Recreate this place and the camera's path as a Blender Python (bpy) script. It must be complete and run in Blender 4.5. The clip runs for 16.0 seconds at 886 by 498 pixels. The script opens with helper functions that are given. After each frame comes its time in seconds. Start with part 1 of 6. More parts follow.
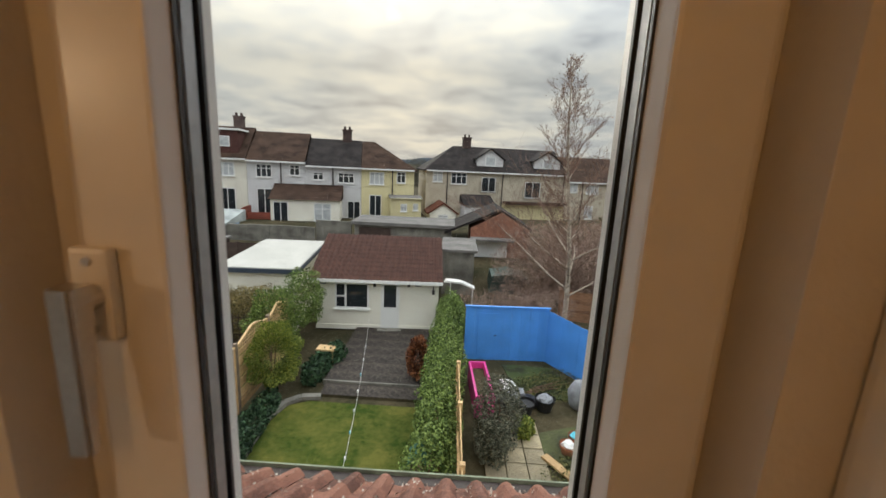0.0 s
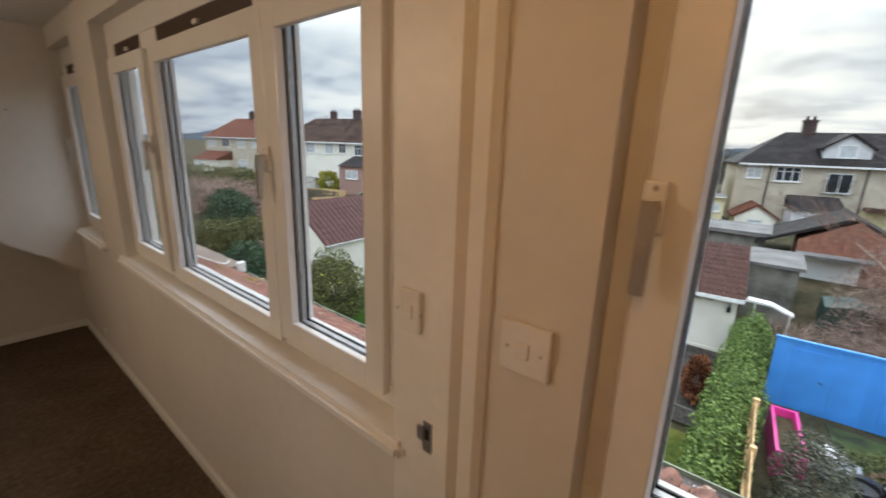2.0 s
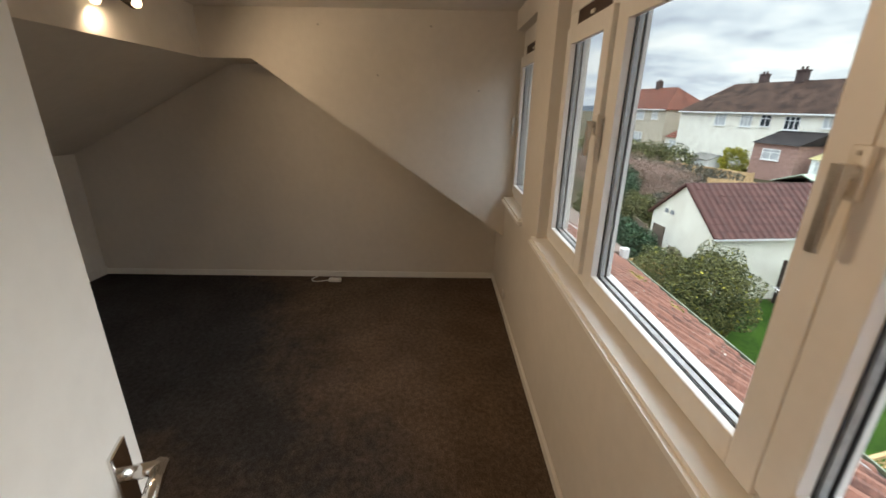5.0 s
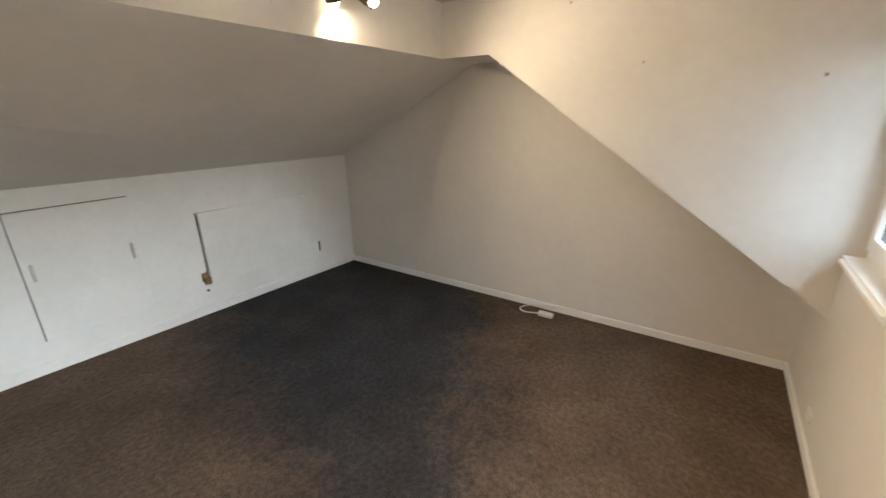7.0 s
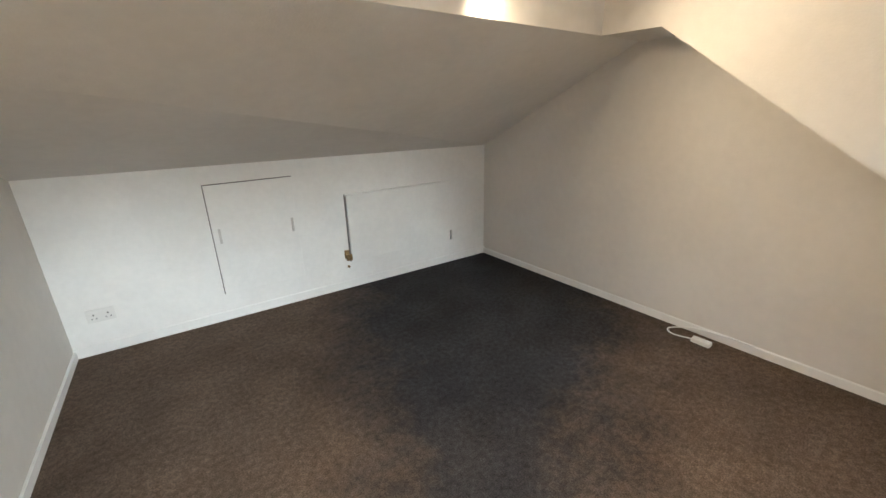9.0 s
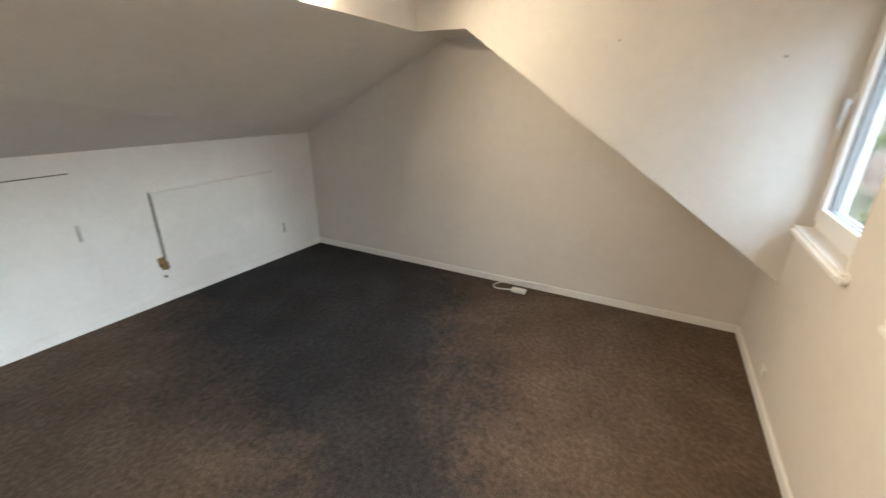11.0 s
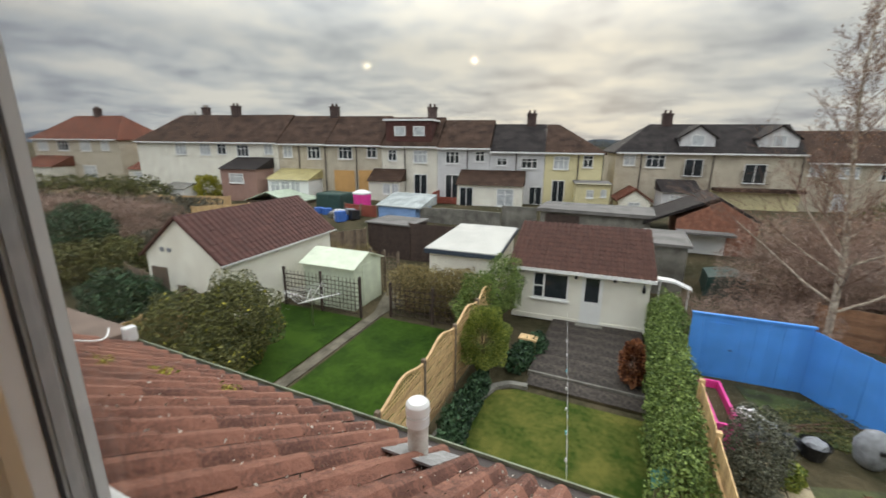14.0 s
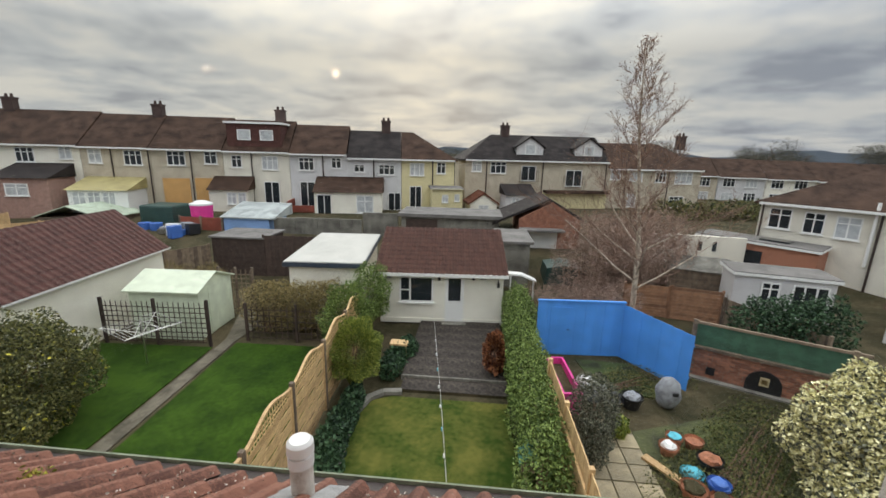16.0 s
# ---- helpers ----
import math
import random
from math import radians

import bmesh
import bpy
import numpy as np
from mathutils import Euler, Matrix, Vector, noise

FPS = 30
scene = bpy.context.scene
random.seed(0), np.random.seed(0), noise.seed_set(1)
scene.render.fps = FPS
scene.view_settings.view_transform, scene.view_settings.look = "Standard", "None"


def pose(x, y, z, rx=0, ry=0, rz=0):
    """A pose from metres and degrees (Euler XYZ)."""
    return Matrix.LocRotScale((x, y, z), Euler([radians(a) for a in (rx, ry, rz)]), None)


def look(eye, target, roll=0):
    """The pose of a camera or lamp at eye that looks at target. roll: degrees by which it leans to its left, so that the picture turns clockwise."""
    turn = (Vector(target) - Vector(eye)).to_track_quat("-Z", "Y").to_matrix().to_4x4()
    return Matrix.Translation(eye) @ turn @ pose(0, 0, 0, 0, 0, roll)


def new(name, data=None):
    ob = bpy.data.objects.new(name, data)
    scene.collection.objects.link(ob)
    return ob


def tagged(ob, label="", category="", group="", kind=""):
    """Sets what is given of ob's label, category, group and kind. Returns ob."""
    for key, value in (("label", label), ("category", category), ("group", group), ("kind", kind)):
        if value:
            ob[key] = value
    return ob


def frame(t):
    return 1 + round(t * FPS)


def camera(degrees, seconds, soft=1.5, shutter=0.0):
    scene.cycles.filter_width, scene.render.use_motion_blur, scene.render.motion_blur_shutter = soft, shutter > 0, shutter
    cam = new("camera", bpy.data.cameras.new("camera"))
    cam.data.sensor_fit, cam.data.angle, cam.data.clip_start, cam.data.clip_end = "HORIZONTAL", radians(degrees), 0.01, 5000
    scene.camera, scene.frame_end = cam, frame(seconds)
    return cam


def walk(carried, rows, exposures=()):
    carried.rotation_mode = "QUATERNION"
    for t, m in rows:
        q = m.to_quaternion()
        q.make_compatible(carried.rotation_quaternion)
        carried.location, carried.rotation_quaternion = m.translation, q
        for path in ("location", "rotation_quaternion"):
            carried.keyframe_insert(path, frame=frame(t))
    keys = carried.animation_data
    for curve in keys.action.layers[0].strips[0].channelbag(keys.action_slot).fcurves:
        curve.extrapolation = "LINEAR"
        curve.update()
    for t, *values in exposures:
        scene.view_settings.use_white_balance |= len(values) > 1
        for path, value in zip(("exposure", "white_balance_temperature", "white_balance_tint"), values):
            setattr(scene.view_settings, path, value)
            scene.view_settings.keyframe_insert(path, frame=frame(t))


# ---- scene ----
cam = camera(94.7, 16.0, shutter=0.35)
PATH = [
    (0, (4.255, -0.247, 1.535), (4.200, 1.710, 1.124), 2.7),
    (0.5, (4.244, -0.357, 1.506), (4.069, 1.590, 1.080), 2.6),
    (1, (4.206, -0.455, 1.505), (3.708, 1.429, 1.057), 2.2),
    (1.5, (4.155, -0.518, 1.502), (3.268, 1.213, 1.038), 2.0),
    (2, (4.115, -0.555, 1.500), (2.894, 0.949, 1.004), 1.9),
    (2.5, (4.072, -0.591, 1.492), (2.596, 0.643, 0.945), 2.0),
    (3, (3.999, -0.590, 1.464), (2.317, 0.317, 0.877), 2.1),
    (3.5, (3.852, -0.540, 1.432), (2.037, 0.040, 0.818), 2.0),
    (3.7, (3.822, -0.562, 1.452), (1.991, -0.063, 0.825), 2.0),
    (5.8, (3.276, -0.486, 1.523), (1.407, -0.811, 0.892), 0.2),
    (6, (3.213, -0.519, 1.488), (1.36, -0.946, 0.868), 0.1),
    (6.5, (3.026, -0.529, 1.492), (1.284, -1.28, 0.858), -0.3),
    (7, (2.849, -0.561, 1.507), (1.275, -1.607, 0.852), -0.7),
    (7.5, (2.75, -0.58, 1.475), (1.371, -1.873, 0.821), -1.1),
    (8, (2.724, -0.599, 1.46), (1.531, -2.062, 0.8), -1.3),
    (8.2, (2.711, -0.61, 1.465), (1.59, -2.126, 0.797), -1.5),
    (10.3, (2.832, -0.678, 1.449), (1.502, -1.997, 0.748), -0.1),
    (10.5, (2.851, -0.667, 1.448), (1.437, -1.893, 0.744), -0.1),
    (11, (2.927, -0.692, 1.468), (1.265, -1.532, 0.739), 0.6),
    (11.5, (2.97, -0.645, 1.472), (1.143, -0.996, 0.739), 1.0),
    (12, (2.939, -0.504, 1.462), (1.082, -0.27, 0.757), 1.8),
    (12.5, (2.878, -0.346, 1.467), (1.156, 0.429, 0.808), 1.5),
    (13, (2.864, -0.225, 1.469), (1.412, 1.011, 0.866), 1.2),
    (13.5, (2.834, -0.15, 1.487), (1.715, 1.414, 0.937), 0.8),
    (14, (2.766, -0.117, 1.513), (1.964, 1.644, 1.009), 0.6),
    (14.5, (2.72, -0.115, 1.534), (2.177, 1.751, 1.06), 0.5),
    (15, (2.696, -0.106, 1.545), (2.344, 1.808, 1.083), 0.7),
    (15.5, (2.692, -0.100, 1.557), (2.46, 1.832, 1.095), 1.0),
    (16, (2.692, -0.100, 1.562), (2.529, 1.839, 1.096), 1.4),
]
EXPOSURE = [(0, 0.05, 6400, 13), (1, 0.2, 5900, 12), (2, 0.6, 5750, 12), (3, 0.85, 5250, 11), (3.7, 0.85, 5500, 10), (5.8, 1.4, 5950, 9), (6.5, 2.1, 5500, 6), (7, 2.55, 5200, 5), (8.2, 2.75, 5200, 4), (10.3, 2.75, 5100, 4), (11, 2.68, 5100, 4), (11.5, 2.25, 5150, 5), (12, 1.45, 5350, 7), (12.5, 0.95, 5800, 10), (13, 0.5, 6150, 12), (13.5, 0.15, 6250, 13), (14, 0.1, 6400, 14), (16, 0.0, 6400, 15)]
walk(cam, [(t, look(eye, target, roll)) for t, eye, target, roll in PATH], EXPOSURE)
LANDING_W = 3.9

# ---- world, sun, lamps ----
def nodes_of(idblock):
    idblock.use_nodes = True
    nt = idblock.node_tree
    nt.nodes.clear()
    return nt


def link(nt, a, b):
    nt.links.new(a, b)


world = bpy.data.worlds.new("overcast_sky")
scene.world = world
wn = nodes_of(world)
w_out = wn.nodes.new("ShaderNodeOutputWorld")
w_bg = wn.nodes.new("ShaderNodeBackground")
w_sky = wn.nodes.new("ShaderNodeTexSky")
w_sky.sky_type, w_sky.sun_disc = "NISHITA", False
w_sky.sun_elevation, w_sky.sun_rotation = radians(14), radians(-8)
w_sky.dust_density = 3.0
w_co = wn.nodes.new("ShaderNodeTexCoord")
# cloud layer: the view direction is laid out on a flat deck overhead
w_sep = wn.nodes.new("ShaderNodeSeparateXYZ")
w_add = wn.nodes.new("ShaderNodeMath"); w_add.operation = "ADD"; w_add.inputs[1].default_value = 0.16
w_abs = wn.nodes.new("ShaderNodeMath"); w_abs.operation = "MAXIMUM"; w_abs.inputs[1].default_value = 0.0
w_dx = wn.nodes.new("ShaderNodeMath"); w_dx.operation = "DIVIDE"
w_dy = wn.nodes.new("ShaderNodeMath"); w_dy.operation = "DIVIDE"
w_com = wn.nodes.new("ShaderNodeCombineXYZ")
link(wn, w_co.outputs["Generated"], w_sep.inputs[0])
link(wn, w_sep.outputs["Z"], w_abs.inputs[0])
link(wn, w_abs.outputs[0], w_add.inputs[0])
link(wn, w_sep.outputs["X"], w_dx.inputs[0]); link(wn, w_add.outputs[0], w_dx.inputs[1])
link(wn, w_sep.outputs["Y"], w_dy.inputs[0]); link(wn, w_add.outputs[0], w_dy.inputs[1])
link(wn, w_dx.outputs[0], w_com.inputs[0]); link(wn, w_dy.outputs[0], w_com.inputs[1])
w_n1 = wn.nodes.new("ShaderNodeTexNoise")
w_n1.inputs["Scale"].default_value, w_n1.inputs["Detail"].default_value, w_n1.inputs["Roughness"].default_value = 1.35, 9, 0.58
w_n1.inputs["Distortion"].default_value = 0.12
link(wn, w_com.outputs[0], w_n1.inputs["Vector"])
w_ramp = wn.nodes.new("ShaderNodeValToRGB")
w_ramp.color_ramp.elements[0].position, w_ramp.color_ramp.elements[0].color = 0.36, (0.40, 0.43, 0.49, 1)
w_ramp.color_ramp.elements[1].position, w_ramp.color_ramp.elements[1].color = 0.60, (0.82, 0.81, 0.78, 1)
e = w_ramp.color_ramp.elements.new(0.47); e.color = (0.60, 0.63, 0.67, 1)
link(wn, w_n1.outputs["Fac"], w_ramp.inputs["Fac"])
# warm brightening low down towards the veiled sun
w_dot = wn.nodes.new("ShaderNodeVectorMath"); w_dot.operation = "DOT_PRODUCT"
w_dot.inputs[1].default_value = Vector((-0.34, 1.0, 0.20)).normalized()
link(wn, w_co.outputs["Generated"], w_dot.inputs[0])
w_mr = wn.nodes.new("ShaderNodeMapRange")
w_mr.inputs["From Min"].default_value, w_mr.inputs["From Max"].default_value = 0.55, 1.0
w_mr.interpolation_type = "SMOOTHSTEP"
link(wn, w_dot.outputs["Value"], w_mr.inputs["Value"])
w_warm = wn.nodes.new("ShaderNodeMixRGB"); w_warm.blend_type = "MULTIPLY"
w_warm.inputs["Color2"].default_value = (1.18, 1.14, 1.05, 1)
link(wn, w_mr.outputs["Result"], w_warm.inputs["Fac"]); link(wn, w_ramp.outputs["Color"], w_warm.inputs["Color1"])
w_skys = wn.nodes.new("ShaderNodeMixRGB"); w_skys.blend_type = "MIX"
w_skys.inputs["Fac"].default_value = 0.96
w_dim = wn.nodes.new("ShaderNodeMixRGB"); w_dim.blend_type = "MULTIPLY"; w_dim.inputs["Fac"].default_value = 1.0
w_dim.inputs["Color2"].default_value = (0.10, 0.10, 0.10, 1)
link(wn, w_sky.outputs[0], w_dim.inputs["Color1"])
link(wn, w_dim.outputs[0], w_skys.inputs["Color1"]); link(wn, w_warm.outputs[0], w_skys.inputs["Color2"])
# an overcast sky brightens towards the zenith
w_zen = wn.nodes.new("ShaderNodeMapRange")
w_zen.inputs["From Min"].default_value, w_zen.inputs["From Max"].default_value = 0.20, 0.75
w_zen.inputs["To Min"].default_value, w_zen.inputs["To Max"].default_value = 1.0, 4.2
link(wn, w_sep.outputs["Z"], w_zen.inputs["Value"])
w_up = wn.nodes.new("ShaderNodeVectorMath"); w_up.operation = "SCALE"
link(wn, w_skys.outputs[0], w_up.inputs[0]); link(wn, w_zen.outputs["Result"], w_up.inputs["Scale"])
link(wn, w_up.outputs[0], w_bg.inputs["Color"])
w_bg.inputs["Strength"].default_value = 0.74
link(wn, w_bg.outputs[0], w_out.inputs["Surface"])

sun_data = bpy.data.lights.new("sun", "SUN")
sun_data.energy, sun_data.angle, sun_data.color = 1.0, radians(30), (1.0, 0.93, 0.82)
sun = new("sun", sun_data)
sun.matrix_world = look((-6, 40, 16), (0, 0, 0))


def lamp(name, kind, at, watts, color, radius=0.05):
    d = bpy.data.lights.new(name, kind)
    d.energy, d.color, d.shadow_soft_size = watts, color, radius
    o = new(name, d)
    o.location = at
    return o


# ---- materials ----
MATS = {}


def mat(name, base, rough=0.6, vary=0.12, scale=6.0, bump=0.0, bump_scale=60.0, metal=0.0, tint=None, spec=0.5, rand=0.0, fine=0.5):
    """Painted or raw surface: two scales of tone variation, fine relief and, for pieces, one tone a piece."""
    if name in MATS:
        return MATS[name]
    m = bpy.data.materials.new(name)
    nt = nodes_of(m)
    out = nt.nodes.new("ShaderNodeOutputMaterial")
    b = nt.nodes.new("ShaderNodeBsdfPrincipled")
    link(nt, b.outputs[0], out.inputs[0])
    co = nt.nodes.new("ShaderNodeTexCoord")
    n1 = nt.nodes.new("ShaderNodeTexNoise")
    n1.inputs["Scale"].default_value, n1.inputs["Detail"].default_value = scale, 6
    n2 = nt.nodes.new("ShaderNodeTexNoise")
    n2.inputs["Scale"].default_value, n2.inputs["Detail"].default_value = scale * 9, 4
    for n in (n1, n2):
        link(nt, co.outputs["Object"], n.inputs["Vector"])
    dark = tuple(c * (1 - vary * 1.6) for c in base[:3])
    lite = tuple(min(1, c * (1 + vary)) for c in base[:3])
    if tint:
        dark = tint
    r = nt.nodes.new("ShaderNodeValToRGB")
    r.color_ramp.elements[0].position, r.color_ramp.elements[0].color = 0.33, (*dark, 1)
    r.color_ramp.elements[1].position, r.color_ramp.elements[1].color = 0.68, (*lite, 1)
    mixf = nt.nodes.new("ShaderNodeMath"); mixf.operation = "MULTIPLY_ADD"
    link(nt, n2.outputs["Fac"], mixf.inputs[0]); mixf.inputs[1].default_value = fine
    sub = nt.nodes.new("ShaderNodeMath"); sub.operation = "SUBTRACT"; sub.inputs[1].default_value = fine * 0.5
    link(nt, n1.outputs["Fac"], sub.inputs[0]); link(nt, sub.outputs[0], mixf.inputs[2])
    fac = mixf.outputs[0]
    if rand:
        oi = nt.nodes.new("ShaderNodeObjectInfo")
        g = nt.nodes.new("ShaderNodeNewGeometry")
        ad = nt.nodes.new("ShaderNodeMath"); ad.operation = "ADD"
        link(nt, oi.outputs["Random"], ad.inputs[0]); link(nt, g.outputs["Random Per Island"], ad.inputs[1])
        fr = nt.nodes.new("ShaderNodeMath"); fr.operation = "FRACT"; link(nt, ad.outputs[0], fr.inputs[0])
        ma = nt.nodes.new("ShaderNodeMath"); ma.operation = "MULTIPLY_ADD"; ma.inputs[1].default_value = rand
        link(nt, fr.outputs[0], ma.inputs[0])
        s2 = nt.nodes.new("ShaderNodeMath"); s2.operation = "SUBTRACT"; s2.inputs[1].default_value = rand * 0.5
        link(nt, fac, s2.inputs[0]); link(nt, s2.outputs[0], ma.inputs[2])
        fac = ma.outputs[0]
    link(nt, fac, r.inputs["Fac"])
    link(nt, r.outputs["Color"], b.inputs["Base Color"])
    b.inputs["Roughness"].default_value, b.inputs["Metallic"].default_value = rough, metal
    b.inputs["Specular IOR Level"].default_value = spec
    if bump:
        n3 = nt.nodes.new("ShaderNodeTexNoise")
        n3.inputs["Scale"].default_value, n3.inputs["Detail"].default_value = bump_scale, 5
        link(nt, co.outputs["Object"], n3.inputs["Vector"])
        bp = nt.nodes.new("ShaderNodeBump")
        bp.inputs["Strength"].default_value, bp.inputs["Distance"].default_value = bump, 0.01
        link(nt, n3.outputs["Fac"], bp.inputs["Height"]); link(nt, bp.outputs[0], b.inputs["Normal"])
    MATS[name] = m
    return m


def glass(name, haze=0.0):
    if name in MATS:
        return MATS[name]
    m = bpy.data.materials.new(name)
    nt = nodes_of(m)
    out = nt.nodes.new("ShaderNodeOutputMaterial")
    tr = nt.nodes.new("ShaderNodeBsdfTransparent")
    tr.inputs[0].default_value = (0.97, 0.98, 0.97, 1)
    gl = nt.nodes.new("ShaderNodeBsdfGlossy"); gl.inputs["Roughness"].default_value = 0.01
    lw = nt.nodes.new("ShaderNodeLayerWeight"); lw.inputs["Blend"].default_value = 0.5
    pw = nt.nodes.new("ShaderNodeMath"); pw.operation = "POWER"; pw.inputs[1].default_value = 5.0
    fr = nt.nodes.new("ShaderNodeMath"); fr.operation = "MULTIPLY_ADD"; fr.inputs[1].default_value = 0.5; fr.inputs[2].default_value = 0.0015
    link(nt, lw.outputs["Facing"], pw.inputs[0]); link(nt, pw.outputs[0], fr.inputs[0])
    mx = nt.nodes.new("ShaderNodeMixShader")
    link(nt, fr.outputs[0], mx.inputs[0]); link(nt, tr.outputs[0], mx.inputs[1]); link(nt, gl.outputs[0], mx.inputs[2])
    link(nt, mx.outputs[0], out.inputs[0])
    MATS[name] = m
    return m


PAINT = mat("wall_paint", (0.70, 0.665, 0.615), 0.75, 0.03, 2.0, 0.12, 90)
CEIL = mat("ceiling_paint", (0.76, 0.735, 0.69), 0.85, 0.03, 2.0, 0.1, 90)
WHITE = mat("white_gloss_paint", (0.83, 0.82, 0.79), 0.4, 0.03, 3.0, 0.06, 40)
UPVC = mat("white_upvc", (0.80, 0.79, 0.77), 0.3, 0.025, 3.0)


def carpet(name, brown, slate):
    """Worn brown pile with a ragged slate-coloured patch spreading out of the far corner."""
    m = bpy.data.materials.new(name)
    nt = nodes_of(m)
    out = nt.nodes.new("ShaderNodeOutputMaterial")
    b = nt.nodes.new("ShaderNodeBsdfPrincipled")
    b.inputs["Roughness"].default_value, b.inputs["Specular IOR Level"].default_value = 0.95, 0.1
    link(nt, b.outputs[0], out.inputs[0])
    co = nt.nodes.new("ShaderNodeTexCoord").outputs["Object"]

    def noise(scale, detail):
        n = nt.nodes.new("ShaderNodeTexNoise")
        n.inputs["Scale"].default_value, n.inputs["Detail"].default_value = scale, detail
        link(nt, co, n.inputs["Vector"])
        return n.outputs["Fac"]

    def calc(op, a, c, d=None):
        n = nt.nodes.new("ShaderNodeMath"); n.operation = op
        for k, val in enumerate((a, c, d)):
            if val is None:
                continue
            if isinstance(val, (int, float)):
                n.inputs[k].default_value = val
            else:
                link(nt, val, n.inputs[k])
        return n.outputs[0]

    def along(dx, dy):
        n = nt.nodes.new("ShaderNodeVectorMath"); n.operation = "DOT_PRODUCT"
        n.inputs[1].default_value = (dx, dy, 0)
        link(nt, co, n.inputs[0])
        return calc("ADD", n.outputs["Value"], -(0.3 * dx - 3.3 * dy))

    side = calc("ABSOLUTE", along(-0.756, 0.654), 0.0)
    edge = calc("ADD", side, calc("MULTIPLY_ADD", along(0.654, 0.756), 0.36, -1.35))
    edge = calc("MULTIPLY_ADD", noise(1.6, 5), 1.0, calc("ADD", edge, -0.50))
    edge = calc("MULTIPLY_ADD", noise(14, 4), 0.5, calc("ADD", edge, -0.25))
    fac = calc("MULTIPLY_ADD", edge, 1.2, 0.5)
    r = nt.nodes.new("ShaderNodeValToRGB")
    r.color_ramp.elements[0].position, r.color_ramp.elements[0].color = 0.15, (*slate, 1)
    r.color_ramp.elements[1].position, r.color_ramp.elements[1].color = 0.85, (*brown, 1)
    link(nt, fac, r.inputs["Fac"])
    grain = calc("MULTIPLY", calc("MULTIPLY_ADD", noise(150, 2), 1.7, 0.12), calc("MULTIPLY_ADD", noise(38, 4), 1.4, 0.3))
    patch = calc("MULTIPLY", grain, calc("MULTIPLY_ADD", noise(3.5, 5), 0.9, 0.55))
    mul = nt.nodes.new("ShaderNodeVectorMath"); mul.operation = "SCALE"
    link(nt, r.outputs["Color"], mul.inputs[0]); link(nt, patch, mul.inputs["Scale"])
    link(nt, mul.outputs[0], b.inputs["Base Color"])
    bp = nt.nodes.new("ShaderNodeBump")
    bp.inputs["Strength"].default_value, bp.inputs["Distance"].default_value = 0.9, 0.01
    link(nt, noise(420, 5), bp.inputs["Height"]); link(nt, bp.outputs[0], b.inputs["Normal"])
    MATS[name] = m
    return m


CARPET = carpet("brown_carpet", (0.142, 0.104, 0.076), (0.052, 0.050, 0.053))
GASKET = mat("black_gasket", (0.02, 0.02, 0.022), 0.5, 0.1)
GLASS = glass("window_glass")
STEEL = mat("brushed_metal", (0.62, 0.60, 0.57), 0.3, 0.06, 20, metal=1.0)
BRONZE_DARK = mat("dark_steel", (0.12, 0.11, 0.10), 0.4, 0.1, 20, metal=0.9)
CHROME = mat("chrome", (0.75, 0.74, 0.72), 0.12, 0.03, 20, metal=1.0)
PLASTIC = mat("white_plastic", (0.78, 0.77, 0.74), 0.35, 0.03)


# ---- mesh helpers ----
def box(bm, x0, x1, y0, y1, z0, z1, bevel=0.0):
    vs = [bm.verts.new((x, y, z)) for x in (x0, x1) for y in (y0, y1) for z in (z0, z1)]
    fs = [bm.faces.new([vs[i] for i in f]) for f in ((0, 1, 3, 2), (4, 6, 7, 5), (0, 4, 5, 1), (2, 3, 7, 6), (0, 2, 6, 4), (1, 5, 7, 3))]
    if bevel:
        es = list({e for f in fs for e in f.edges})
        bmesh.ops.bevel(bm, geom=es, offset=bevel, segments=2, affect="EDGES", profile=0.6)
    return vs


def prism(bm, pts, axis, a, b):
    """A flat outline pts pushed along an axis from a to b. For axis x the outline is (y, z), for y (x, z), for z (x, y)."""
    def co(p, s):
        return {"x": (s, p[0], p[1]), "y": (p[0], s, p[1]), "z": (p[0], p[1], s)}[axis]
    lo, hi = [bm.verts.new(co(p, a)) for p in pts], [bm.verts.new(co(p, b)) for p in pts]
    n = len(pts)
    bm.faces.new(lo), bm.faces.new(hi[::-1])
    for i in range(n):
        bm.faces.new((lo[i], hi[i], hi[(i + 1) % n], lo[(i + 1) % n]))


def tube(bm, p, q, r0, r1=None, seg=12, caps=True):
    p, q = Vector(p), Vector(q)
    r1 = r0 if r1 is None else r1
    m = Matrix.Translation((p + q) / 2) @ (q - p).to_track_quat("Z", "Y").to_matrix().to_4x4()
    bmesh.ops.create_cone(bm, cap_ends=caps, segments=seg, radius1=r0, radius2=r1, depth=(q - p).length, matrix=m)


def finish(bm, name, material, smooth=False):
    bmesh.ops.recalc_face_normals(bm, faces=bm.faces)
    me = bpy.data.meshes.new(name)
    bm.to_mesh(me)
    bm.free()
    for mm in (material if isinstance(material, (list, tuple)) else [material]):
        me.materials.append(mm)
    if smooth:
        for p in me.polygons:
            p.use_smooth = True
    return me


def thing(name, bm, material, label="", category="", group="", kind="", smooth=False):
    return tagged(new(name, finish(bm, name, material, smooth)), label, category, group, kind)


def holder(name, at, label, category, group="", kind="", turn=0.0):
    o = new(name)
    o.empty_display_size = 0.1
    o.matrix_world = pose(*at, 0, 0, turn)
    return tagged(o, label, category, group, kind)


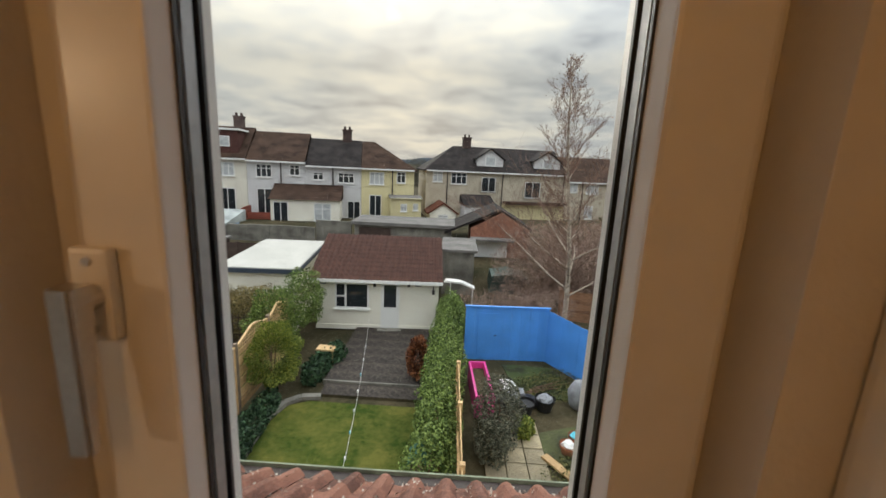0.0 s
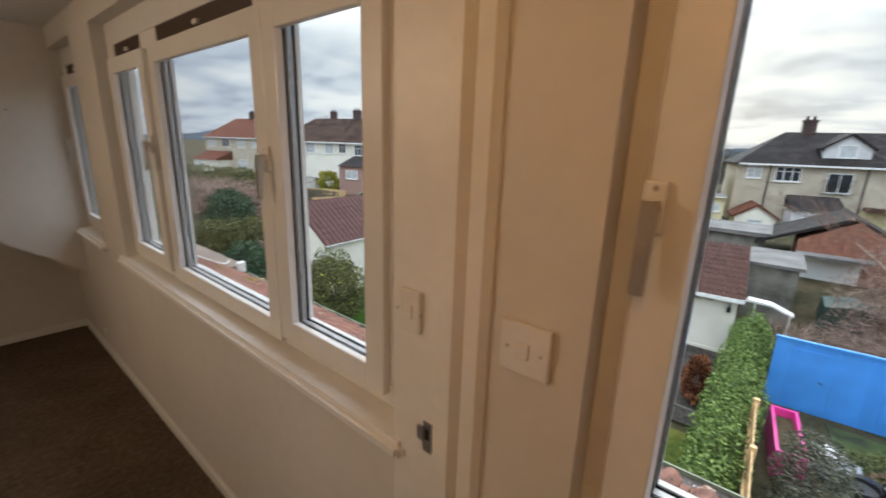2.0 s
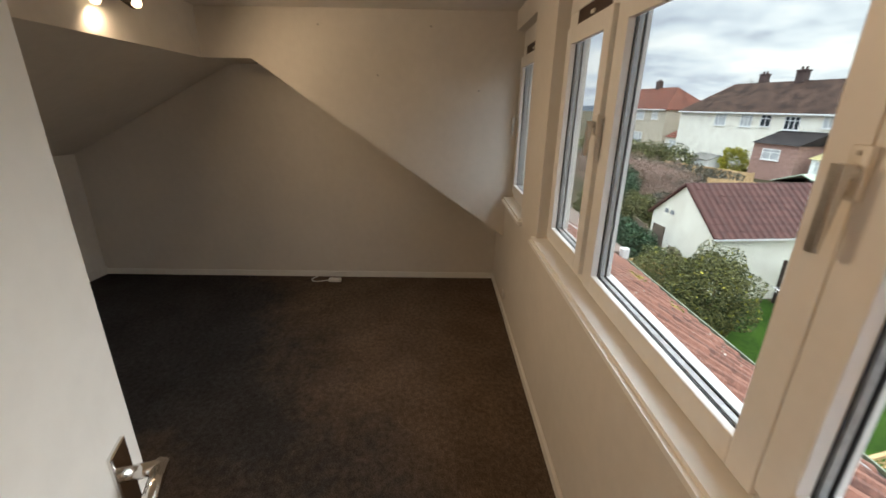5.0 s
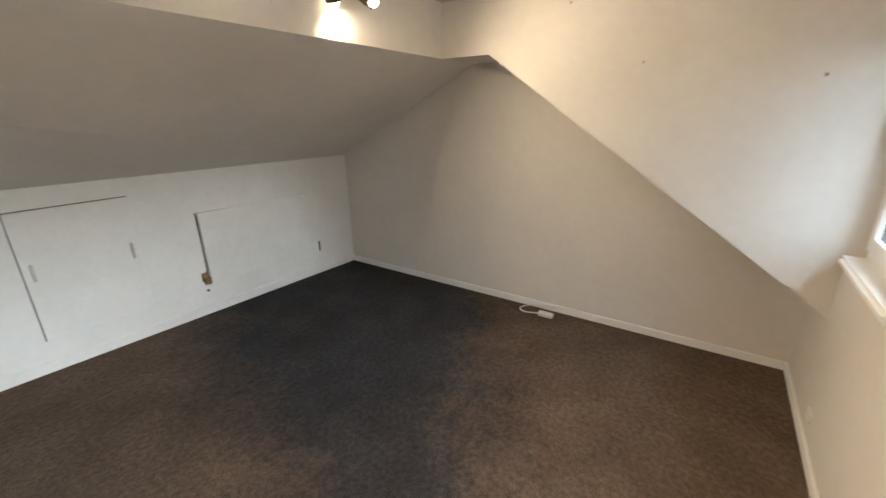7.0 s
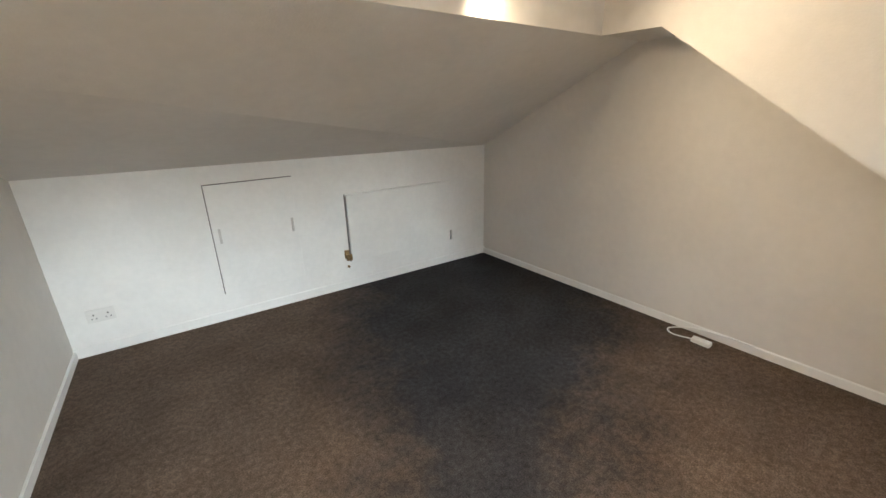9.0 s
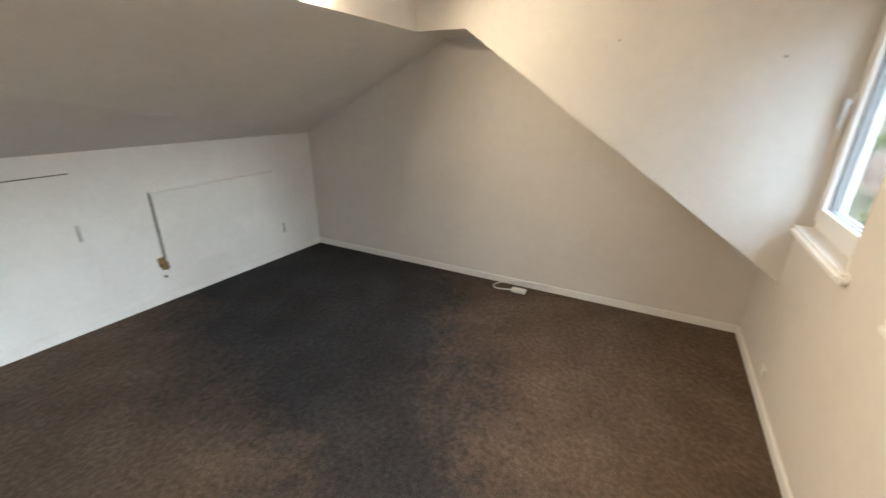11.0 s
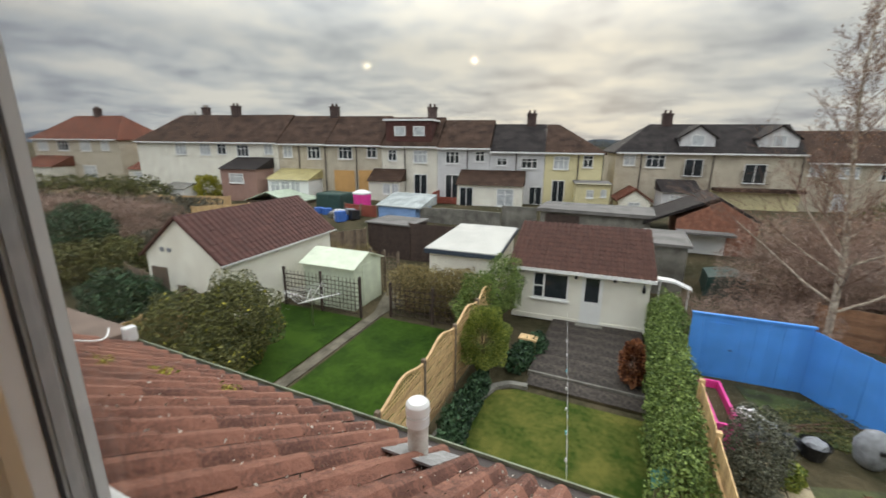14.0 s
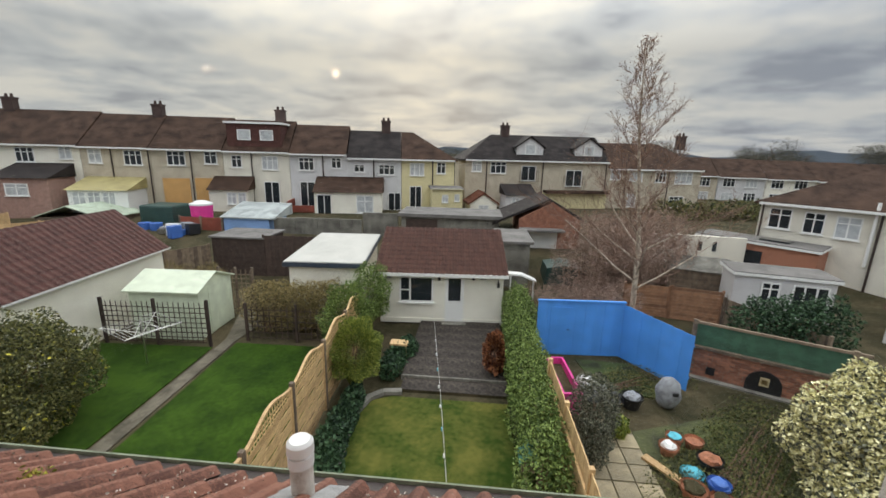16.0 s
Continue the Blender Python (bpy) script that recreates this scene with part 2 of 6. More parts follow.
def part(name, bm, material, parent, label="", smooth=False):
    o = new(name, finish(bm, name, material, smooth))
    o.parent = parent
    return tagged(o, label)


def boxes(*bs, bevel=0.0):
    bm = bmesh.new()
    for b in bs:
        box(bm, *b, bevel=bevel)
    return bm


# ---- the room ----
CEIL_Z, RIDGE_Y, CHEEK_X, FOLD_Z = 2.12, -2.12, 0.434, 1.805
WALL_T = 0.16
WIN = ((0.43, 1.06, 0.86, 2.0), (1.49, 3.545, 0.86, 2.0), (3.942, 4.470, 0.86, 2.0))
SKEW = 0.07                      # knee wall and partition stand a little out of square


def knee_y(x):
    return -3.585 - SKEW * x


def part_x(y):
    return 3.575 + 0.081 * y


bm = bmesh.new()
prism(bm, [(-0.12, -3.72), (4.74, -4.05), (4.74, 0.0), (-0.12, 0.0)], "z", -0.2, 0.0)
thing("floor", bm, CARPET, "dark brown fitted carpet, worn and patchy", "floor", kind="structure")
for i, (a, b) in enumerate(((0.0, WIN[0][0]), (WIN[0][1], WIN[1][0]), (WIN[1][1], WIN[2][0]), (WIN[2][1], 4.62))):
    thing("wall_dormer_%d" % (i + 1), boxes((a, b, 0.0, WALL_T, 0.0, CEIL_Z)), PAINT, "cream painted dormer wall between the windows", "wall", kind="structure")
for i, (x0, x1, z0, z1) in enumerate(WIN):
    thing("wall_under_window_%d" % (i + 1), boxes((x0, x1, 0.0, WALL_T, 0.0, z0)), PAINT, "cream painted wall below the window", "wall", kind="structure")
    thing("wall_over_window_%d" % (i + 1), boxes((x0, x1, 0.0, WALL_T, z1, CEIL_Z)), PAINT, "cream painted wall above the window", "wall", kind="structure")
thing("wall_gable", boxes((-0.12, 0.0, -3.7, 0.16, 0.0, 2.2)), PAINT, "plain painted end wall under the roof slope", "wall", kind="structure")
bm = bmesh.new()
prism(bm, [(0.0, 0.548), (-1.818, FOLD_Z), (RIDGE_Y - 0.06, FOLD_Z), (RIDGE_Y - 0.06, CEIL_Z), (0.0, CEIL_Z)], "x", 0.002, CHEEK_X)
thing("wall_cheek", bm, PAINT, "pale dormer cheek wall cut off along the roof slope", "wall", kind="structure")
bm = bmesh.new()
prism(bm, [(0.0, knee_y(0)), (4.62, knee_y(4.62)), (4.62, knee_y(4.62) - 0.1), (0.0, knee_y(0) - 0.1)], "z", 0.0, 1.15)
thing("wall_knee", bm, WHITE, "low white painted knee wall with two hatches", "wall", kind="structure")
# sloping ceiling from the knee wall to the fold, then a short upright face to the flat ceiling
bm = bmesh.new()
xs = (0.003, 4.62)
ring = [[bm.verts.new((x, *p)) for p in ((knee_y(x) - 0.12, 1.10 + 0.012 * x), (knee_y(x), 1.085 + 0.012 * x), (RIDGE_Y - 0.05 + 0.035 * x, FOLD_Z), (RIDGE_Y - 0.05 + 0.035 * x, CEIL_Z), (RIDGE_Y - 0.15, CEIL_Z), (RIDGE_Y - 0.15, FOLD_Z + 0.05))] for x in xs]
bm.faces.new(ring[0]), bm.faces.new(ring[1][::-1])
for i in range(6):
    bm.faces.new((ring[0][i], ring[1][i], ring[1][(i + 1) % 6], ring[0][(i + 1) % 6]))
thing("ceiling_slope", bm, CEIL, "sloping painted ceiling rising from the knee wall", "ceiling", kind="structure")
thing("ceiling", boxes((CHEEK_X - 0.2, 4.8, RIDGE_Y - 0.16, 0.16, CEIL_Z, CEIL_Z + 0.12)), CEIL, "flat painted dormer ceiling", "ceiling", kind="structure")
DOOR_Y = -0.80
bm = bmesh.new()
prism(bm, [(part_x(DOOR_Y), DOOR_Y), (part_x(-3.9), -3.9), (part_x(-3.9) + 0.1, -3.9), (part_x(DOOR_Y) + 0.1, DOOR_Y)], "z", 0.0, 2.13)
thing("wall_partition", bm, PAINT, "painted partition between bedroom and landing", "wall", kind="structure")
thing("wall_over_door", boxes((3.58, 3.69, DOOR_Y, 0.0, 2.02, 2.12)), PAINT, "painted strip of wall over the doorway", "wall", kind="structure")
thing("wall_landing_side", boxes((4.62, 4.74, -4.0, 0.16, 0, 2.12)), PAINT, "painted side wall of the landing", "wall", kind="structure")
thing("wall_landing_back", boxes((3.50, 4.62, -2.3, -2.2, 0, 2.12)), PAINT, "painted back wall of the landing", "wall", kind="structure")

# skirting boards
def skirting(name, pts, h=0.055, d=0.014):
    bm = bmesh.new()
    (x0, y0), (x1, y1), n = pts
    nx, ny = n
    prism(bm, [(x0, y0), (x1, y1), (x1 + nx * d, y1 + ny * d), (x0 + nx * d, y0 + ny * d)], "z", 0.0, h)
    bmesh.ops.bevel(bm, geom=[e for e in bm.edges if min(v.co.z for v in e.verts) > h - 0.001], offset=0.005, segments=2, affect="EDGES")
    thing(name, bm, WHITE, "narrow white painted skirting board", "skirting", kind="structure")


skirting("baseboard_gable", ((0.0, 0.0), (0.0, knee_y(0)), (1, 0)))
skirting("baseboard_dormer", ((0.0, 0.0), (3.58, 0.0), (0, -1)))
skirting("baseboard_knee", ((0.0, knee_y(0)), (part_x(-3.8), knee_y(3.27)), (0, 1)), 0.07)
skirting("baseboard_partition", ((part_x(-3.8), -3.8), (part_x(DOOR_Y), DOOR_Y), (-1, 0)))


# ---- windows ----
def ring_bm(x0, x1, z0, z1, w, y0, y1, bevel=0.0):
    """A rectangular ring lying in the wall, w wide, inside the given outline."""
    bm = boxes((x0, x0 + w, y0, y1, z0, z1), (x1 - w, x1, y0, y1, z0, z1), (x0 + w, x1 - w, y0, y1, z0, z0 + w), (x0 + w, x1 - w, y0, y1, z1 - w, z1), bevel=bevel)
    return bm


def window_handle(parent, x, z, length=0.125):
    """Backplate with two screws, a stubby neck and a flat lever hanging from it."""
    f = SASH_Y
    h = part("handle_plate", boxes((x - 0.015, x + 0.015, f - 0.011, f - 0.0005, z - 0.052, z + 0.020), bevel=0.004), PLASTIC, parent, "pale plastic handle plate")
    for zz in (z + 0.010, z - 0.042):
        bm = bmesh.new(); tube(bm, (x, f - 0.0125, zz), (x, f - 0.0105, zz), 0.0035, seg=10)
        part("screw", bm, STEEL, h)
    bm = bmesh.new()
    tube(bm, (x, f - 0.010, z - 0.016), (x, f - 0.030, z - 0.016), 0.0105, 0.0095, seg=16)
    prism(bm, [(f - 0.038, z - 0.004), (f - 0.018, z - 0.004), (f - 0.021, z - 0.030), (f - 0.027, z - length), (f - 0.038, z - length)], "x", x - 0.0095, x + 0.0095)
    bmesh.ops.bevel(bm, geom=[e for e in bm.edges if e.calc_length() > 0.05], offset=0.003, segments=2, affect="EDGES")
    part("lever", bm, STEEL, h, "brushed metal lever handle")


def bevel_ring(a, b, c, d, w, y0, y1):
    """Glazing bead: a frame whose inner edge slopes from the sash face down to the glass."""
    bm = bmesh.new()
    outer = [(a, c), (b, c), (b, d), (a, d)]
    inner = [(a + w, c + w), (b - w, c + w), (b - w, d - w), (a + w, d - w)]
    rows = [[bm.verts.new((x, y, z)) for x, z in pts] for pts, y in ((outer, y0), (inner, y1), (outer, y1))]
    for i in range(4):
        j = (i + 1) % 4
        for p, q in ((0, 1), (1, 2), (2, 0)):
            bm.faces.new((rows[p][i], rows[p][j], rows[q][j], rows[q][i]))
    return bm


SASH_Y, FRAME_Y = 0.040, 0.058        # sash face, and the fixed frame set a little behind it


def window(name, x0, x1, z0, z1, lights, handles, label):
    y0, y1 = FRAME_Y, 0.107
    top, bot = lights[0][3], lights[0][2]
    w = tagged(new(name, finish(boxes((x0, x1, y0, y1, z0, bot - 0.03), (x0, x1, y0, y1, 1.90, z1), bevel=0.004), name, UPVC)), label, "window", kind="structure")
    xs = [x0] + [v for l in lights for v in l[:2]] + [x1]
    for a, b in zip(xs[::2], xs[1::2]):
        part("mullion", boxes((a, b, y0 + 0.001, y1 - 0.001, bot - 0.03, 1.90), bevel=0.003), UPVC, w)
    for i, (a, b, c, d) in enumerate(lights):
        part("bottom_rail", boxes((a, b, y0 + 0.002, y1 - 0.002, bot - 0.03, c)), UPVC, w)
        part("top_rail", boxes((a, b, y0 + 0.002, y1 - 0.002, d, d + 0.02)), UPVC, w)
        v = part("trickle_vent", boxes((a, b, y0 + 0.004, y1 - 0.002, d + 0.02, 1.90)), DARKVENT, w, "dark brown vent strip over the glass")
        part("vent_catch", boxes(((a + b) / 2 - 0.02, (a + b) / 2 + 0.02, y0 - 0.004, y0 + 0.005, d + 0.035, d + 0.05), bevel=0.003), PLASTIC, v)
        part("sash", ring_bm(a - 0.066, b + 0.066, c - 0.060, d + 0.018, 0.066, SASH_Y, y0 + 0.003, 0.004), UPVC, w, "raised opening sash")
        part("glazing_bead", bevel_ring(a, b, c, d, 0.004, SASH_Y + 0.003, 0.061), UPVC, w, "white glazing bead")
        part("gasket", ring_bm(a + 0.001, b - 0.001, c + 0.001, d - 0.001, 0.005, 0.0612, 0.0660), GASKET, w, "black rubber gasket")
        part("spacer_bar", ring_bm(a + 0.001, b - 0.001, c + 0.001, d - 0.001, 0.004, 0.0715, 0.0855), SPACER, w, "dull metal spacer bar inside the double glazing")
        part("outer_gasket", ring_bm(a + 0.001, b - 0.001, c + 0.001, d - 0.001, 0.006, 0.0905, 0.0950), GASKET, w, "black outer rubber gasket")
        part("outer_bead", ring_bm(a + 0.0005, b - 0.0005, c + 0.0005, d - 0.0005, 0.006, 0.0952, 0.108), UPVC, w, "white outer glazing bead")
        for yy in (0.0665, 0.0865):
            o = part("pane", boxes((a + 0.001, b - 0.001, yy, yy + 0.0035, c + 0.001, d - 0.001)), GLASS, w, "clear glass pane")
            o.visible_shadow = False
    for spot in handles:
        window_handle(w, *spot)
    return w


DARKVENT = mat("dark_vent", (0.05, 0.028, 0.02), 0.5, 0.1)
SPACER = mat("spacer_metal", (0.45, 0.45, 0.45), 0.5, 0.1, 60, metal=0.6)
window("window_1", *WIN[0], [(0.52, 0.985, 0.965, 1.82)], [(0.475, 1.45)], "small white plastic window beside the cheek wall")
window("window_2", *WIN[1], [(1.60, 1.97, 0.955, 1.82), (2.165, 2.925, 0.940, 1.82), (3.060, 3.395, 0.960, 1.82)], [(2.035, 1.48), (2.99, 1.46)], "wide white plastic window of three lights")
window("window_3", *WIN[2], [(4.042, 4.388, 0.975, 1.82)], [(3.991, 1.444, 0.130)], "white plastic landing window with a metal handle")
for i, (a, b) in enumerate(((1.455, 3.588), (0.46, 1.12))):
    bm = boxes((a, b, -0.036, FRAME_Y - 0.001, 0.826, 0.870))
    bmesh.ops.bevel(bm, geom=[e for e in bm.edges if all(v.co.y < -0.03 for v in e.verts) or all(v.co.x > b - 0.01 for v in e.verts)], offset=0.014, segments=4, affect="EDGES")
    thing("windowsill_%d" % (i + 1), bm, WHITE, "rounded cream painted window board", "windowsill", kind="structure")
bm = boxes((3.945, 4.466, -0.020, FRAME_Y - 0.001, 0.826, 0.870), bevel=0.008)
thing("windowsill_3", bm, WHITE, "painted window board on the landing", "windowsill", kind="structure")
# reveal trims beside the landing window
for i, (a, b, d) in enumerate(((4.515, 4.560, 0.035), (4.560, 4.62, 0.09))):
    thing("trim_landing_%d" % (i + 1), boxes((a, b, -d, -0.001, 0.0, CEIL_Z), bevel=0.01), WHITE, "upright painted trim beside the window", "trim", kind="structure")

# ---- doorway ----
bm = boxes((3.553, 3.690, -0.014, -0.002, 0.0, 2.02), bevel=0.003)
frame_o = thing("door_frame", bm, WHITE, "white painted door lining against the dormer wall", "door frame", kind="structure")
bm = bmesh.new()
prism(bm, [(3.692, -0.001), (3.692, -0.030), (3.700, -0.040), (3.722, -0.040), (3.736, -0.024), (3.764, -0.020), (3.776, -0.008), (3.776, -0.001)], "z", 0.0, 2.06)
part("architrave", bm, WHITE, frame_o, "moulded architrave on the landing side")
part("lining_hinge_side", boxes((3.52, 3.64, DOOR_Y + 0.001, DOOR_Y + 0.03, 0.0, 2.02), bevel=0.003), WHITE, frame_o)
part("lining_head", boxes((3.585, 3.69, DOOR_Y + 0.031, -0.035, 1.99, 2.018)), WHITE, frame_o)
sp = part("strike_plate", boxes((3.640, 3.664, -0.0165, -0.0135, 0.885, 0.955), bevel=0.001), STEEL, frame_o, "steel strike plate with a dark latch hole")
part("latch_hole", boxes((3.646, 3.658, -0.0175, -0.0163, 0.915, 0.938)), GASKET, sp)
part("strike_lip", boxes((3.626, 3.641, -0.020, -0.0135, 0.91, 0.942), bevel=0.002), STEEL, sp)

# open door: swung past square into the room
door = holder("door_1", (3.600, DOOR_Y + 0.005, 0.012), "open white painted flush door with a chrome lever", "door", kind="structure", turn=180 + 17.3)
DOOR_W = 0.566
part("leaf", boxes((0.0, DOOR_W, -0.02, 0.02, 0.0, 1.97), bevel=0.003), WHITE, door)
for s, yy in ((1, 0.02), (-1, -0.02)):
    k = DOOR_W - 0.06
    b = part("handle_backplate", boxes((k - 0.020, k + 0.022, min(yy, yy + s * 0.006), max(yy, yy + s * 0.006), 0.945, 1.085), bevel=0.002), CHROME, door, "chrome back plate")
    bm = bmesh.new()
    tube(bm, (k, yy, 1.04), (k, yy + s * 0.047, 1.04), 0.010, seg=16)
    tube(bm, (k + 0.008, yy + s * 0.045, 1.04), (k - 0.095, yy + s * 0.048, 1.037), 0.010, 0.009, seg=16)
    tube(bm, (k - 0.093, yy + s * 0.048, 1.042), (k - 0.100, yy + s * 0.047, 1.007), 0.009, 0.007, seg=16)
    part("lever", bm, CHROME, b, "chrome lever handle", smooth=True)
part("latch_plate", boxes((DOOR_W - 0.0005, DOOR_W + 0.002, -0.011, 0.011, 0.97, 1.11)), STEEL, door, "steel latch plate in the door edge")
part("latch_bolt", boxes((DOOR_W + 0.0015, DOOR_W + 0.009, -0.006, 0.006, 1.03, 1.053), bevel=0.002), BRONZE_DARK, door, "dark latch bolt")


# ---- small fittings ----
def plate(name, x, z, w, h, label, category, rocker=True, y=0.0):
    """A wall plate on the dormer wall with its rocker and two screws."""
    p = thing(name, boxes((x - w / 2, x + w / 2, y - 0.012, y - 0.0005, z - h / 2, z + h / 2), bevel=0.004), PLASTIC, label, category)
    if rocker:
        part("rocker", boxes((x - 0.010, x + 0.010, y - 0.017, y - 0.010, z - 0.014, z + 0.014), bevel=0.003), PLASTIC, p)
    for sx in (-1, 1):
        bm = bmesh.new()
        tube(bm, (x + sx * 0.030, y - 0.0135, z), (x + sx * 0.030, y - 0.011, z), 0.0032, seg=8)
        part("screw", bm, STEEL, p)
    return p


plate("light_switch", 3.846, 1.185, 0.088, 0.088, "white plastic single light switch on the landing wall", "light switch")
plate("light_switch", 3.606, 1.187, 0.052, 0.086, "small white plastic switch plate on the door lining", "light switch", True, -0.0145)
plate("wall_socket", 0.66, 0.15, 0.075, 0.05, "small white cable outlet low on the dormer wall", "socket", False)

# hatches in the knee wall
knee_turn = math.degrees(math.atan(-SKEW))


def knee_holder(name, x, label, category):
    return holder(name, (x, knee_y(x), 0.0), label, category, turn=knee_turn)


GAPGREY = mat("painted_gap", (0.20, 0.19, 0.18), 0.8, 0.2, 9)
h1 = knee_holder("access_hatch", 1.81, "white painted flush hatch with two small pull handles", "hatch")
part("panel", boxes((0.0, 0.57, 0.0, 0.007, 0.20, 0.985), bevel=0.002), WHITE, h1)
part("gap", boxes((0.5705, 0.577, 0.0, 0.0015, 0.20, 0.99), (-0.004, 0.577, 0.0, 0.0015, 0.9855, 0.992)), GAPGREY, h1, "grey shadow gap round the hatch")
for hx in (0.03, 0.52):
    bm = boxes((hx, hx + 0.016, 0.012, 0.020, 0.58, 0.685), bevel=0.002)
    box(bm, hx + 0.002, hx + 0.014, 0.006, 0.013, 0.583, 0.597), box(bm, hx + 0.002, hx + 0.014, 0.006, 0.013, 0.668, 0.682)
    part("pull_handle", bm, STEEL, h1, "small grey metal pull handle")
h2 = knee_holder("access_hatch", 0.43, "white painted raised hatch panel with a brass latch", "hatch")
part("panel", boxes((0.0, 0.99, 0.0, 0.022, 0.235, 0.785), bevel=0.003), WHITE, h2)
part("gap", boxes((0.991, 1.003, 0.0, 0.004, 0.23, 0.80)), GAPGREY, h2, "dark gap at the hatch edge")
part("top_ledge", boxes((0.0, 1.0, 0.0, 0.026, 0.786, 0.797), bevel=0.002), WHITE, h2)
bm = boxes((-0.03, -0.014, 0.008, 0.020, 0.225, 0.315), bevel=0.002)
box(bm, -0.028, -0.016, 0.0, 0.009, 0.23, 0.245), box(bm, -0.028, -0.016, 0.0, 0.009, 0.295, 0.31)
part("pull_handle", bm, STEEL, h2, "small metal pull handle")
BRASS = mat("aged_brass", (0.35, 0.25, 0.12), 0.45, 0.3, 40, metal=0.9)
lt = part("latch", boxes((1.005, 1.045, 0.0, 0.012, 0.265, 0.335), bevel=0.003), BRASS, h2, "aged brass latch")
part("latch_bolt", boxes((0.985, 1.035, 0.012, 0.024, 0.245, 0.30), bevel=0.004), BRASS, lt)
bm = bmesh.new()
tube(bm, (1.02, 0.0, 0.19), (1.02, 0.018, 0.19), 0.010, seg=10)
part("latch_stud", bm, BRASS, h2)
s2 = knee_holder("wall_socket", 3.08, "white plastic double power socket on the knee wall", "socket")
part("plate", boxes((-0.073, 0.073, 0.0, 0.010, 0.215, 0.301), bevel=0.004), PLASTIC, s2)
for sx in (-0.036, 0.036):
    bm = boxes((sx - 0.004, sx + 0.004, 0.0095, 0.0108, 0.262, 0.270), (sx - 0.015, sx - 0.009, 0.0095, 0.0108, 0.238, 0.244), (sx + 0.009, sx + 0.015, 0.0095, 0.0108, 0.238, 0.244))
    part("pin_holes", bm, GASKET, s2)
    part("rocker", boxes((sx * 1.45 - 0.006, sx * 1.45 + 0.006, 0.0095, 0.014, 0.276, 0.292), bevel=0.002), PLASTIC, s2)


def cable(name, pts, r, material, label, category):
    cu = bpy.data.curves.new(name, "CURVE")
    cu.dimensions, cu.bevel_depth, cu.bevel_resolution, cu.resolution_u = "3D", r, 2, 8
    sp = cu.splines.new("NURBS")
    sp.points.add(len(pts) - 1)
    for p, q in zip(sp.points, pts):
        p.co = (*q, 1)
    sp.use_endpoint_u = True
    tmp = bpy.data.objects.new(name, cu)
    me = bpy.data.meshes.new_from_object(tmp)
    bpy.data.objects.remove(tmp)
    me.materials.clear()
    me.materials.append(material)
    return me


adapter = thing("power_adapter", boxes((0.10, 0.15, -1.50, -1.39, 0.001, 0.03), bevel=0.008), PLASTIC, "small white plastic junction box on the carpet", "adapter")
me = cable("cable", [(0.13, -1.50, 0.015), (0.15, -1.56, 0.012), (0.16, -1.62, 0.008), (0.11, -1.67, 0.008), (0.06, -1.64, 0.012), (0.03, -1.56, 0.03), (0.02, -1.48, 0.05), (0.018, -1.20, 0.058)], 0.0045, PLASTIC, "", "")
co = new("cable", me)
co.parent = adapter
tagged(co, "thin white looped cable")

# spotlight bar under the ceiling, with one lit bulb showing
def glow(name, color, strength):
    m = bpy.data.materials.new(name)
    nt = nodes_of(m)
    out, em = nt.nodes.new("ShaderNodeOutputMaterial"), nt.nodes.new("ShaderNodeEmission")
    em.inputs[0].default_value, em.inputs[1].default_value = (*color, 1), strength
    link(nt, em.outputs[0], out.inputs[0])
    return m


BULB = glow("lit_bulb", (1.0, 0.70, 0.36), 2.2)
BRONZE = mat("dark_bronze", (0.06, 0.045, 0.03), 0.4, 0.2, 30, metal=0.8)
bar = holder("spotlight_bar", (1.58, -2.055, 2.06), "dark bronze wall spotlight bar with lit warm bulbs", "wall light")
part("bar", boxes((-0.34, 0.34, -0.016, 0.016, -0.035, -0.003), bevel=0.006), BRONZE, bar)
part("wall_bracket", boxes((-0.05, 0.05, -0.075, -0.014, -0.05, 0.01), bevel=0.006), BRONZE, bar)
SPOTS = ((-0.34, (-0.03, 0.12, -0.06), 9.0, 165), (-0.14, (-0.06, -0.03, -0.12), 1.6, 165), (0.30, (0.055, 0.11, -0.08), 27.0, 135))
for sx, d, watts, cone in SPOTS:
    bm = bmesh.new()
    a, b = Vector((sx, 0, -0.035)), Vector((sx, 0, -0.065))
    tube(bm, a, b, 0.008)
    v = Vector(d).normalized()
    tube(bm, b - v * 0.015, b + v * 0.05, 0.022, 0.036, seg=18, caps=False)
    tube(bm, b - v * 0.03, b - v * 0.012, 0.015, 0.022, seg=18)
    hd = part("spot_head", bm, BRONZE, bar, smooth=True)
    bm = bmesh.new()
    bmesh.ops.create_uvsphere(bm, u_segments=16, v_segments=10, radius=0.025, matrix=Matrix.Translation(b + v * 0.055))
    part("bulb", bm, BULB, hd, "lit warm bulb", smooth=True)
    o = lamp("spot_lamp", "SPOT", bar.location + b + v * 0.088, watts, (1.0, 0.68, 0.38), 0.012)
    o.data.spot_size, o.data.spot_blend = radians(cone), 0.9
    o.matrix_world = look(tuple(bar.location + b + v * 0.088), tuple(bar.location + b + v))

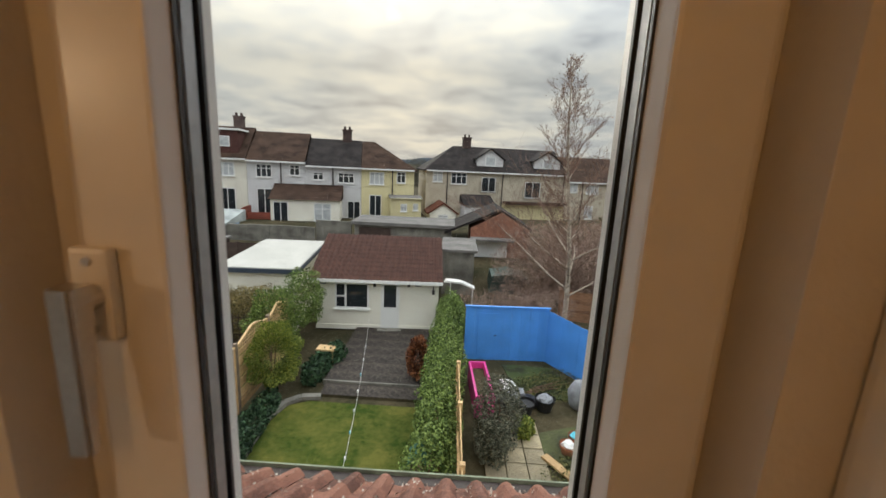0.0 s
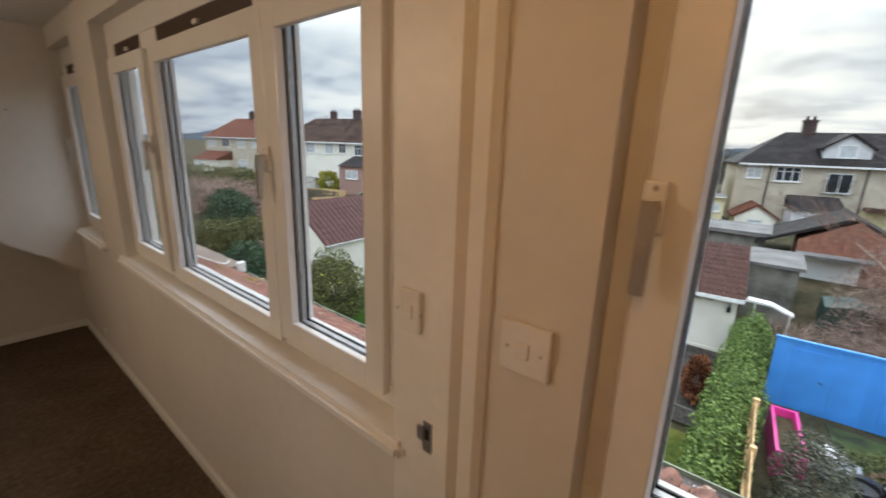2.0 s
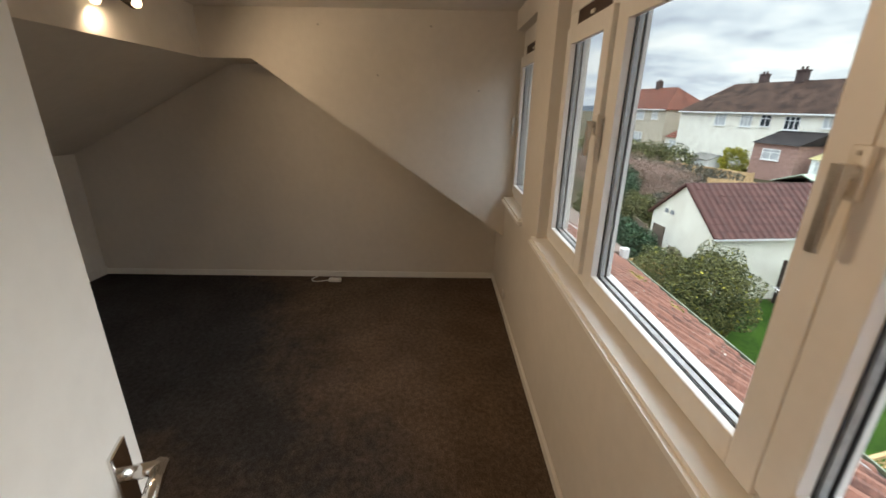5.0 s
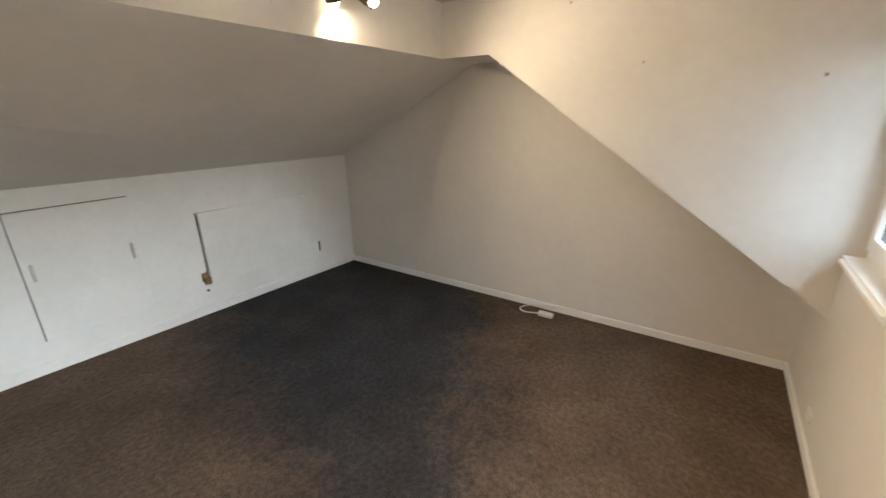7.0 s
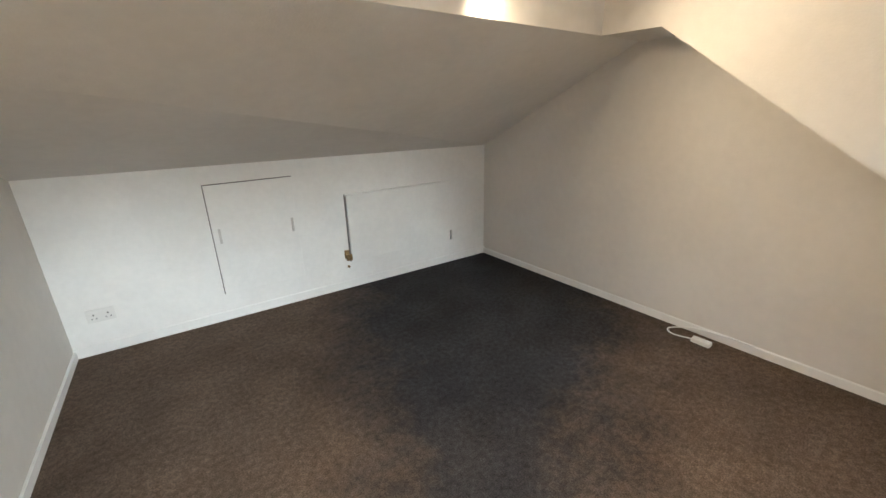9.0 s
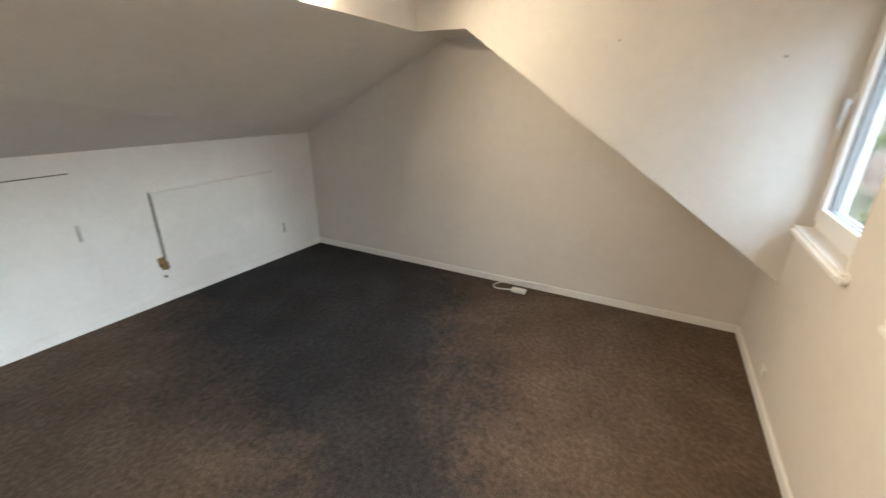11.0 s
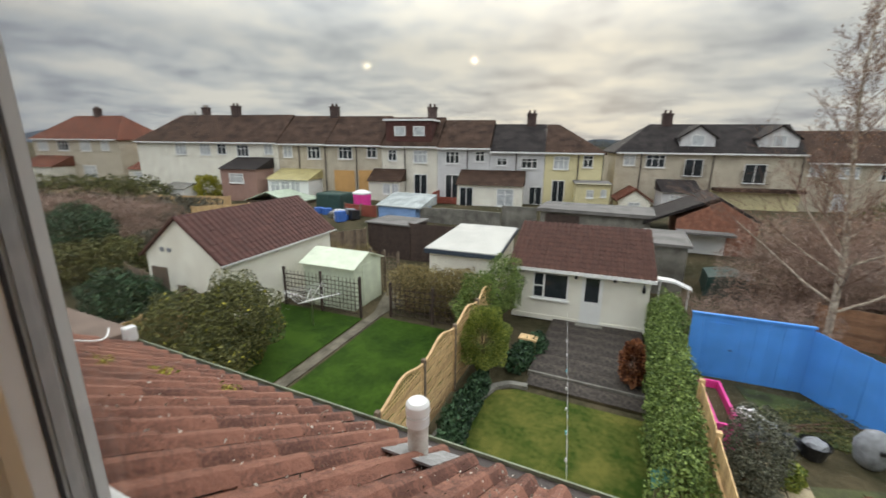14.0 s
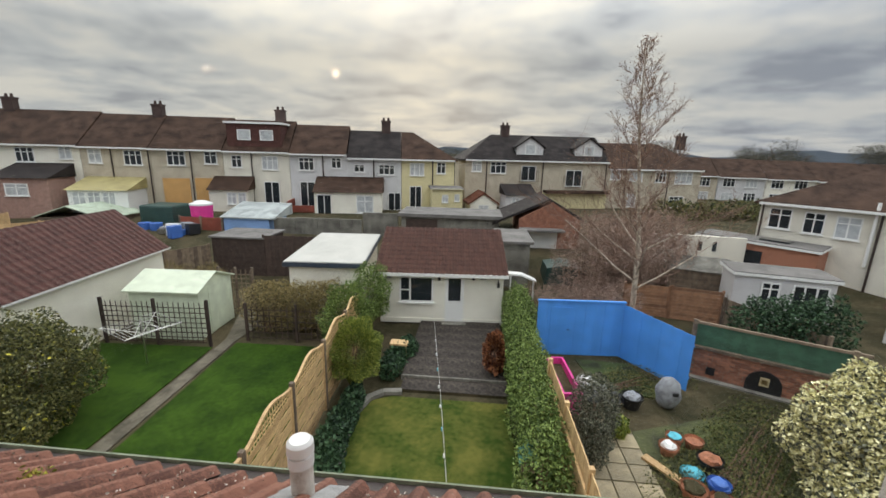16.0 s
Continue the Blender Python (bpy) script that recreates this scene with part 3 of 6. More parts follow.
# landing ceiling lamp
ll = holder("ceiling_lamp", (4.02, -1.0, CEIL_Z), "small round glass ceiling lamp on the landing", "ceiling light")
bm = bmesh.new()
tube(bm, (0, 0, -0.001), (0, 0, -0.018), 0.05, seg=24)
part("lamp_base", bm, PLASTIC, ll)
bm = bmesh.new()
bmesh.ops.create_uvsphere(bm, u_segments=24, v_segments=12, radius=0.042, matrix=Matrix.Translation((0, 0, -0.058)))
part("shade", bm, glow("lit_shade", (1.0, 0.6, 0.26), 2.0), ll, "glowing opal shade", smooth=True)
lamp("landing_lamp", "POINT", (4.02, -1.0, 1.99), LANDING_W, (1.0, 0.47, 0.13), 0.03)

# old screw plugs left in the cheek wall
PLUGGREY = mat("painted_plug", (0.42, 0.40, 0.37), 0.7, 0.1, 30)
PLUGS = ((-0.95, 1.71), (-0.24, 1.62), (-1.34, 2.02), (-0.58, 2.02))
for my, mz in PLUGS:
    bm = bmesh.new()
    tube(bm, (CHEEK_X - 0.001, my, mz), (CHEEK_X + 0.004, my, mz), 0.008, 0.006, seg=10)
    thing("wall_plug", bm, PLUGGREY, "small grey screw plug in the cheek wall", "wall plug", "screw plugs in the cheek wall")

# ---- outdoors: materials ----
LAWN = mat("lawn_grass", (0.034, 0.070, 0.006), 0.95, 0.25, 0.9, 0.9, 60, tint=(0.014, 0.036, 0.003), spec=0.15)
LAWN_TIRED = mat("tired_lawn", (0.105, 0.105, 0.022), 0.95, 0.25, 1.0, 0.9, 60, tint=(0.030, 0.058, 0.007), spec=0.15)
SOIL = mat("garden_soil", (0.075, 0.06, 0.035), 0.95, 0.3, 0.7, 0.9, 30, tint=(0.035, 0.035, 0.018), spec=0.1)
ROOFRED = mat("red_clay_tile", (0.215, 0.092, 0.060), 0.8, 0.3, 9.0, 0.6, 80, tint=(0.095, 0.036, 0.024), rand=0.35, fine=0.9)
ROOFBROWN = mat("brown_concrete_tile", (0.090, 0.041, 0.030), 0.8, 0.25, 6.0, 0.5, 80, tint=(0.040, 0.020, 0.016), rand=0.12, spec=0.2)
ROOFMAROON = mat("maroon_tile", (0.092, 0.040, 0.033), 0.7, 0.25, 5.0, 0.4, 80, tint=(0.050, 0.023, 0.020), rand=0.15, spec=0.2)
ROOFFAR = mat("dark_house_tile", (0.068, 0.041, 0.029), 0.9, 0.25, 1.4, 0.5, 20, tint=(0.032, 0.020, 0.015), spec=0.15)
ROOFFAR2 = mat("black_house_tile", (0.036, 0.030, 0.028), 0.85, 0.25, 1.4, 0.5, 20, tint=(0.019, 0.016, 0.016), spec=0.15)
ROOFFARRED = mat("red_house_tile", (0.15, 0.055, 0.035), 0.85, 0.25, 1.4, 0.5, 20, tint=(0.08, 0.032, 0.022), spec=0.15)
RENDERWHITE = mat("white_render", (0.85, 0.82, 0.72), 0.85, 0.06, 1.2, 0.25, 60, tint=(0.74, 0.70, 0.60))
RENDERGREY = mat("grey_render", (0.62, 0.61, 0.61), 0.85, 0.08, 1.2, 0.25, 40)
RENDERCREAM = mat("cream_render", (0.74, 0.70, 0.60), 0.85, 0.08, 1.2, 0.25, 40)
RENDERYELLOW = mat("yellow_render", (0.70, 0.62, 0.36), 0.85, 0.06, 1.2, 0.25, 40)
PEBBLE = mat("beige_pebbledash", (0.52, 0.46, 0.36), 0.95, 0.1, 1.5, 0.6, 60, tint=(0.43, 0.375, 0.29))
BRICK = mat("red_brick", (0.30, 0.13, 0.08), 0.85, 0.25, 5.0, 0.4, 60, tint=(0.20, 0.085, 0.055), rand=0.5)
PINKBRICK = mat("pink_brick", (0.36, 0.22, 0.18), 0.85, 0.2, 5.0, 0.4, 60)
CONC = mat("weathered_concrete", (0.19, 0.18, 0.155), 0.9, 0.25, 1.5, 0.5, 40, tint=(0.095, 0.088, 0.075))
SLAB = mat("dark_patio_slab", (0.080, 0.063, 0.050), 0.85, 0.3, 1.3, 0.5, 40, tint=(0.018, 0.014, 0.011), rand=0.05, fine=0.9)
YSLAB = mat("buff_paving_slab", (0.40, 0.33, 0.21), 0.85, 0.2, 2.5, 0.4, 40, tint=(0.25, 0.21, 0.14), rand=0.4)
FENCEWOOD = mat("new_fence_wood", (0.62, 0.42, 0.21), 0.75, 0.15, 6.0, 0.3, 70, tint=(0.48, 0.31, 0.15), rand=0.35)
OLDWOOD = mat("weathered_wood", (0.20, 0.15, 0.105), 0.85, 0.25, 5.0, 0.4, 60, tint=(0.11, 0.08, 0.06), rand=0.35)
REDWOOD = mat("brown_stained_fence", (0.30, 0.155, 0.085), 0.8, 0.2, 5.0, 0.3, 60, tint=(0.20, 0.10, 0.055), rand=0.35)
DARKWOOD = mat("dark_stained_wood", (0.06, 0.038, 0.03), 0.8, 0.25, 5.0, 0.3, 60, rand=0.35)
BLUEWOOD = mat("bright_blue_paint", (0.075, 0.30, 0.80), 0.55, 0.08, 2.0, 0.2, 40, rand=0.15)
PALEGREEN = mat("pale_green_metal", (0.62, 0.68, 0.52), 0.5, 0.1, 3.0)
GREENNET = mat("green_netting", (0.05, 0.12, 0.075), 0.9, 0.2, 4.0, 0.4, 90)
LIGHTBLUE = mat("light_blue_paint", (0.26, 0.42, 0.72), 0.6, 0.08, 2.0)
PINK = mat("pink_plastic", (0.80, 0.06, 0.33), 0.4, 0.06, 3.0)
TANKGREEN = mat("dark_green_plastic", (0.03, 0.07, 0.06), 0.5, 0.15, 3.0)
BLUEPLASTIC = mat("blue_plastic", (0.06, 0.16, 0.50), 0.45, 0.1, 3.0)
REDPANEL = mat("rust_red_panel", (0.26, 0.065, 0.04), 0.75, 0.2, 2.0, 0.3, 40)
FELT = mat("grey_roof_felt", (0.17, 0.16, 0.15), 0.9, 0.2, 1.2, 0.5, 60)
WHITEFELT = mat("white_flat_roof", (0.50, 0.49, 0.45), 0.8, 0.08, 1.5, 0.3, 40)
PLY = mat("orange_boarding", (0.58, 0.33, 0.12), 0.8, 0.1, 2.0)
DARKGLASS = mat("dark_window_glass", (0.025, 0.03, 0.035), 0.06, 0.2, 3.0)
CURTAIN = mat("net_curtain_behind_glass", (0.50, 0.52, 0.53), 0.12, 0.15, 3.0)
FRAMEW = mat("white_window_frame", (0.80, 0.80, 0.78), 0.4, 0.03)
GUTTER = mat("brown_gutter", (0.05, 0.035, 0.03), 0.5, 0.1)
BARK = mat("birch_bark", (0.46, 0.39, 0.31), 0.8, 0.3, 9.0, 0.4, 60, tint=(0.20, 0.15, 0.11))
TWIG = mat("brown_twig", (0.17, 0.10, 0.065), 0.9, 0.2, 6.0)
TERRACOTTA = mat("terracotta", (0.40, 0.16, 0.085), 0.8, 0.2, 8.0)
BLACKPLASTIC = mat("black_plastic", (0.018, 0.018, 0.02), 0.4, 0.2, 8.0)
STONEGREY = mat("grey_stone", (0.26, 0.27, 0.29), 0.85, 0.2, 9.0, 0.5, 50)
TURQ = mat("turquoise_plastic", (0.10, 0.50, 0.62), 0.5, 0.1)


def leafmat(name, a, b):
    return mat(name, b, 0.65, 0.1, 1.2, tint=a, rand=0.9, spec=0.3)


IVY = leafmat("ivy_leaf", (0.05, 0.085, 0.016), (0.20, 0.27, 0.07))
PRIVET = leafmat("privet_leaf", (0.065, 0.10, 0.014), (0.27, 0.30, 0.055))
OLIVE = leafmat("olive_shrub_leaf", (0.035, 0.045, 0.014), (0.16, 0.155, 0.05))
BROWNLEAF = leafmat("brown_hedge_leaf", (0.10, 0.075, 0.030), (0.34, 0.27, 0.11))
RUSTLEAF = leafmat("rust_leaf", (0.10, 0.035, 0.018), (0.30, 0.12, 0.05))
GREYLEAF = leafmat("grey_shrub_leaf", (0.045, 0.05, 0.032), (0.17, 0.17, 0.12))
YELLOWFLOWER = leafmat("yellow_blossom", (0.50, 0.46, 0.20), (0.84, 0.79, 0.48))
DARKGREEN = leafmat("dark_green_leaf", (0.012, 0.03, 0.014), (0.05, 0.10, 0.045))
LIMELEAF = leafmat("lime_leaf", (0.16, 0.17, 0.02), (0.42, 0.38, 0.05))
FARTREE = leafmat("far_tree_leaf", (0.045, 0.045, 0.03), (0.12, 0.11, 0.08))
WEEDGREEN = leafmat("weed_leaf", (0.035, 0.06, 0.012), (0.13, 0.17, 0.045))
TWIGMESH = leafmat("bare_twig", (0.19, 0.125, 0.10), (0.40, 0.28, 0.22))

GROUND, LAWNZ = -4.86, -4.83
rng = np.random.default_rng(7)


def pydata(name, verts, faces, material, smooth=False):
    me = bpy.data.meshes.new(name)
    me.from_pydata(np.asarray(verts).tolist(), [], np.asarray(faces).tolist())
    me.materials.append(material)
    return me


# ---- ground: one sheet, rising gently to the far row ----
def ground_z(y):
    return GROUND + 1.5 * min(1.0, max(0.0, (y - 19.0) / 10.0))


bm = bmesh.new()
gx = [-700, -120, -60, -40, -25, -15, -8, 0, 8, 15, 25, 40, 60, 120, 700]
gy = [-60, 0.4, 8, 14, 19, 20.5, 22, 24, 26, 28, 29.5, 32, 40, 60, 150, 400, 1400]
gv = [[bm.verts.new((x, y, ground_z(y))) for x in gx] for y in gy]
for j in range(len(gy) - 1):
    for i in range(len(gx) - 1):
        bm.faces.new((gv[j][i], gv[j][i + 1], gv[j + 1][i + 1], gv[j + 1][i]))
thing("ground", bm, SOIL, "bare garden soil with weeds and dead leaves", "ground", kind="structure")


def sheet(name, pts, z, material, label, category="lawn", h=0.03):
    bm = bmesh.new()
    prism(bm, pts, "z", GROUND - 0.02, z)
    return thing(name, bm, material, label, category, kind="structure")


sheet("lawn_left", [(-9.2, 5.0), (-5.35, 5.0), (-5.75, 11.4), (-9.6, 11.2)], LAWNZ, LAWN, "bright green mown lawn beside a concrete path")
sheet("lawn_middle", [(-4.75, 5.0), (-1.05, 5.0), (-1.35, 11.9), (-5.15, 11.8)], LAWNZ, LAWN, "bright green mown lawn by the wavy fence")
sheet("path", [(-5.26, 4.8), (-4.88, 4.8), (-5.26, 12.0), (-5.0, 14.5), (-6.6, 14.5), (-5.66, 12.0)], LAWNZ + 0.01, mat("mossy_concrete", (0.15, 0.13, 0.095), 0.9, 0.25, 2.0, 0.5, 40, tint=(0.07, 0.062, 0.042)), "narrow grey concrete garden path", "path")
sheet("lawn_own", [(0.30, 4.5), (3.75, 4.5), (3.70, 9.45), (0.62, 9.45), (0.15, 9.2), (-0.02, 8.6), (0.02, 7.6)], LAWNZ, LAWN_TIRED, "patchy yellowing lawn with a curved edge")
sheet("weed_patch", [(6.2, 8.6), (9.0, 9.6), (11.0, 8.0), (11.0, 5.5), (7.8, 5.5)], LAWNZ - 0.005, mat("weedy_grass", (0.075, 0.085, 0.03), 0.95, 0.3, 1.4, 0.9, 40, tint=(0.035, 0.035, 0.02)), "rough weedy grass")
sheet("weed_patch", [(6.3, 10.4), (8.3, 10.2), (7.6, 12.1), (6.0, 12.2)], LAWNZ - 0.005, mat("mossy_grass", (0.05, 0.07, 0.015), 0.95, 0.3, 2.0, 0.9, 40, tint=(0.022, 0.026, 0.010)), "small green patch of grass by the blue fence")
# stone edging round the lawn
edge_pts = [(0.22, 4.4), (0.10, 6.3), (-0.10, 7.6), (-0.14, 8.6), (0.02, 9.25), (0.35, 9.58), (0.85, 9.66)]
for (ax, ay), (bx, by) in zip(edge_pts, edge_pts[1:]):
    d = Vector((bx - ax, by - ay)); n = Vector((-d.y, d.x)).normalized() * 0.09
    bm = bmesh.new()
    prism(bm, [(ax - n.x, ay - n.y), (bx - n.x, by - n.y), (bx + n.x, by + n.y), (ax + n.x, ay + n.y)], "z", GROUND, LAWNZ + 0.07)
    thing("edging_stone", bm, CONC, "worn concrete edging along the lawn", "edging", "lawn edging stones")


def slabs(parent_name, x0, x1, y0, y1, nx, ny, z, material, label, gap=0.006, kind="structure"):
    base = thing(parent_name, boxes((x0, x1, y0, y1, GROUND - 0.05, z - 0.018)), SOIL, label, "paving", kind=kind)
    w, d = (x1 - x0) / nx, (y1 - y0) / ny
    bm = boxes((gap / 2, w - gap / 2, gap / 2, d - gap / 2, -0.02, 0.0), bevel=0.004)
    me = finish(bm, "slab", material)
    for i in range(nx):
        for j in range(ny):
            o = new("slab", me)
            o.parent = base
            o.matrix_local = pose(x0 + i * w, y0 + j * d, z + rng.uniform(-0.004, 0.004), rng.uniform(-0.3, 0.3), rng.uniform(-0.3, 0.3), 0)
    return base


slabs("patio", 0.72, 3.68, 10.35, 14.4, 5, 7, -4.70, SLAB, "dark weathered patio slabs in front of the garage")
slabs("patio_step", 0.78, 3.72, 9.72, 10.33, 5, 1, -4.77, SLAB, "low worn step up to the patio")
bm = boxes((0.70, 3.70, 10.30, 10.36, GROUND, -4.695), bevel=0.01)
thing("patio_kerb", bm, CONC, "grey concrete kerb of the patio", "kerb", kind="structure")
slabs("garden_path", 5.15, 6.55, 4.6, 9.1, 3, 9, -4.80, YSLAB, "buff paving slabs of the neighbouring garden", gap=0.03)


# ---- roofs made of tiles ----
def tiled_roof(name, parent, p0, along, down, n_along, n_down, w, g, material, lift=0.035, keep=300, stuff_label=""):
    """Rolled tiles laid in courses. p0: the upper corner; along, down: unit vectors; w, g: tile width and gauge."""
    along, down = Vector(along).normalized(), Vector(down).normalized()
    nrm = down.cross(along).normalized()
    if nrm.z < 0:
        nrm = -nrm
    prof = [(0.0, 0.05), (0.15, 0.0), (0.32, 0.05), (0.44, 0.45), (0.56, 0.88), (0.68, 1.0), (0.80, 0.88), (0.91, 0.45), (1.0, 0.08)]
    vs, L = [], g * 1.12
    for s in (0.0, 1.0):
        vs += [(a * w, s * L, h * lift + s * 0.010) for a, h in prof]
    vs += [(a * w, L, h * lift * 0.9 - 0.004) for a, h in prof]
    n = len(prof)
    fs = [(i, i + 1, n + i + 1, n + i) for i in range(n - 1)] + [(n + i, n + i + 1, 2 * n + i + 1, 2 * n + i) for i in range(n - 1)]
    me = pydata("tile", vs, fs, material)
    M = Matrix((along, down, nrm)).transposed().to_4x4()
    count, rest_v, rest_f = 0, [], []
    order = [(j, i) for j in range(n_down) for i in range(n_along)]
    for j, i in order[::-1]:
        pos = Vector(p0) + along * (i * w) + down * (j * g) + nrm * rng.uniform(0, 0.004)
        m = Matrix.Translation(pos) @ M @ pose(0, 0, 0, rng.uniform(-0.8, 0.8), rng.uniform(-0.8, 0.8), rng.uniform(-0.5, 0.5))
        if count < keep:
            o = new("tile", me)
            o.parent = parent
            o.matrix_basis = parent.matrix_world.inverted() @ m
            count += 1
        else:
            k = len(rest_v)
            rest_v += [tuple(m @ Vector(v)) for v in vs]
            rest_f += [tuple(k + q for q in f) for f in fs]
    if rest_v:
        o = new("tile_field", pydata("tile_field", rest_v, rest_f, material))
        o.parent = parent
        o.matrix_basis = parent.matrix_world.inverted()
        tagged(o, stuff_label or "rows of further roof tiles", kind="stuff")


# own roof below the dormer
EAVE_Y, EAVE_Z, TOP_Y, TOP_Z = 1.62, -0.16, 0.17, 0.78
bm = bmesh.new()
prism(bm, [(TOP_Y, TOP_Z - 0.03), (EAVE_Y - 0.03, EAVE_Z - 0.03), (EAVE_Y - 0.03, EAVE_Z - 0.13), (TOP_Y, TOP_Z - 0.3)], "x", -0.95, 6.6)
own_roof = thing("roof_below_dormer", bm, GUTTER, "red clay tiled roof slope below the dormer windows", "roof", kind="structure")
bm = boxes((-0.95, 6.6, EAVE_Y - 0.02, EAVE_Y + 0.09, EAVE_Z - 0.13, EAVE_Z - 0.015), bevel=0.01)
gut = thing("gutter", bm, GUTTER, "dark gutter along the eaves", "gutter", kind="structure")
part("gutter_rim", boxes((-0.95, 6.6, EAVE_Y + 0.092, EAVE_Y + 0.104, EAVE_Z - 0.06, EAVE_Z + 0.004)), mat("algae_rim", (0.22, 0.25, 0.17), 0.7, 0.2, 6), gut, "pale algae-stained gutter rim")
thing("wall_house_back", boxes((-12, 14, 0.16, 0.4, GROUND, 0.1), (-0.95, 6.6, 0.4, 1.5, GROUND, -0.35)), RENDERCREAM, "rear wall of the house below the roof", "wall", kind="structure")
bm = boxes((-0.6, 4.8, 0.16, 0.34, 2.0, 2.25))
thing("dormer_fascia", bm, GUTTER, "dark fascia over the dormer windows", "fascia", kind="structure")
thing("dormer_roof", boxes((-0.6, 4.8, -3.9, 0.34, 2.25, 2.32)), FELT, "flat felt dormer roof", "roof", kind="structure")
for i, (x0, x1, z0, z1) in enumerate(WIN):
    thing("outer_sill_%d" % (i + 1), boxes((x0 - 0.03, x1 + 0.03, 0.106, 0.20, z0 - 0.06, z0 + 0.02), bevel=0.006), FRAMEW, "white plastic outer window sill", "windowsill", kind="structure")
# neighbour's low parapet at the end of the roof
OLDRENDER = mat("weathered_brown_render", (0.20, 0.145, 0.115), 0.9, 0.2, 4.0, 0.4, 50)
par = thing("parapet", boxes((-3.2, -0.97, 1.0, 1.72, -0.6, -0.06), bevel=0.02), OLDRENDER, "brownish rendered parapet of the next house", "parapet", kind="structure")
thing("gutter_end", boxes((-0.96, -0.88, 1.60, 1.69, -0.13, 0.0), bevel=0.018), FRAMEW, "white plastic gutter end piece", "gutter", kind="structure")

# flue pipe through the roof
flue = holder("flue_pipe", (1.95, 1.40, -0.05), "white plastic flue pipe with a cap and lead flashing", "flue pipe")
bm = bmesh.new()
tube(bm, (0, 0, -0.15), (0, 0, 0.26), 0.051, seg=28)
part("pipe", bm, mat("dirty_white_plastic", (0.66, 0.63, 0.58), 0.5, 0.12, 14, tint=(0.42, 0.36, 0.30)), flue, smooth=False)
bm = bmesh.new()
tube(bm, (0, 0, 0.235), (0, 0, 0.285), 0.057, 0.057, seg=28), tube(bm, (0, 0, 0.30), (0, 0, 0.345), 0.060, 0.058, seg=28), tube(bm, (0, 0, 0.345), (0, 0, 0.36), 0.058, 0.045, seg=28), tube(bm, (0, 0, 0.28), (0, 0, 0.31), 0.045, seg=28)
part("cap", bm, FRAMEW, flue, "white slotted cap")
LEAD = mat("grey_lead", (0.32, 0.32, 0.32), 0.6, 0.2, 10, 0.4, 40)
bm = bmesh.new()
tube(bm, (0, 0, -0.10), (0, 0, 0.02), 0.075, 0.055, seg=24, caps=False)
prism(bm, [(-0.15, 0.165), (0.20, -0.065), (0.20, -0.075), (-0.15, 0.15)], "x", -0.15, 0.15)
part("flashing", bm, LEAD, flue, "grey lead flashing")


# ---- fences and walls ----
def board_fence(name, a, b, z0, z1, material, label, board=0.12, post=1.8, slat=False, group="", posts=True, top=None):
    """Boards (upright, or laid as slats) between posts from a to b. top: a function of the run for the upper edge."""
    a, b = Vector(a), Vector(b)
    L = (b - a).length
    ang = math.degrees(math.atan2(b.y - a.y, b.x - a.x))
    f = holder(name, (a.x, a.y, z0), label, "fence", group, turn=ang)
    H = z1 - z0
    if slat:
        n = max(3, int(H / board))
        for i in range(n):
            part("slat", boxes((0, L, -0.012, 0.012, i * H / n + 0.012, (i + 1) * H / n)), material, f)
    else:
        n = max(2, int(L / board))
        w = L / n
        for i in range(n):
            h = H if top is None else top((i + 0.5) * w)
            part("board", boxes((i * w + 0.003, (i + 1) * w - 0.003, -0.010 - 0.004 * (i % 2), 0.010 - 0.004 * (i % 2), 0.0, h)), material, f)
        part("rail", boxes((0, L, 0.012, 0.05, H * 0.2, H * 0.2 + 0.07)), material, f)
        part("rail", boxes((0, L, 0.012, 0.05, H * 0.75, H * 0.75 + 0.07)), material, f)
    if posts:
        k = max(1, round(L / post))
        for i in range(k + 1):
            x = L * i / k
            part("post", boxes((x - 0.045, x + 0.045, -0.05, 0.045, 0.0, H + 0.06), bevel=0.006), material, f)
    return f


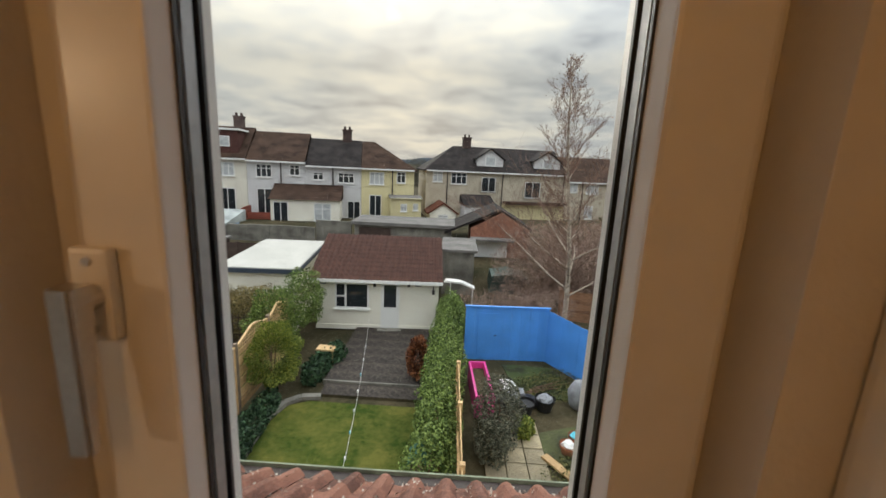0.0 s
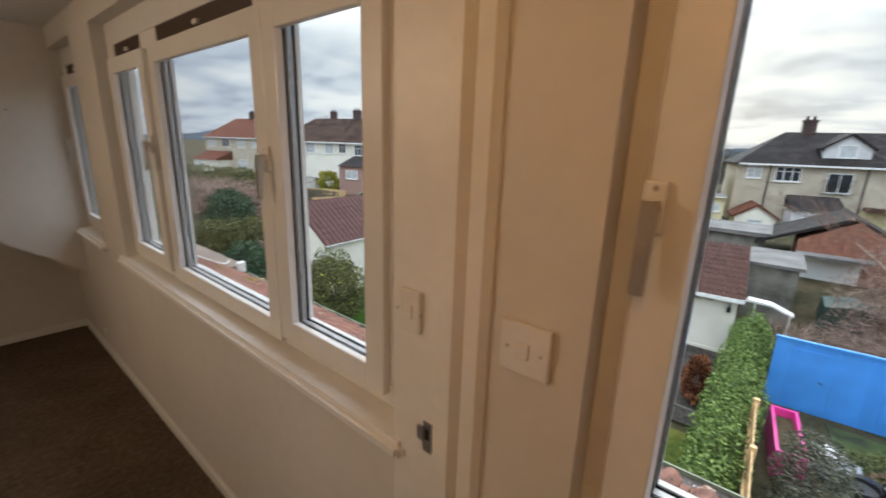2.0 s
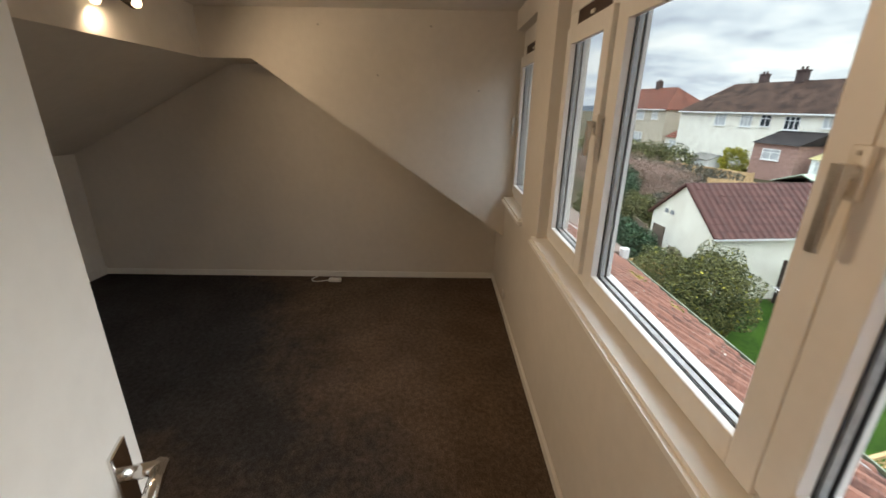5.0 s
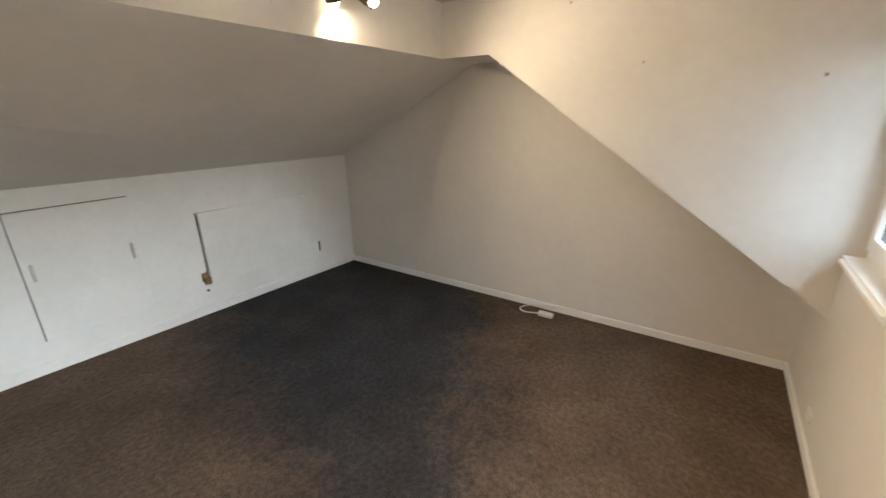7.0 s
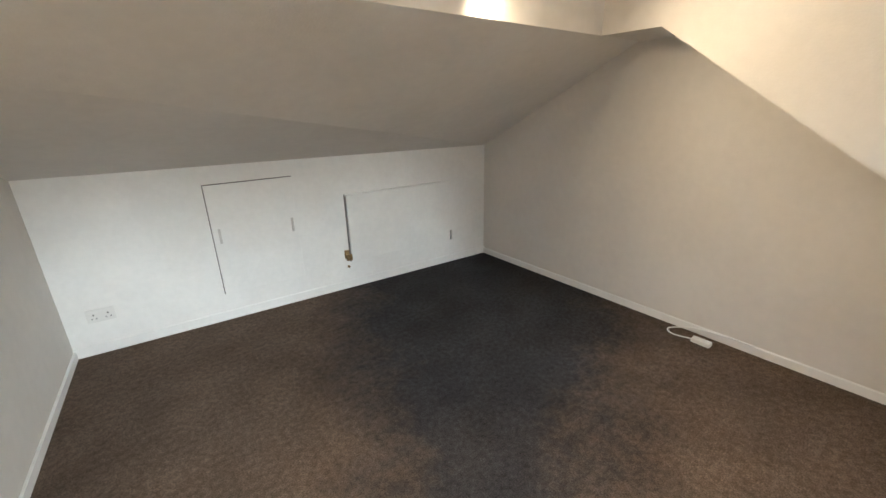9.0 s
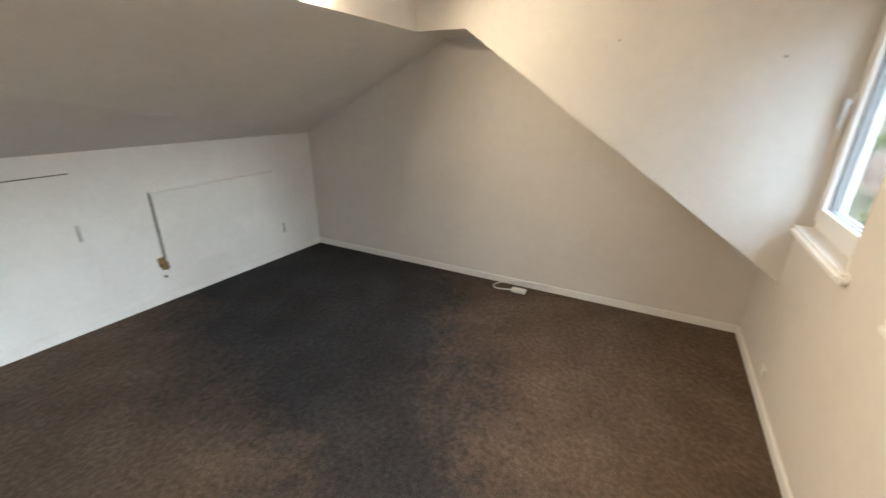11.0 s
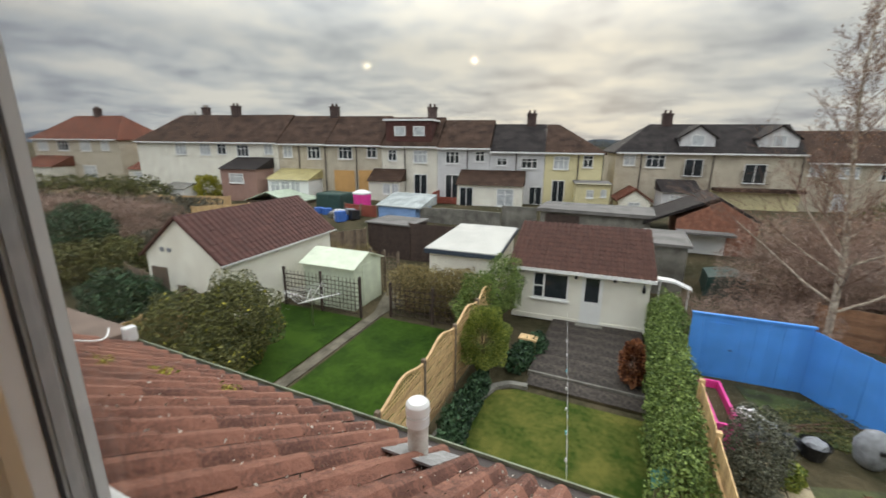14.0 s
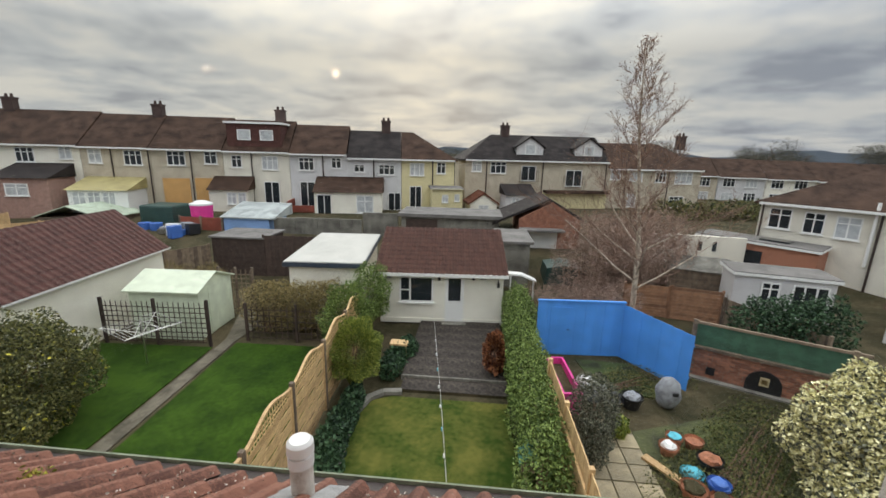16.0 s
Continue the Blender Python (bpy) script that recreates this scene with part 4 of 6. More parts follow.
# wavy-topped woven fence: three panels stepping down the garden
def wavy_panel(a, b, z0, h):
    a, b = Vector(a), Vector(b)
    L = (b - a).length
    f = holder("fence_panel", (a.x, a.y, z0), "new pale wooden fence panel with a wavy top", "fence", "wavy fence panels", turn=math.degrees(math.atan2(b.y - a.y, b.x - a.x)))
    def top(s):
        return h + 0.20 * math.sin(math.pi * s / L) ** 2 - 0.05
    n = 11
    for i in range(n):                       # woven slats, bowed in and out
        z = 0.06 + i * (h - 0.30) / n
        bm = bmesh.new()
        segs = 12
        for side in range(2):
            pass
        vs = []
        for k in range(segs + 1):
            s = L * k / segs
            yb = 0.014 * math.sin(math.pi * 3 * k / segs + (math.pi if i % 2 else 0))
            vs.append([bm.verts.new((s, yb - 0.006, z)), bm.verts.new((s, yb + 0.006, z)), bm.verts.new((s, yb + 0.006, z + (h - 0.30) / n - 0.012)), bm.verts.new((s, yb - 0.006, z + (h - 0.30) / n - 0.012))])
        for p, q in zip(vs, vs[1:]):
            for e in range(4):
                bm.faces.new((p[e], q[e], q[(e + 1) % 4], p[(e + 1) % 4]))
        part("slat", bm, FENCEWOOD, f)
    bm = bmesh.new()                          # trellis strip under the curved rail
    for k in range(1, 18):
        s = L * k / 18
        box(bm, s - 0.008, s + 0.008, -0.008, 0.008, h - 0.26, top(s) - 0.02)
    for r in range(3):
        box(bm, 0.03, L - 0.03, -0.005, 0.011, h - 0.24 + r * 0.085, h - 0.225 + r * 0.085)
    part("trellis_strip", bm, FENCEWOOD, f, "pale wooden trellis strip")
    bm = bmesh.new()
    pts = [(L * k / 16, top(L * k / 16)) for k in range(17)]
    prism(bm, pts + [(x, z - 0.05) for x, z in pts[::-1]], "y", -0.028, 0.028)
    part("top_rail", bm, FENCEWOOD, f)
    part("side_rail", boxes((0.0, 0.045, -0.025, 0.025, 0.0, h - 0.05)), FENCEWOOD, f)
    part("side_rail", boxes((L - 0.045, L, -0.025, 0.025, 0.0, h - 0.05)), FENCEWOOD, f)
    part("post", boxes((L + 0.005, L + 0.095, -0.045, 0.045, -0.1, h + 0.02), bevel=0.006), OLDWOOD, f, "weathered fence post")
    return f


WF = [(-0.70 - 0.045 * (y - 4.0), y) for y in (3.1, 5.0, 6.9, 8.8, 10.7, 12.2)]
for p, q in zip(WF, WF[1:]):
    wavy_panel(p, (q[0], q[1] - 0.10), GROUND, 1.88)
# concrete gravel boards along the near side of the fence
thing("gravel_board", boxes((-0.52, -0.44, 3.2, 8.0, GROUND, GROUND + 0.3)), CONC, "grey concrete gravel board beside the fence", "edging", kind="structure")

board_fence("board_fence", (4.58, 3.6), (4.50, 8.6), GROUND, -3.05, FENCEWOOD, "pale wooden fence edge beside the ivy hedge", 0.14)
# low rendered wall along the far side of the left garden
gw = holder("garden_wall", (-10.2, 4.4, GROUND), "low cream rendered garden wall with a stone coping", "wall", turn=110)
part("wall", boxes((0.0, 6.2, -0.09, 0.09, -0.1, 0.86)), RENDERCREAM, gw)
for i in range(10):
    part("coping_stone", boxes((i * 0.62 + 0.004, i * 0.62 + 0.616, -0.13, 0.13, 0.861, 0.915), bevel=0.008), CONC, gw)
# blue fence and gate
blue = board_fence("blue_fence", (4.75, 12.45), (7.50, 12.62), GROUND, -3.02, BLUEWOOD, "bright blue painted wooden fence with a gate", 0.30, 2.9, posts=False)
part("cap_rail", boxes((-0.02, 2.78, -0.05, 0.05, 1.84, 1.90), bevel=0.006), BLUEWOOD, blue)
part("gate", boxes((0.42, 1.08, -0.035, -0.016, 0.08, 1.66), bevel=0.003), BLUEWOOD, blue, "blue painted gate door")
part("gate_latch", boxes((0.97, 1.05, -0.05, -0.034, 0.88, 0.91)), BLACKPLASTIC, blue, "small dark latch")
board_fence("blue_fence", (7.50, 12.60), (8.75, 10.75), GROUND, -3.08, BLUEWOOD, "bright blue painted fence curving round the garden", 0.28, 3.0, posts=False, top=lambda s: 1.80 - 0.06 * s)
# brown panels behind the birch
board_fence("slatted_fence", (8.9, 16.6), (10.55, 16.3), GROUND, -3.55, REDWOOD, "reddish brown lap fence panel", 0.13, 1.8, slat=True, group="brown fence panels")
board_fence("slatted_fence", (10.6, 16.25), (12.3, 15.8), GROUND, -3.50, REDWOOD, "reddish brown lap fence panel", 0.13, 1.8, slat=True, group="brown fence panels")
board_fence("board_fence", (12.35, 15.7), (13.6, 12.4), GROUND, -3.7, OLDWOOD, "weathered wooden side fence", 0.15)


# brick wall with an arched oven door and green netting above
def brick_wall(a, b, z0, z1):
    a, b = Vector(a), Vector(b)
    L = (b - a).length
    w = holder("brick_wall", (a.x, a.y, z0), "low old red brick wall with an arched black door", "wall", turn=math.degrees(math.atan2(b.y - a.y, b.x - a.x)))
    H = z1 - z0
    part("mortar", boxes((0, L, 0.0, 0.20, 0, H)), CONC, w)
    me = finish(boxes((0, 0.212, -0.012, 0.05, 0, 0.063)), "brick", BRICK)
    bw, bh = 0.224, 0.075
    for r in range(int(H / bh)):
        for c in range(int(L / bw)):
            x = c * bw + (bw / 2 if r % 2 else 0)
            if x + bw > L:
                continue
            o = new("brick", me)
            o.parent = w
            o.matrix_local = pose(x, rng.uniform(-0.004, 0.004), r * bh + 0.008)
    cx = L * 0.52
    bm = bmesh.new()
    pts = [(cx - 0.42, 0.0), (cx + 0.42, 0.0)] + [(cx + 0.42 * math.cos(t), 0.26 + 0.42 * math.sin(t)) for t in np.linspace(0, math.pi, 13)]
    prism(bm, pts, "y", -0.05, -0.01)
    d = part("arch_door", bm, BLACKPLASTIC, w, "black arched door")
    part("plaque", boxes((cx - 0.10, cx + 0.12, -0.062, -0.048, 0.24, 0.50), bevel=0.004), mat("cream_plaque", (0.55, 0.45, 0.26), 0.7, 0.2, 20), d, "cream plaque with an unreadable motif")
    part("plaque_motif", boxes((cx - 0.06, cx + 0.08, -0.066, -0.060, 0.30, 0.44), bevel=0.004), BRASS, d)
    for hx in (0.45, L - 0.55):
        part("vent_hole", boxes((hx, hx + 0.22, -0.03, -0.008, 0.16, 0.40)), BLACKPLASTIC, w, "dark square opening")
    part("plinth", boxes((-0.05, L, -0.22, -0.012, 0.0, 0.05)), CONC, w)
    part("capping", boxes((-0.05, L + 0.05, -0.06, 0.24, H, H + 0.08)), OLDWOOD, w, "weathered timber capping")
    part("net", boxes((0.05, L, 0.06, 0.075, H + 0.08, H + 0.75)), GREENNET, w, "dark green netting screen")
    part("net_rail", boxes((-0.05, L + 0.3, 0.03, 0.10, H + 0.75, H + 0.82)), OLDWOOD, w)
    for px in (0.0, L):
        part("post", boxes((px - 0.06, px + 0.06, 0.02, 0.12, 0, H + 0.85)), OLDWOOD, w)


brick_wall((9.25, 11.75), (12.35, 10.15), GROUND, -3.95)


# ---- outbuildings ----
def gable_roof_bm(x0, x1, y0, y1, ze, zr, t=0.08, hip0=0.0, hip1=0.0):
    """Pitched roof with its ridge along x."""
    bm = bmesh.new()
    ym = (y0 + y1) / 2
    for dz, flip in ((0.0, False), (-t, True)):
        v = [bm.verts.new(p) for p in ((x0, y0, ze + dz), (x1, y0, ze + dz), (x1 - hip1, ym, zr + dz), (x0 + hip0, ym, zr + dz), (x0, y1, ze + dz), (x1, y1, ze + dz))]
        bm.faces.new((v[0], v[1], v[2], v[3])), bm.faces.new((v[3], v[2], v[5], v[4]))
        if hip0:
            bm.faces.new((v[0], v[3], v[4]))
        if hip1:
            bm.faces.new((v[1], v[5], v[2]))
        if not flip:
            up = v
        else:
            lo = v
    for i, j in ((0, 1), (4, 5)) + (((0, 4),) if hip0 else ((0, 3), (3, 4))) + (((1, 5),) if hip1 else ((1, 2), (2, 5))):
        bm.faces.new((up[i], up[j], lo[j], lo[i]))
    return bm


def gable_walls_bm(x0, x1, y0, y1, z0, ze, zr):
    bm = bmesh.new()
    prism(bm, [(y0, z0), (y1, z0), (y1, ze), ((y0 + y1) / 2, zr), (y0, ze)], "x", x0, x1)
    return bm


def add_window(parent, u0, u1, z0, z1, y=0.0, bars=2, glass_m=None, name="window", fanlight=True, frame_m=None):
    """A framed window on the face y of its parent, looking to -y."""
    fm = frame_m or FRAMEW
    t = min(0.06, (u1 - u0) * 0.09)
    w = part(name, ring_bm(u0, u1, z0, z1, t, y - 0.05, y - 0.004), fm, parent)
    part("pane", boxes((u0 + t, u1 - t, y - 0.022, y - 0.014, z0 + t, z1 - t)), glass_m or DARKGLASS, w)
    bm = bmesh.new()
    for i in range(1, bars):
        x = u0 + (u1 - u0) * i / bars
        box(bm, x - t * 0.5, x + t * 0.5, y - 0.048, y - 0.012, z0 + t, z1 - t)
    if fanlight:
        zf = z0 + (z1 - z0) * 0.68
        box(bm, u0 + t, u1 - t, y - 0.047, y - 0.013, zf - t * 0.4, zf + t * 0.4)
    if bm.verts:
        part("glazing_bars", bm, fm, w)
    else:
        bm.free()
    part("window_sill", boxes((u0 - 0.05, u1 + 0.05, y - 0.10, y - 0.003, z0 - 0.06, z0 - 0.002)), fm, w)
    return w


# own garage at the end of the garden
gar = holder("garage", (1.1, 14.25, -4.78), "white rendered garage with a brown tiled roof and plastic door", "garage", turn=4)
part("wall", gable_walls_bm(-1.88, 2.66, 0.0, 5.6, 0.0, 2.02, 3.1), RENDERWHITE, gar)
part("plinth", boxes((-1.92, 2.70, -0.03, 0.0, 0.0, 0.18)), RENDERWHITE, gar)
groof = part("roof", gable_roof_bm(-2.12, 2.80, -0.25, 5.85, 2.0, 3.12), ROOFBROWN, gar)
part("fascia", boxes((-2.12, 2.80, -0.30, -0.26, 1.90, 2.02)), FRAMEW, gar, "white fascia board and gutter")
w = add_window(gar, -1.20, 0.06, 0.83, 1.83, bars=1, fanlight=False)
part("mullion", boxes((-0.84, -0.77, -0.05, -0.012, 0.88, 1.78)), FRAMEW, w)
part("top_light_bar", boxes((-1.16, -0.80, -0.047, -0.013, 1.28, 1.33)), FRAMEW, w)
d = part("door", boxes((0.50, 1.20, -0.05, -0.004, 0.06, 1.90), bevel=0.004), FRAMEW, gar, "white plastic half-glazed door")
part("pane", boxes((0.62, 1.08, -0.056, -0.051, 0.92, 1.78)), DARKGLASS, d, "dark glass pane")
part("lower_panel", boxes((0.62, 1.08, -0.058, -0.051, 0.18, 0.78), bevel=0.004), FRAMEW, d)
part("door_handle", boxes((1.12, 1.17, -0.09, -0.05, 0.88, 0.92)), STEEL, d)
part("doorstep", boxes((0.40, 1.30, -0.35, -0.032, 0.0, 0.10)), CONC, gar)
for lx, lz in ((0.28, 1.72), (1.54, 1.76), (2.46, 1.50)):
    bm = boxes((lx - 0.05, lx + 0.05, -0.14, -0.03, lz, lz + 0.16), (lx - 0.02, lx + 0.02, -0.04, 0.0, lz + 0.10, lz + 0.28), bevel=0.01)
    part("wall_lantern", bm, BLACKPLASTIC, gar, "black wall lantern")
for lx, lz in ((-1.64, 1.80), (1.90, 1.82)):
    part("vent", ring_bm(lx - 0.11, lx + 0.11, lz - 0.06, lz + 0.06, 0.03, -0.03, -0.002), STONEGREY, gar, "small grey wall vent")

# flat white garage behind the hedge
fg = holder("flat_garage", (0, 0, 0), "low garage with a white flat roof and dark fascia", "garage")
bm = bmesh.new(); prism(bm, [(-4.1, 13.7), (-1.5, 13.9), (-2.1, 18.8), (-4.7, 18.6)], "z", -4.86, -2.62)
part("wall", bm, RENDERWHITE, fg)
bm = bmesh.new(); prism(bm, [(-4.25, 13.5), (-1.30, 13.72), (-1.95, 19.0), (-4.85, 18.8)], "z", -2.62, -2.46)
part("fascia", bm, mat("dark_blue_fascia", (0.035, 0.05, 0.075), 0.6, 0.1), fg, "dark blue fascia")
bm = bmesh.new(); prism(bm, [(-4.22, 13.53), (-1.33, 13.75), (-1.98, 18.97), (-4.82, 18.77)], "z", -2.46, -2.42)
part("roof", bm, WHITEFELT, fg)

# large garage with the maroon roof, gable towards the house
lg = holder("garage", (-9.45, 8.7, GROUND), "cream rendered garage with a maroon tiled roof", "garage", turn=95)
part("wall", gable_walls_bm(0.0, 6.2, 0.0, 3.5, 0.0, 2.42, 3.78), RENDERWHITE, lg)
part("roof", gable_roof_bm(-0.12, 6.35, -0.22, 3.72, 2.36, 3.86), ROOFMAROON, lg)
part("verge", boxes((-0.15, 6.38, -0.27, -0.22, 2.30, 2.35)), FRAMEW, lg, "thin white gutter")
for i in range(2):
    part("vent_block", boxes((-0.03, -0.002, 2.2 + i * 0.35, 2.38 + i * 0.35, 2.55, 2.70)), STONEGREY, lg)
part("side_door", boxes((-0.035, -0.002, 2.55, 3.3, 0.0, 1.95)), OLDWOOD, lg)

# pale green metal shed and trellis
sh = holder("garden_shed", (-8.75, 11.75, GROUND), "pale green metal garden shed with a double-pitched roof", "shed", turn=3)
part("wall", gable_walls_bm(0.0, 2.35, 0.0, 2.0, 0.0, 1.75, 2.1), PALEGREEN, sh)
part("roof", gable_roof_bm(-0.12, 2.45, -0.12, 2.12, 1.72, 2.16, 0.05), PALEGREEN, sh)
for i in range(9):
    part("roof_rib", boxes((0.0 + i * 0.28, 0.03 + i * 0.28, -0.1, 1.0, 1.735, 1.75)), PALEGREEN, sh) if i % 4 == 1 else None
part("door", boxes((2.352, 2.375, 0.55, 1.35, 0.05, 1.7)), PALEGREEN, sh, "pale green metal door")


def trellis(name, a, b, z0, z1, material, label, step=0.16):
    a, b = Vector(a), Vector(b)
    L = (b - a).length
    f = holder(name, (a.x, a.y, z0), label, "trellis", turn=math.degrees(math.atan2(b.y - a.y, b.x - a.x)))
    H = z1 - z0
    for i in range(int(L / step) + 1):
        part("upright", boxes((i * step - 0.012, i * step + 0.012, -0.012, 0.0, 0.1, H)), material, f)
    for i in range(int(H / step)):
        part("cross_lath", boxes((0, L, 0.0, 0.012, 0.12 + i * step, 0.144 + i * step)), material, f)
    for x in (0.0, L / 2, L):
        part("post", boxes((x - 0.04, x + 0.04, -0.04, 0.04, 0, H + 0.10)), material, f)
    return f


trellis("trellis", (-9.3, 11.25), (-5.85, 11.48), GROUND, -3.35, DARKWOOD, "dark wooden trellis in front of the shed", 0.17)
trellis("trellis_gate", (-7.3, 14.35), (-5.95, 14.4), GROUND, -3.1, OLDWOOD, "weathered trellis gate across the path", 0.18)
trellis("trellis", (-4.9, 12.05), (-1.5, 12.2), GROUND, -3.6, DARKWOOD, "dark trellis in front of the brown hedge", 0.2)

# rotary clothes dryer, folded out
rd = holder("rotary_dryer", (-7.0, 10.2, GROUND), "grey metal rotary clothes dryer with thin lines", "clothes dryer")
bm = bmesh.new(); tube(bm, (0, 0, 0), (0, 0, 1.45), 0.02)
part("pole", bm, STEEL, rd)
for k in range(4):
    a = radians(20 + 90 * k)
    bm = bmesh.new(); tube(bm, (0, 0, 1.0), (1.05 * math.cos(a), 1.05 * math.sin(a), 1.25), 0.014); tube(bm, (0, 0, 1.38), (0.5 * math.cos(a), 0.5 * math.sin(a), 1.12), 0.010)
    part("arm", bm, STEEL, rd)
bm = bmesh.new()
for r in (0.45, 0.65, 0.85, 1.03):
    for k in range(4):
        a, b = radians(20 + 90 * k), radians(110 + 90 * k)
        z = 1.0 + 0.25 * r / 1.05
        tube(bm, (r * math.cos(a), r * math.sin(a), z), (r * math.cos(b), r * math.sin(b), z), 0.005, seg=5)
part("lines", bm, FRAMEW, rd, "thin white drying lines")

# fences and clutter between the gardens and the far row
board_fence("board_fence", (-16.0, 9.2), (-9.5, 8.2), GROUND, -3.5, OLDWOOD, "weathered grey wooden garden fence", 0.16)
board_fence("board_fence", (-9.55, 4.2), (-9.6, 8.1), GROUND, -3.4, FENCEWOOD, "pale garden fence behind the big shrub", 0.16)
ds = holder("dark_shed", (-10.7, 19.0, GROUND), "dark brown wooden shed with a flat roof", "shed")
part("wall", boxes((0, 2.7, 0, 2.2, 0, 1.92)), DARKWOOD, ds)
part("roof", boxes((-0.1, 2.8, -0.1, 2.3, 1.92, 2.0)), FELT, ds)
board_fence("board_fence", (-7.95, 19.0), (-5.0, 19.3), GROUND, -2.75, DARKWOOD, "dark stained wooden fence", 0.18)
board_fence("board_fence", (-12.8, 15.6), (-10.8, 18.9), GROUND, -3.3, OLDWOOD, "weathered brown side fence", 0.18)
bs = holder("blue_shed", (-13.9, 25.0, -4.2), "light blue painted shed with a pale felt roof", "shed")
part("wall", boxes((0.0, 3.1, 0.0, 2.4, -0.6, 1.2)), LIGHTBLUE, bs)
for i in range(6):
    part("cladding_board", boxes((0.02, 3.08, -0.02, 0.0, 0.0 + i * 0.19, 0.17 + i * 0.19)), LIGHTBLUE, bs)
bm = bmesh.new(); prism(bm, [(-0.15, 1.2), (-0.15, 1.28), (2.6, 1.95), (2.6, 1.2)], "x", -0.15, 3.5)
part("roof", bm, mat("pale_felt", (0.40, 0.43, 0.42), 0.85, 0.2, 1.5), bs)
red = holder("red_panel_fence", (-17.1, 25.2, -4.7), "rust red solid panel fence", "fence")
part("panel", boxes((0.0, 1.45, -0.04, 0.04, 0.0, 1.62)), REDPANEL, red); part("panel", boxes((1.5, 2.95, -0.04, 0.04, 0.0, 1.62)), REDPANEL, red)
for px in (0.0, 1.475, 2.95):
    part("post", boxes((px - 0.06, px + 0.06, -0.07, 0.07, 0, 1.7)), OLDWOOD, red)
pt = holder("pink_tub", (-16.2, 26.2, -3.4), "bright pink plastic tub with a white lid", "tub")
bm = bmesh.new(); tube(bm, (0, 0, -0.6), (0, 0, 1.0), 0.62, 0.70, seg=20); part("body", bm, PINK, pt)
bm = bmesh.new(); tube(bm, (0, 0, 1.0), (0, 0, 1.12), 0.72, seg=20); tube(bm, (0, 0, 1.12), (0, 0, 1.3), 0.66, 0.3, seg=20); part("lid", bm, FRAMEW, pt, "white domed lid")
bm = boxes((-20.7, -18.2, 26.0, 28.0, -4.2, -2.55), bevel=0.15)
thing("storage_tank", bm, TANKGREEN, "dark green plastic storage tank", "tank")
for bx in (-19.5, -18.7):
    bm = bmesh.new(); tube(bm, (bx, 25.0, -4.6), (bx, 25.0, -3.55), 0.36, 0.38, seg=16)
    thing("blue_barrel", bm, BLUEPLASTIC, "blue plastic barrel beside the tank", "barrel", "blue barrels")
for i in range(9):
    cx, cy = rng.uniform(-18.5, -15.5), rng.uniform(23.6, 24.8)
    bm = boxes((-0.35, 0.35, -0.25, 0.25, 0, rng.uniform(0.3, 0.8)), bevel=0.04)
    o = thing("junk_box", bm, (CONC, STONEGREY, BLUEPLASTIC, FRAMEW, BLACKPLASTIC)[i % 5], "piled garden clutter beside the red fence", "clutter", "heaped garden clutter")
    o.matrix_world = pose(cx, cy, ground_z(cy), rng.uniform(-8, 8), rng.uniform(-8, 8), rng.uniform(0, 90))
cp = holder("carport", (-27.2, 24.5, -4.3), "pale green corrugated carport roof", "carport")
bm = bmesh.new(); prism(bm, [(0, 0.9), (2.6, 1.75), (5.2, 1.0), (5.2, 0.93), (2.6, 1.67), (0, 0.83)], "y", 0.0, 3.5); part("roof", bm, mat("pale_green_sheet", (0.45, 0.52, 0.40), 0.6, 0.15, 2.0), cp)
part("wall", boxes((0.1, 5.1, 0.1, 3.4, -0.5, 0.9)), OLDWOOD, cp)
for a, b in (((-34.0, 20.0), (-27.0, 23.0)), ((-24.5, 18.0), (-20.5, 24.0))):
    board_fence("board_fence", a, b, ground_z(22) - 0.3, ground_z(22) + 1.5, FENCEWOOD, "pale wooden fence of a farther garden", 0.22)
for a, b, z in (((-10.6, 25.2), (-4.7, 25.4), -2.85), ((-4.7, 25.4), (-2.4, 25.4), -2.35)):
    bm = bmesh.new()
    n = int((b[0] - a[0]) / 1.2)
    wl = holder("concrete_wall", (a[0], a[1], -4.6), "grey concrete block garden wall", "wall")
    L = b[0] - a[0]
    for i in range(n):
        part("wall_bay", boxes((i * L / n + 0.01, (i + 1) * L / n - 0.01, 0, 0.15, 0, z + 4.6 + rng.uniform(-0.05, 0.05))), CONC, wl)
ob = holder("outhouse", (0.4, 25.0, -4.7), "grey block outhouse with a flat felt roof", "outhouse")
part("wall", boxes((-2.5, 3.6, 0, 3.0, 0, 2.25)), CONC, ob); part("roof", boxes((-2.7, 3.8, -0.2, 3.2, 2.25, 2.45)), FELT, ob); part("door_opening", boxes((-2.2, -0.2, -0.03, 0, 1.3, 2.1)), DARKWOOD, ob)
bo = holder("brick_outbuilding", (5.2, 24.6, -4.8), "red brick outbuilding with a dark pitched roof", "outbuilding")
bm = bmesh.new(); prism(bm, [(0, 0), (3.6, 0), (3.6, 2.5), (1.9, 3.55), (0, 2.5)], "y", 0, 4.5); part("wall", bm, BRICK, bo)
bm = bmesh.new(); prism(bm, [(-1.6, 2.05), (-1.6, 2.2), (1.75, 3.75), (3.75, 2.6), (3.75, 2.45), (1.75, 3.6)], "y", 0.1, 4.6); part("roof", bm, ROOFFAR2, bo)
part("white_door", boxes((0.2, 2.3, -0.06, -0.005, 0.6, 1.85)), FRAMEW, bo, "white garage door"); part("door_canopy", boxes((0.0, 2.6, -0.9, -0.01, 1.9, 2.0)), FELT, bo)
fl = holder("flat_outhouse", (3.7, 19.2, GROUND), "dark grey outhouse with a flat felt roof", "outhouse")
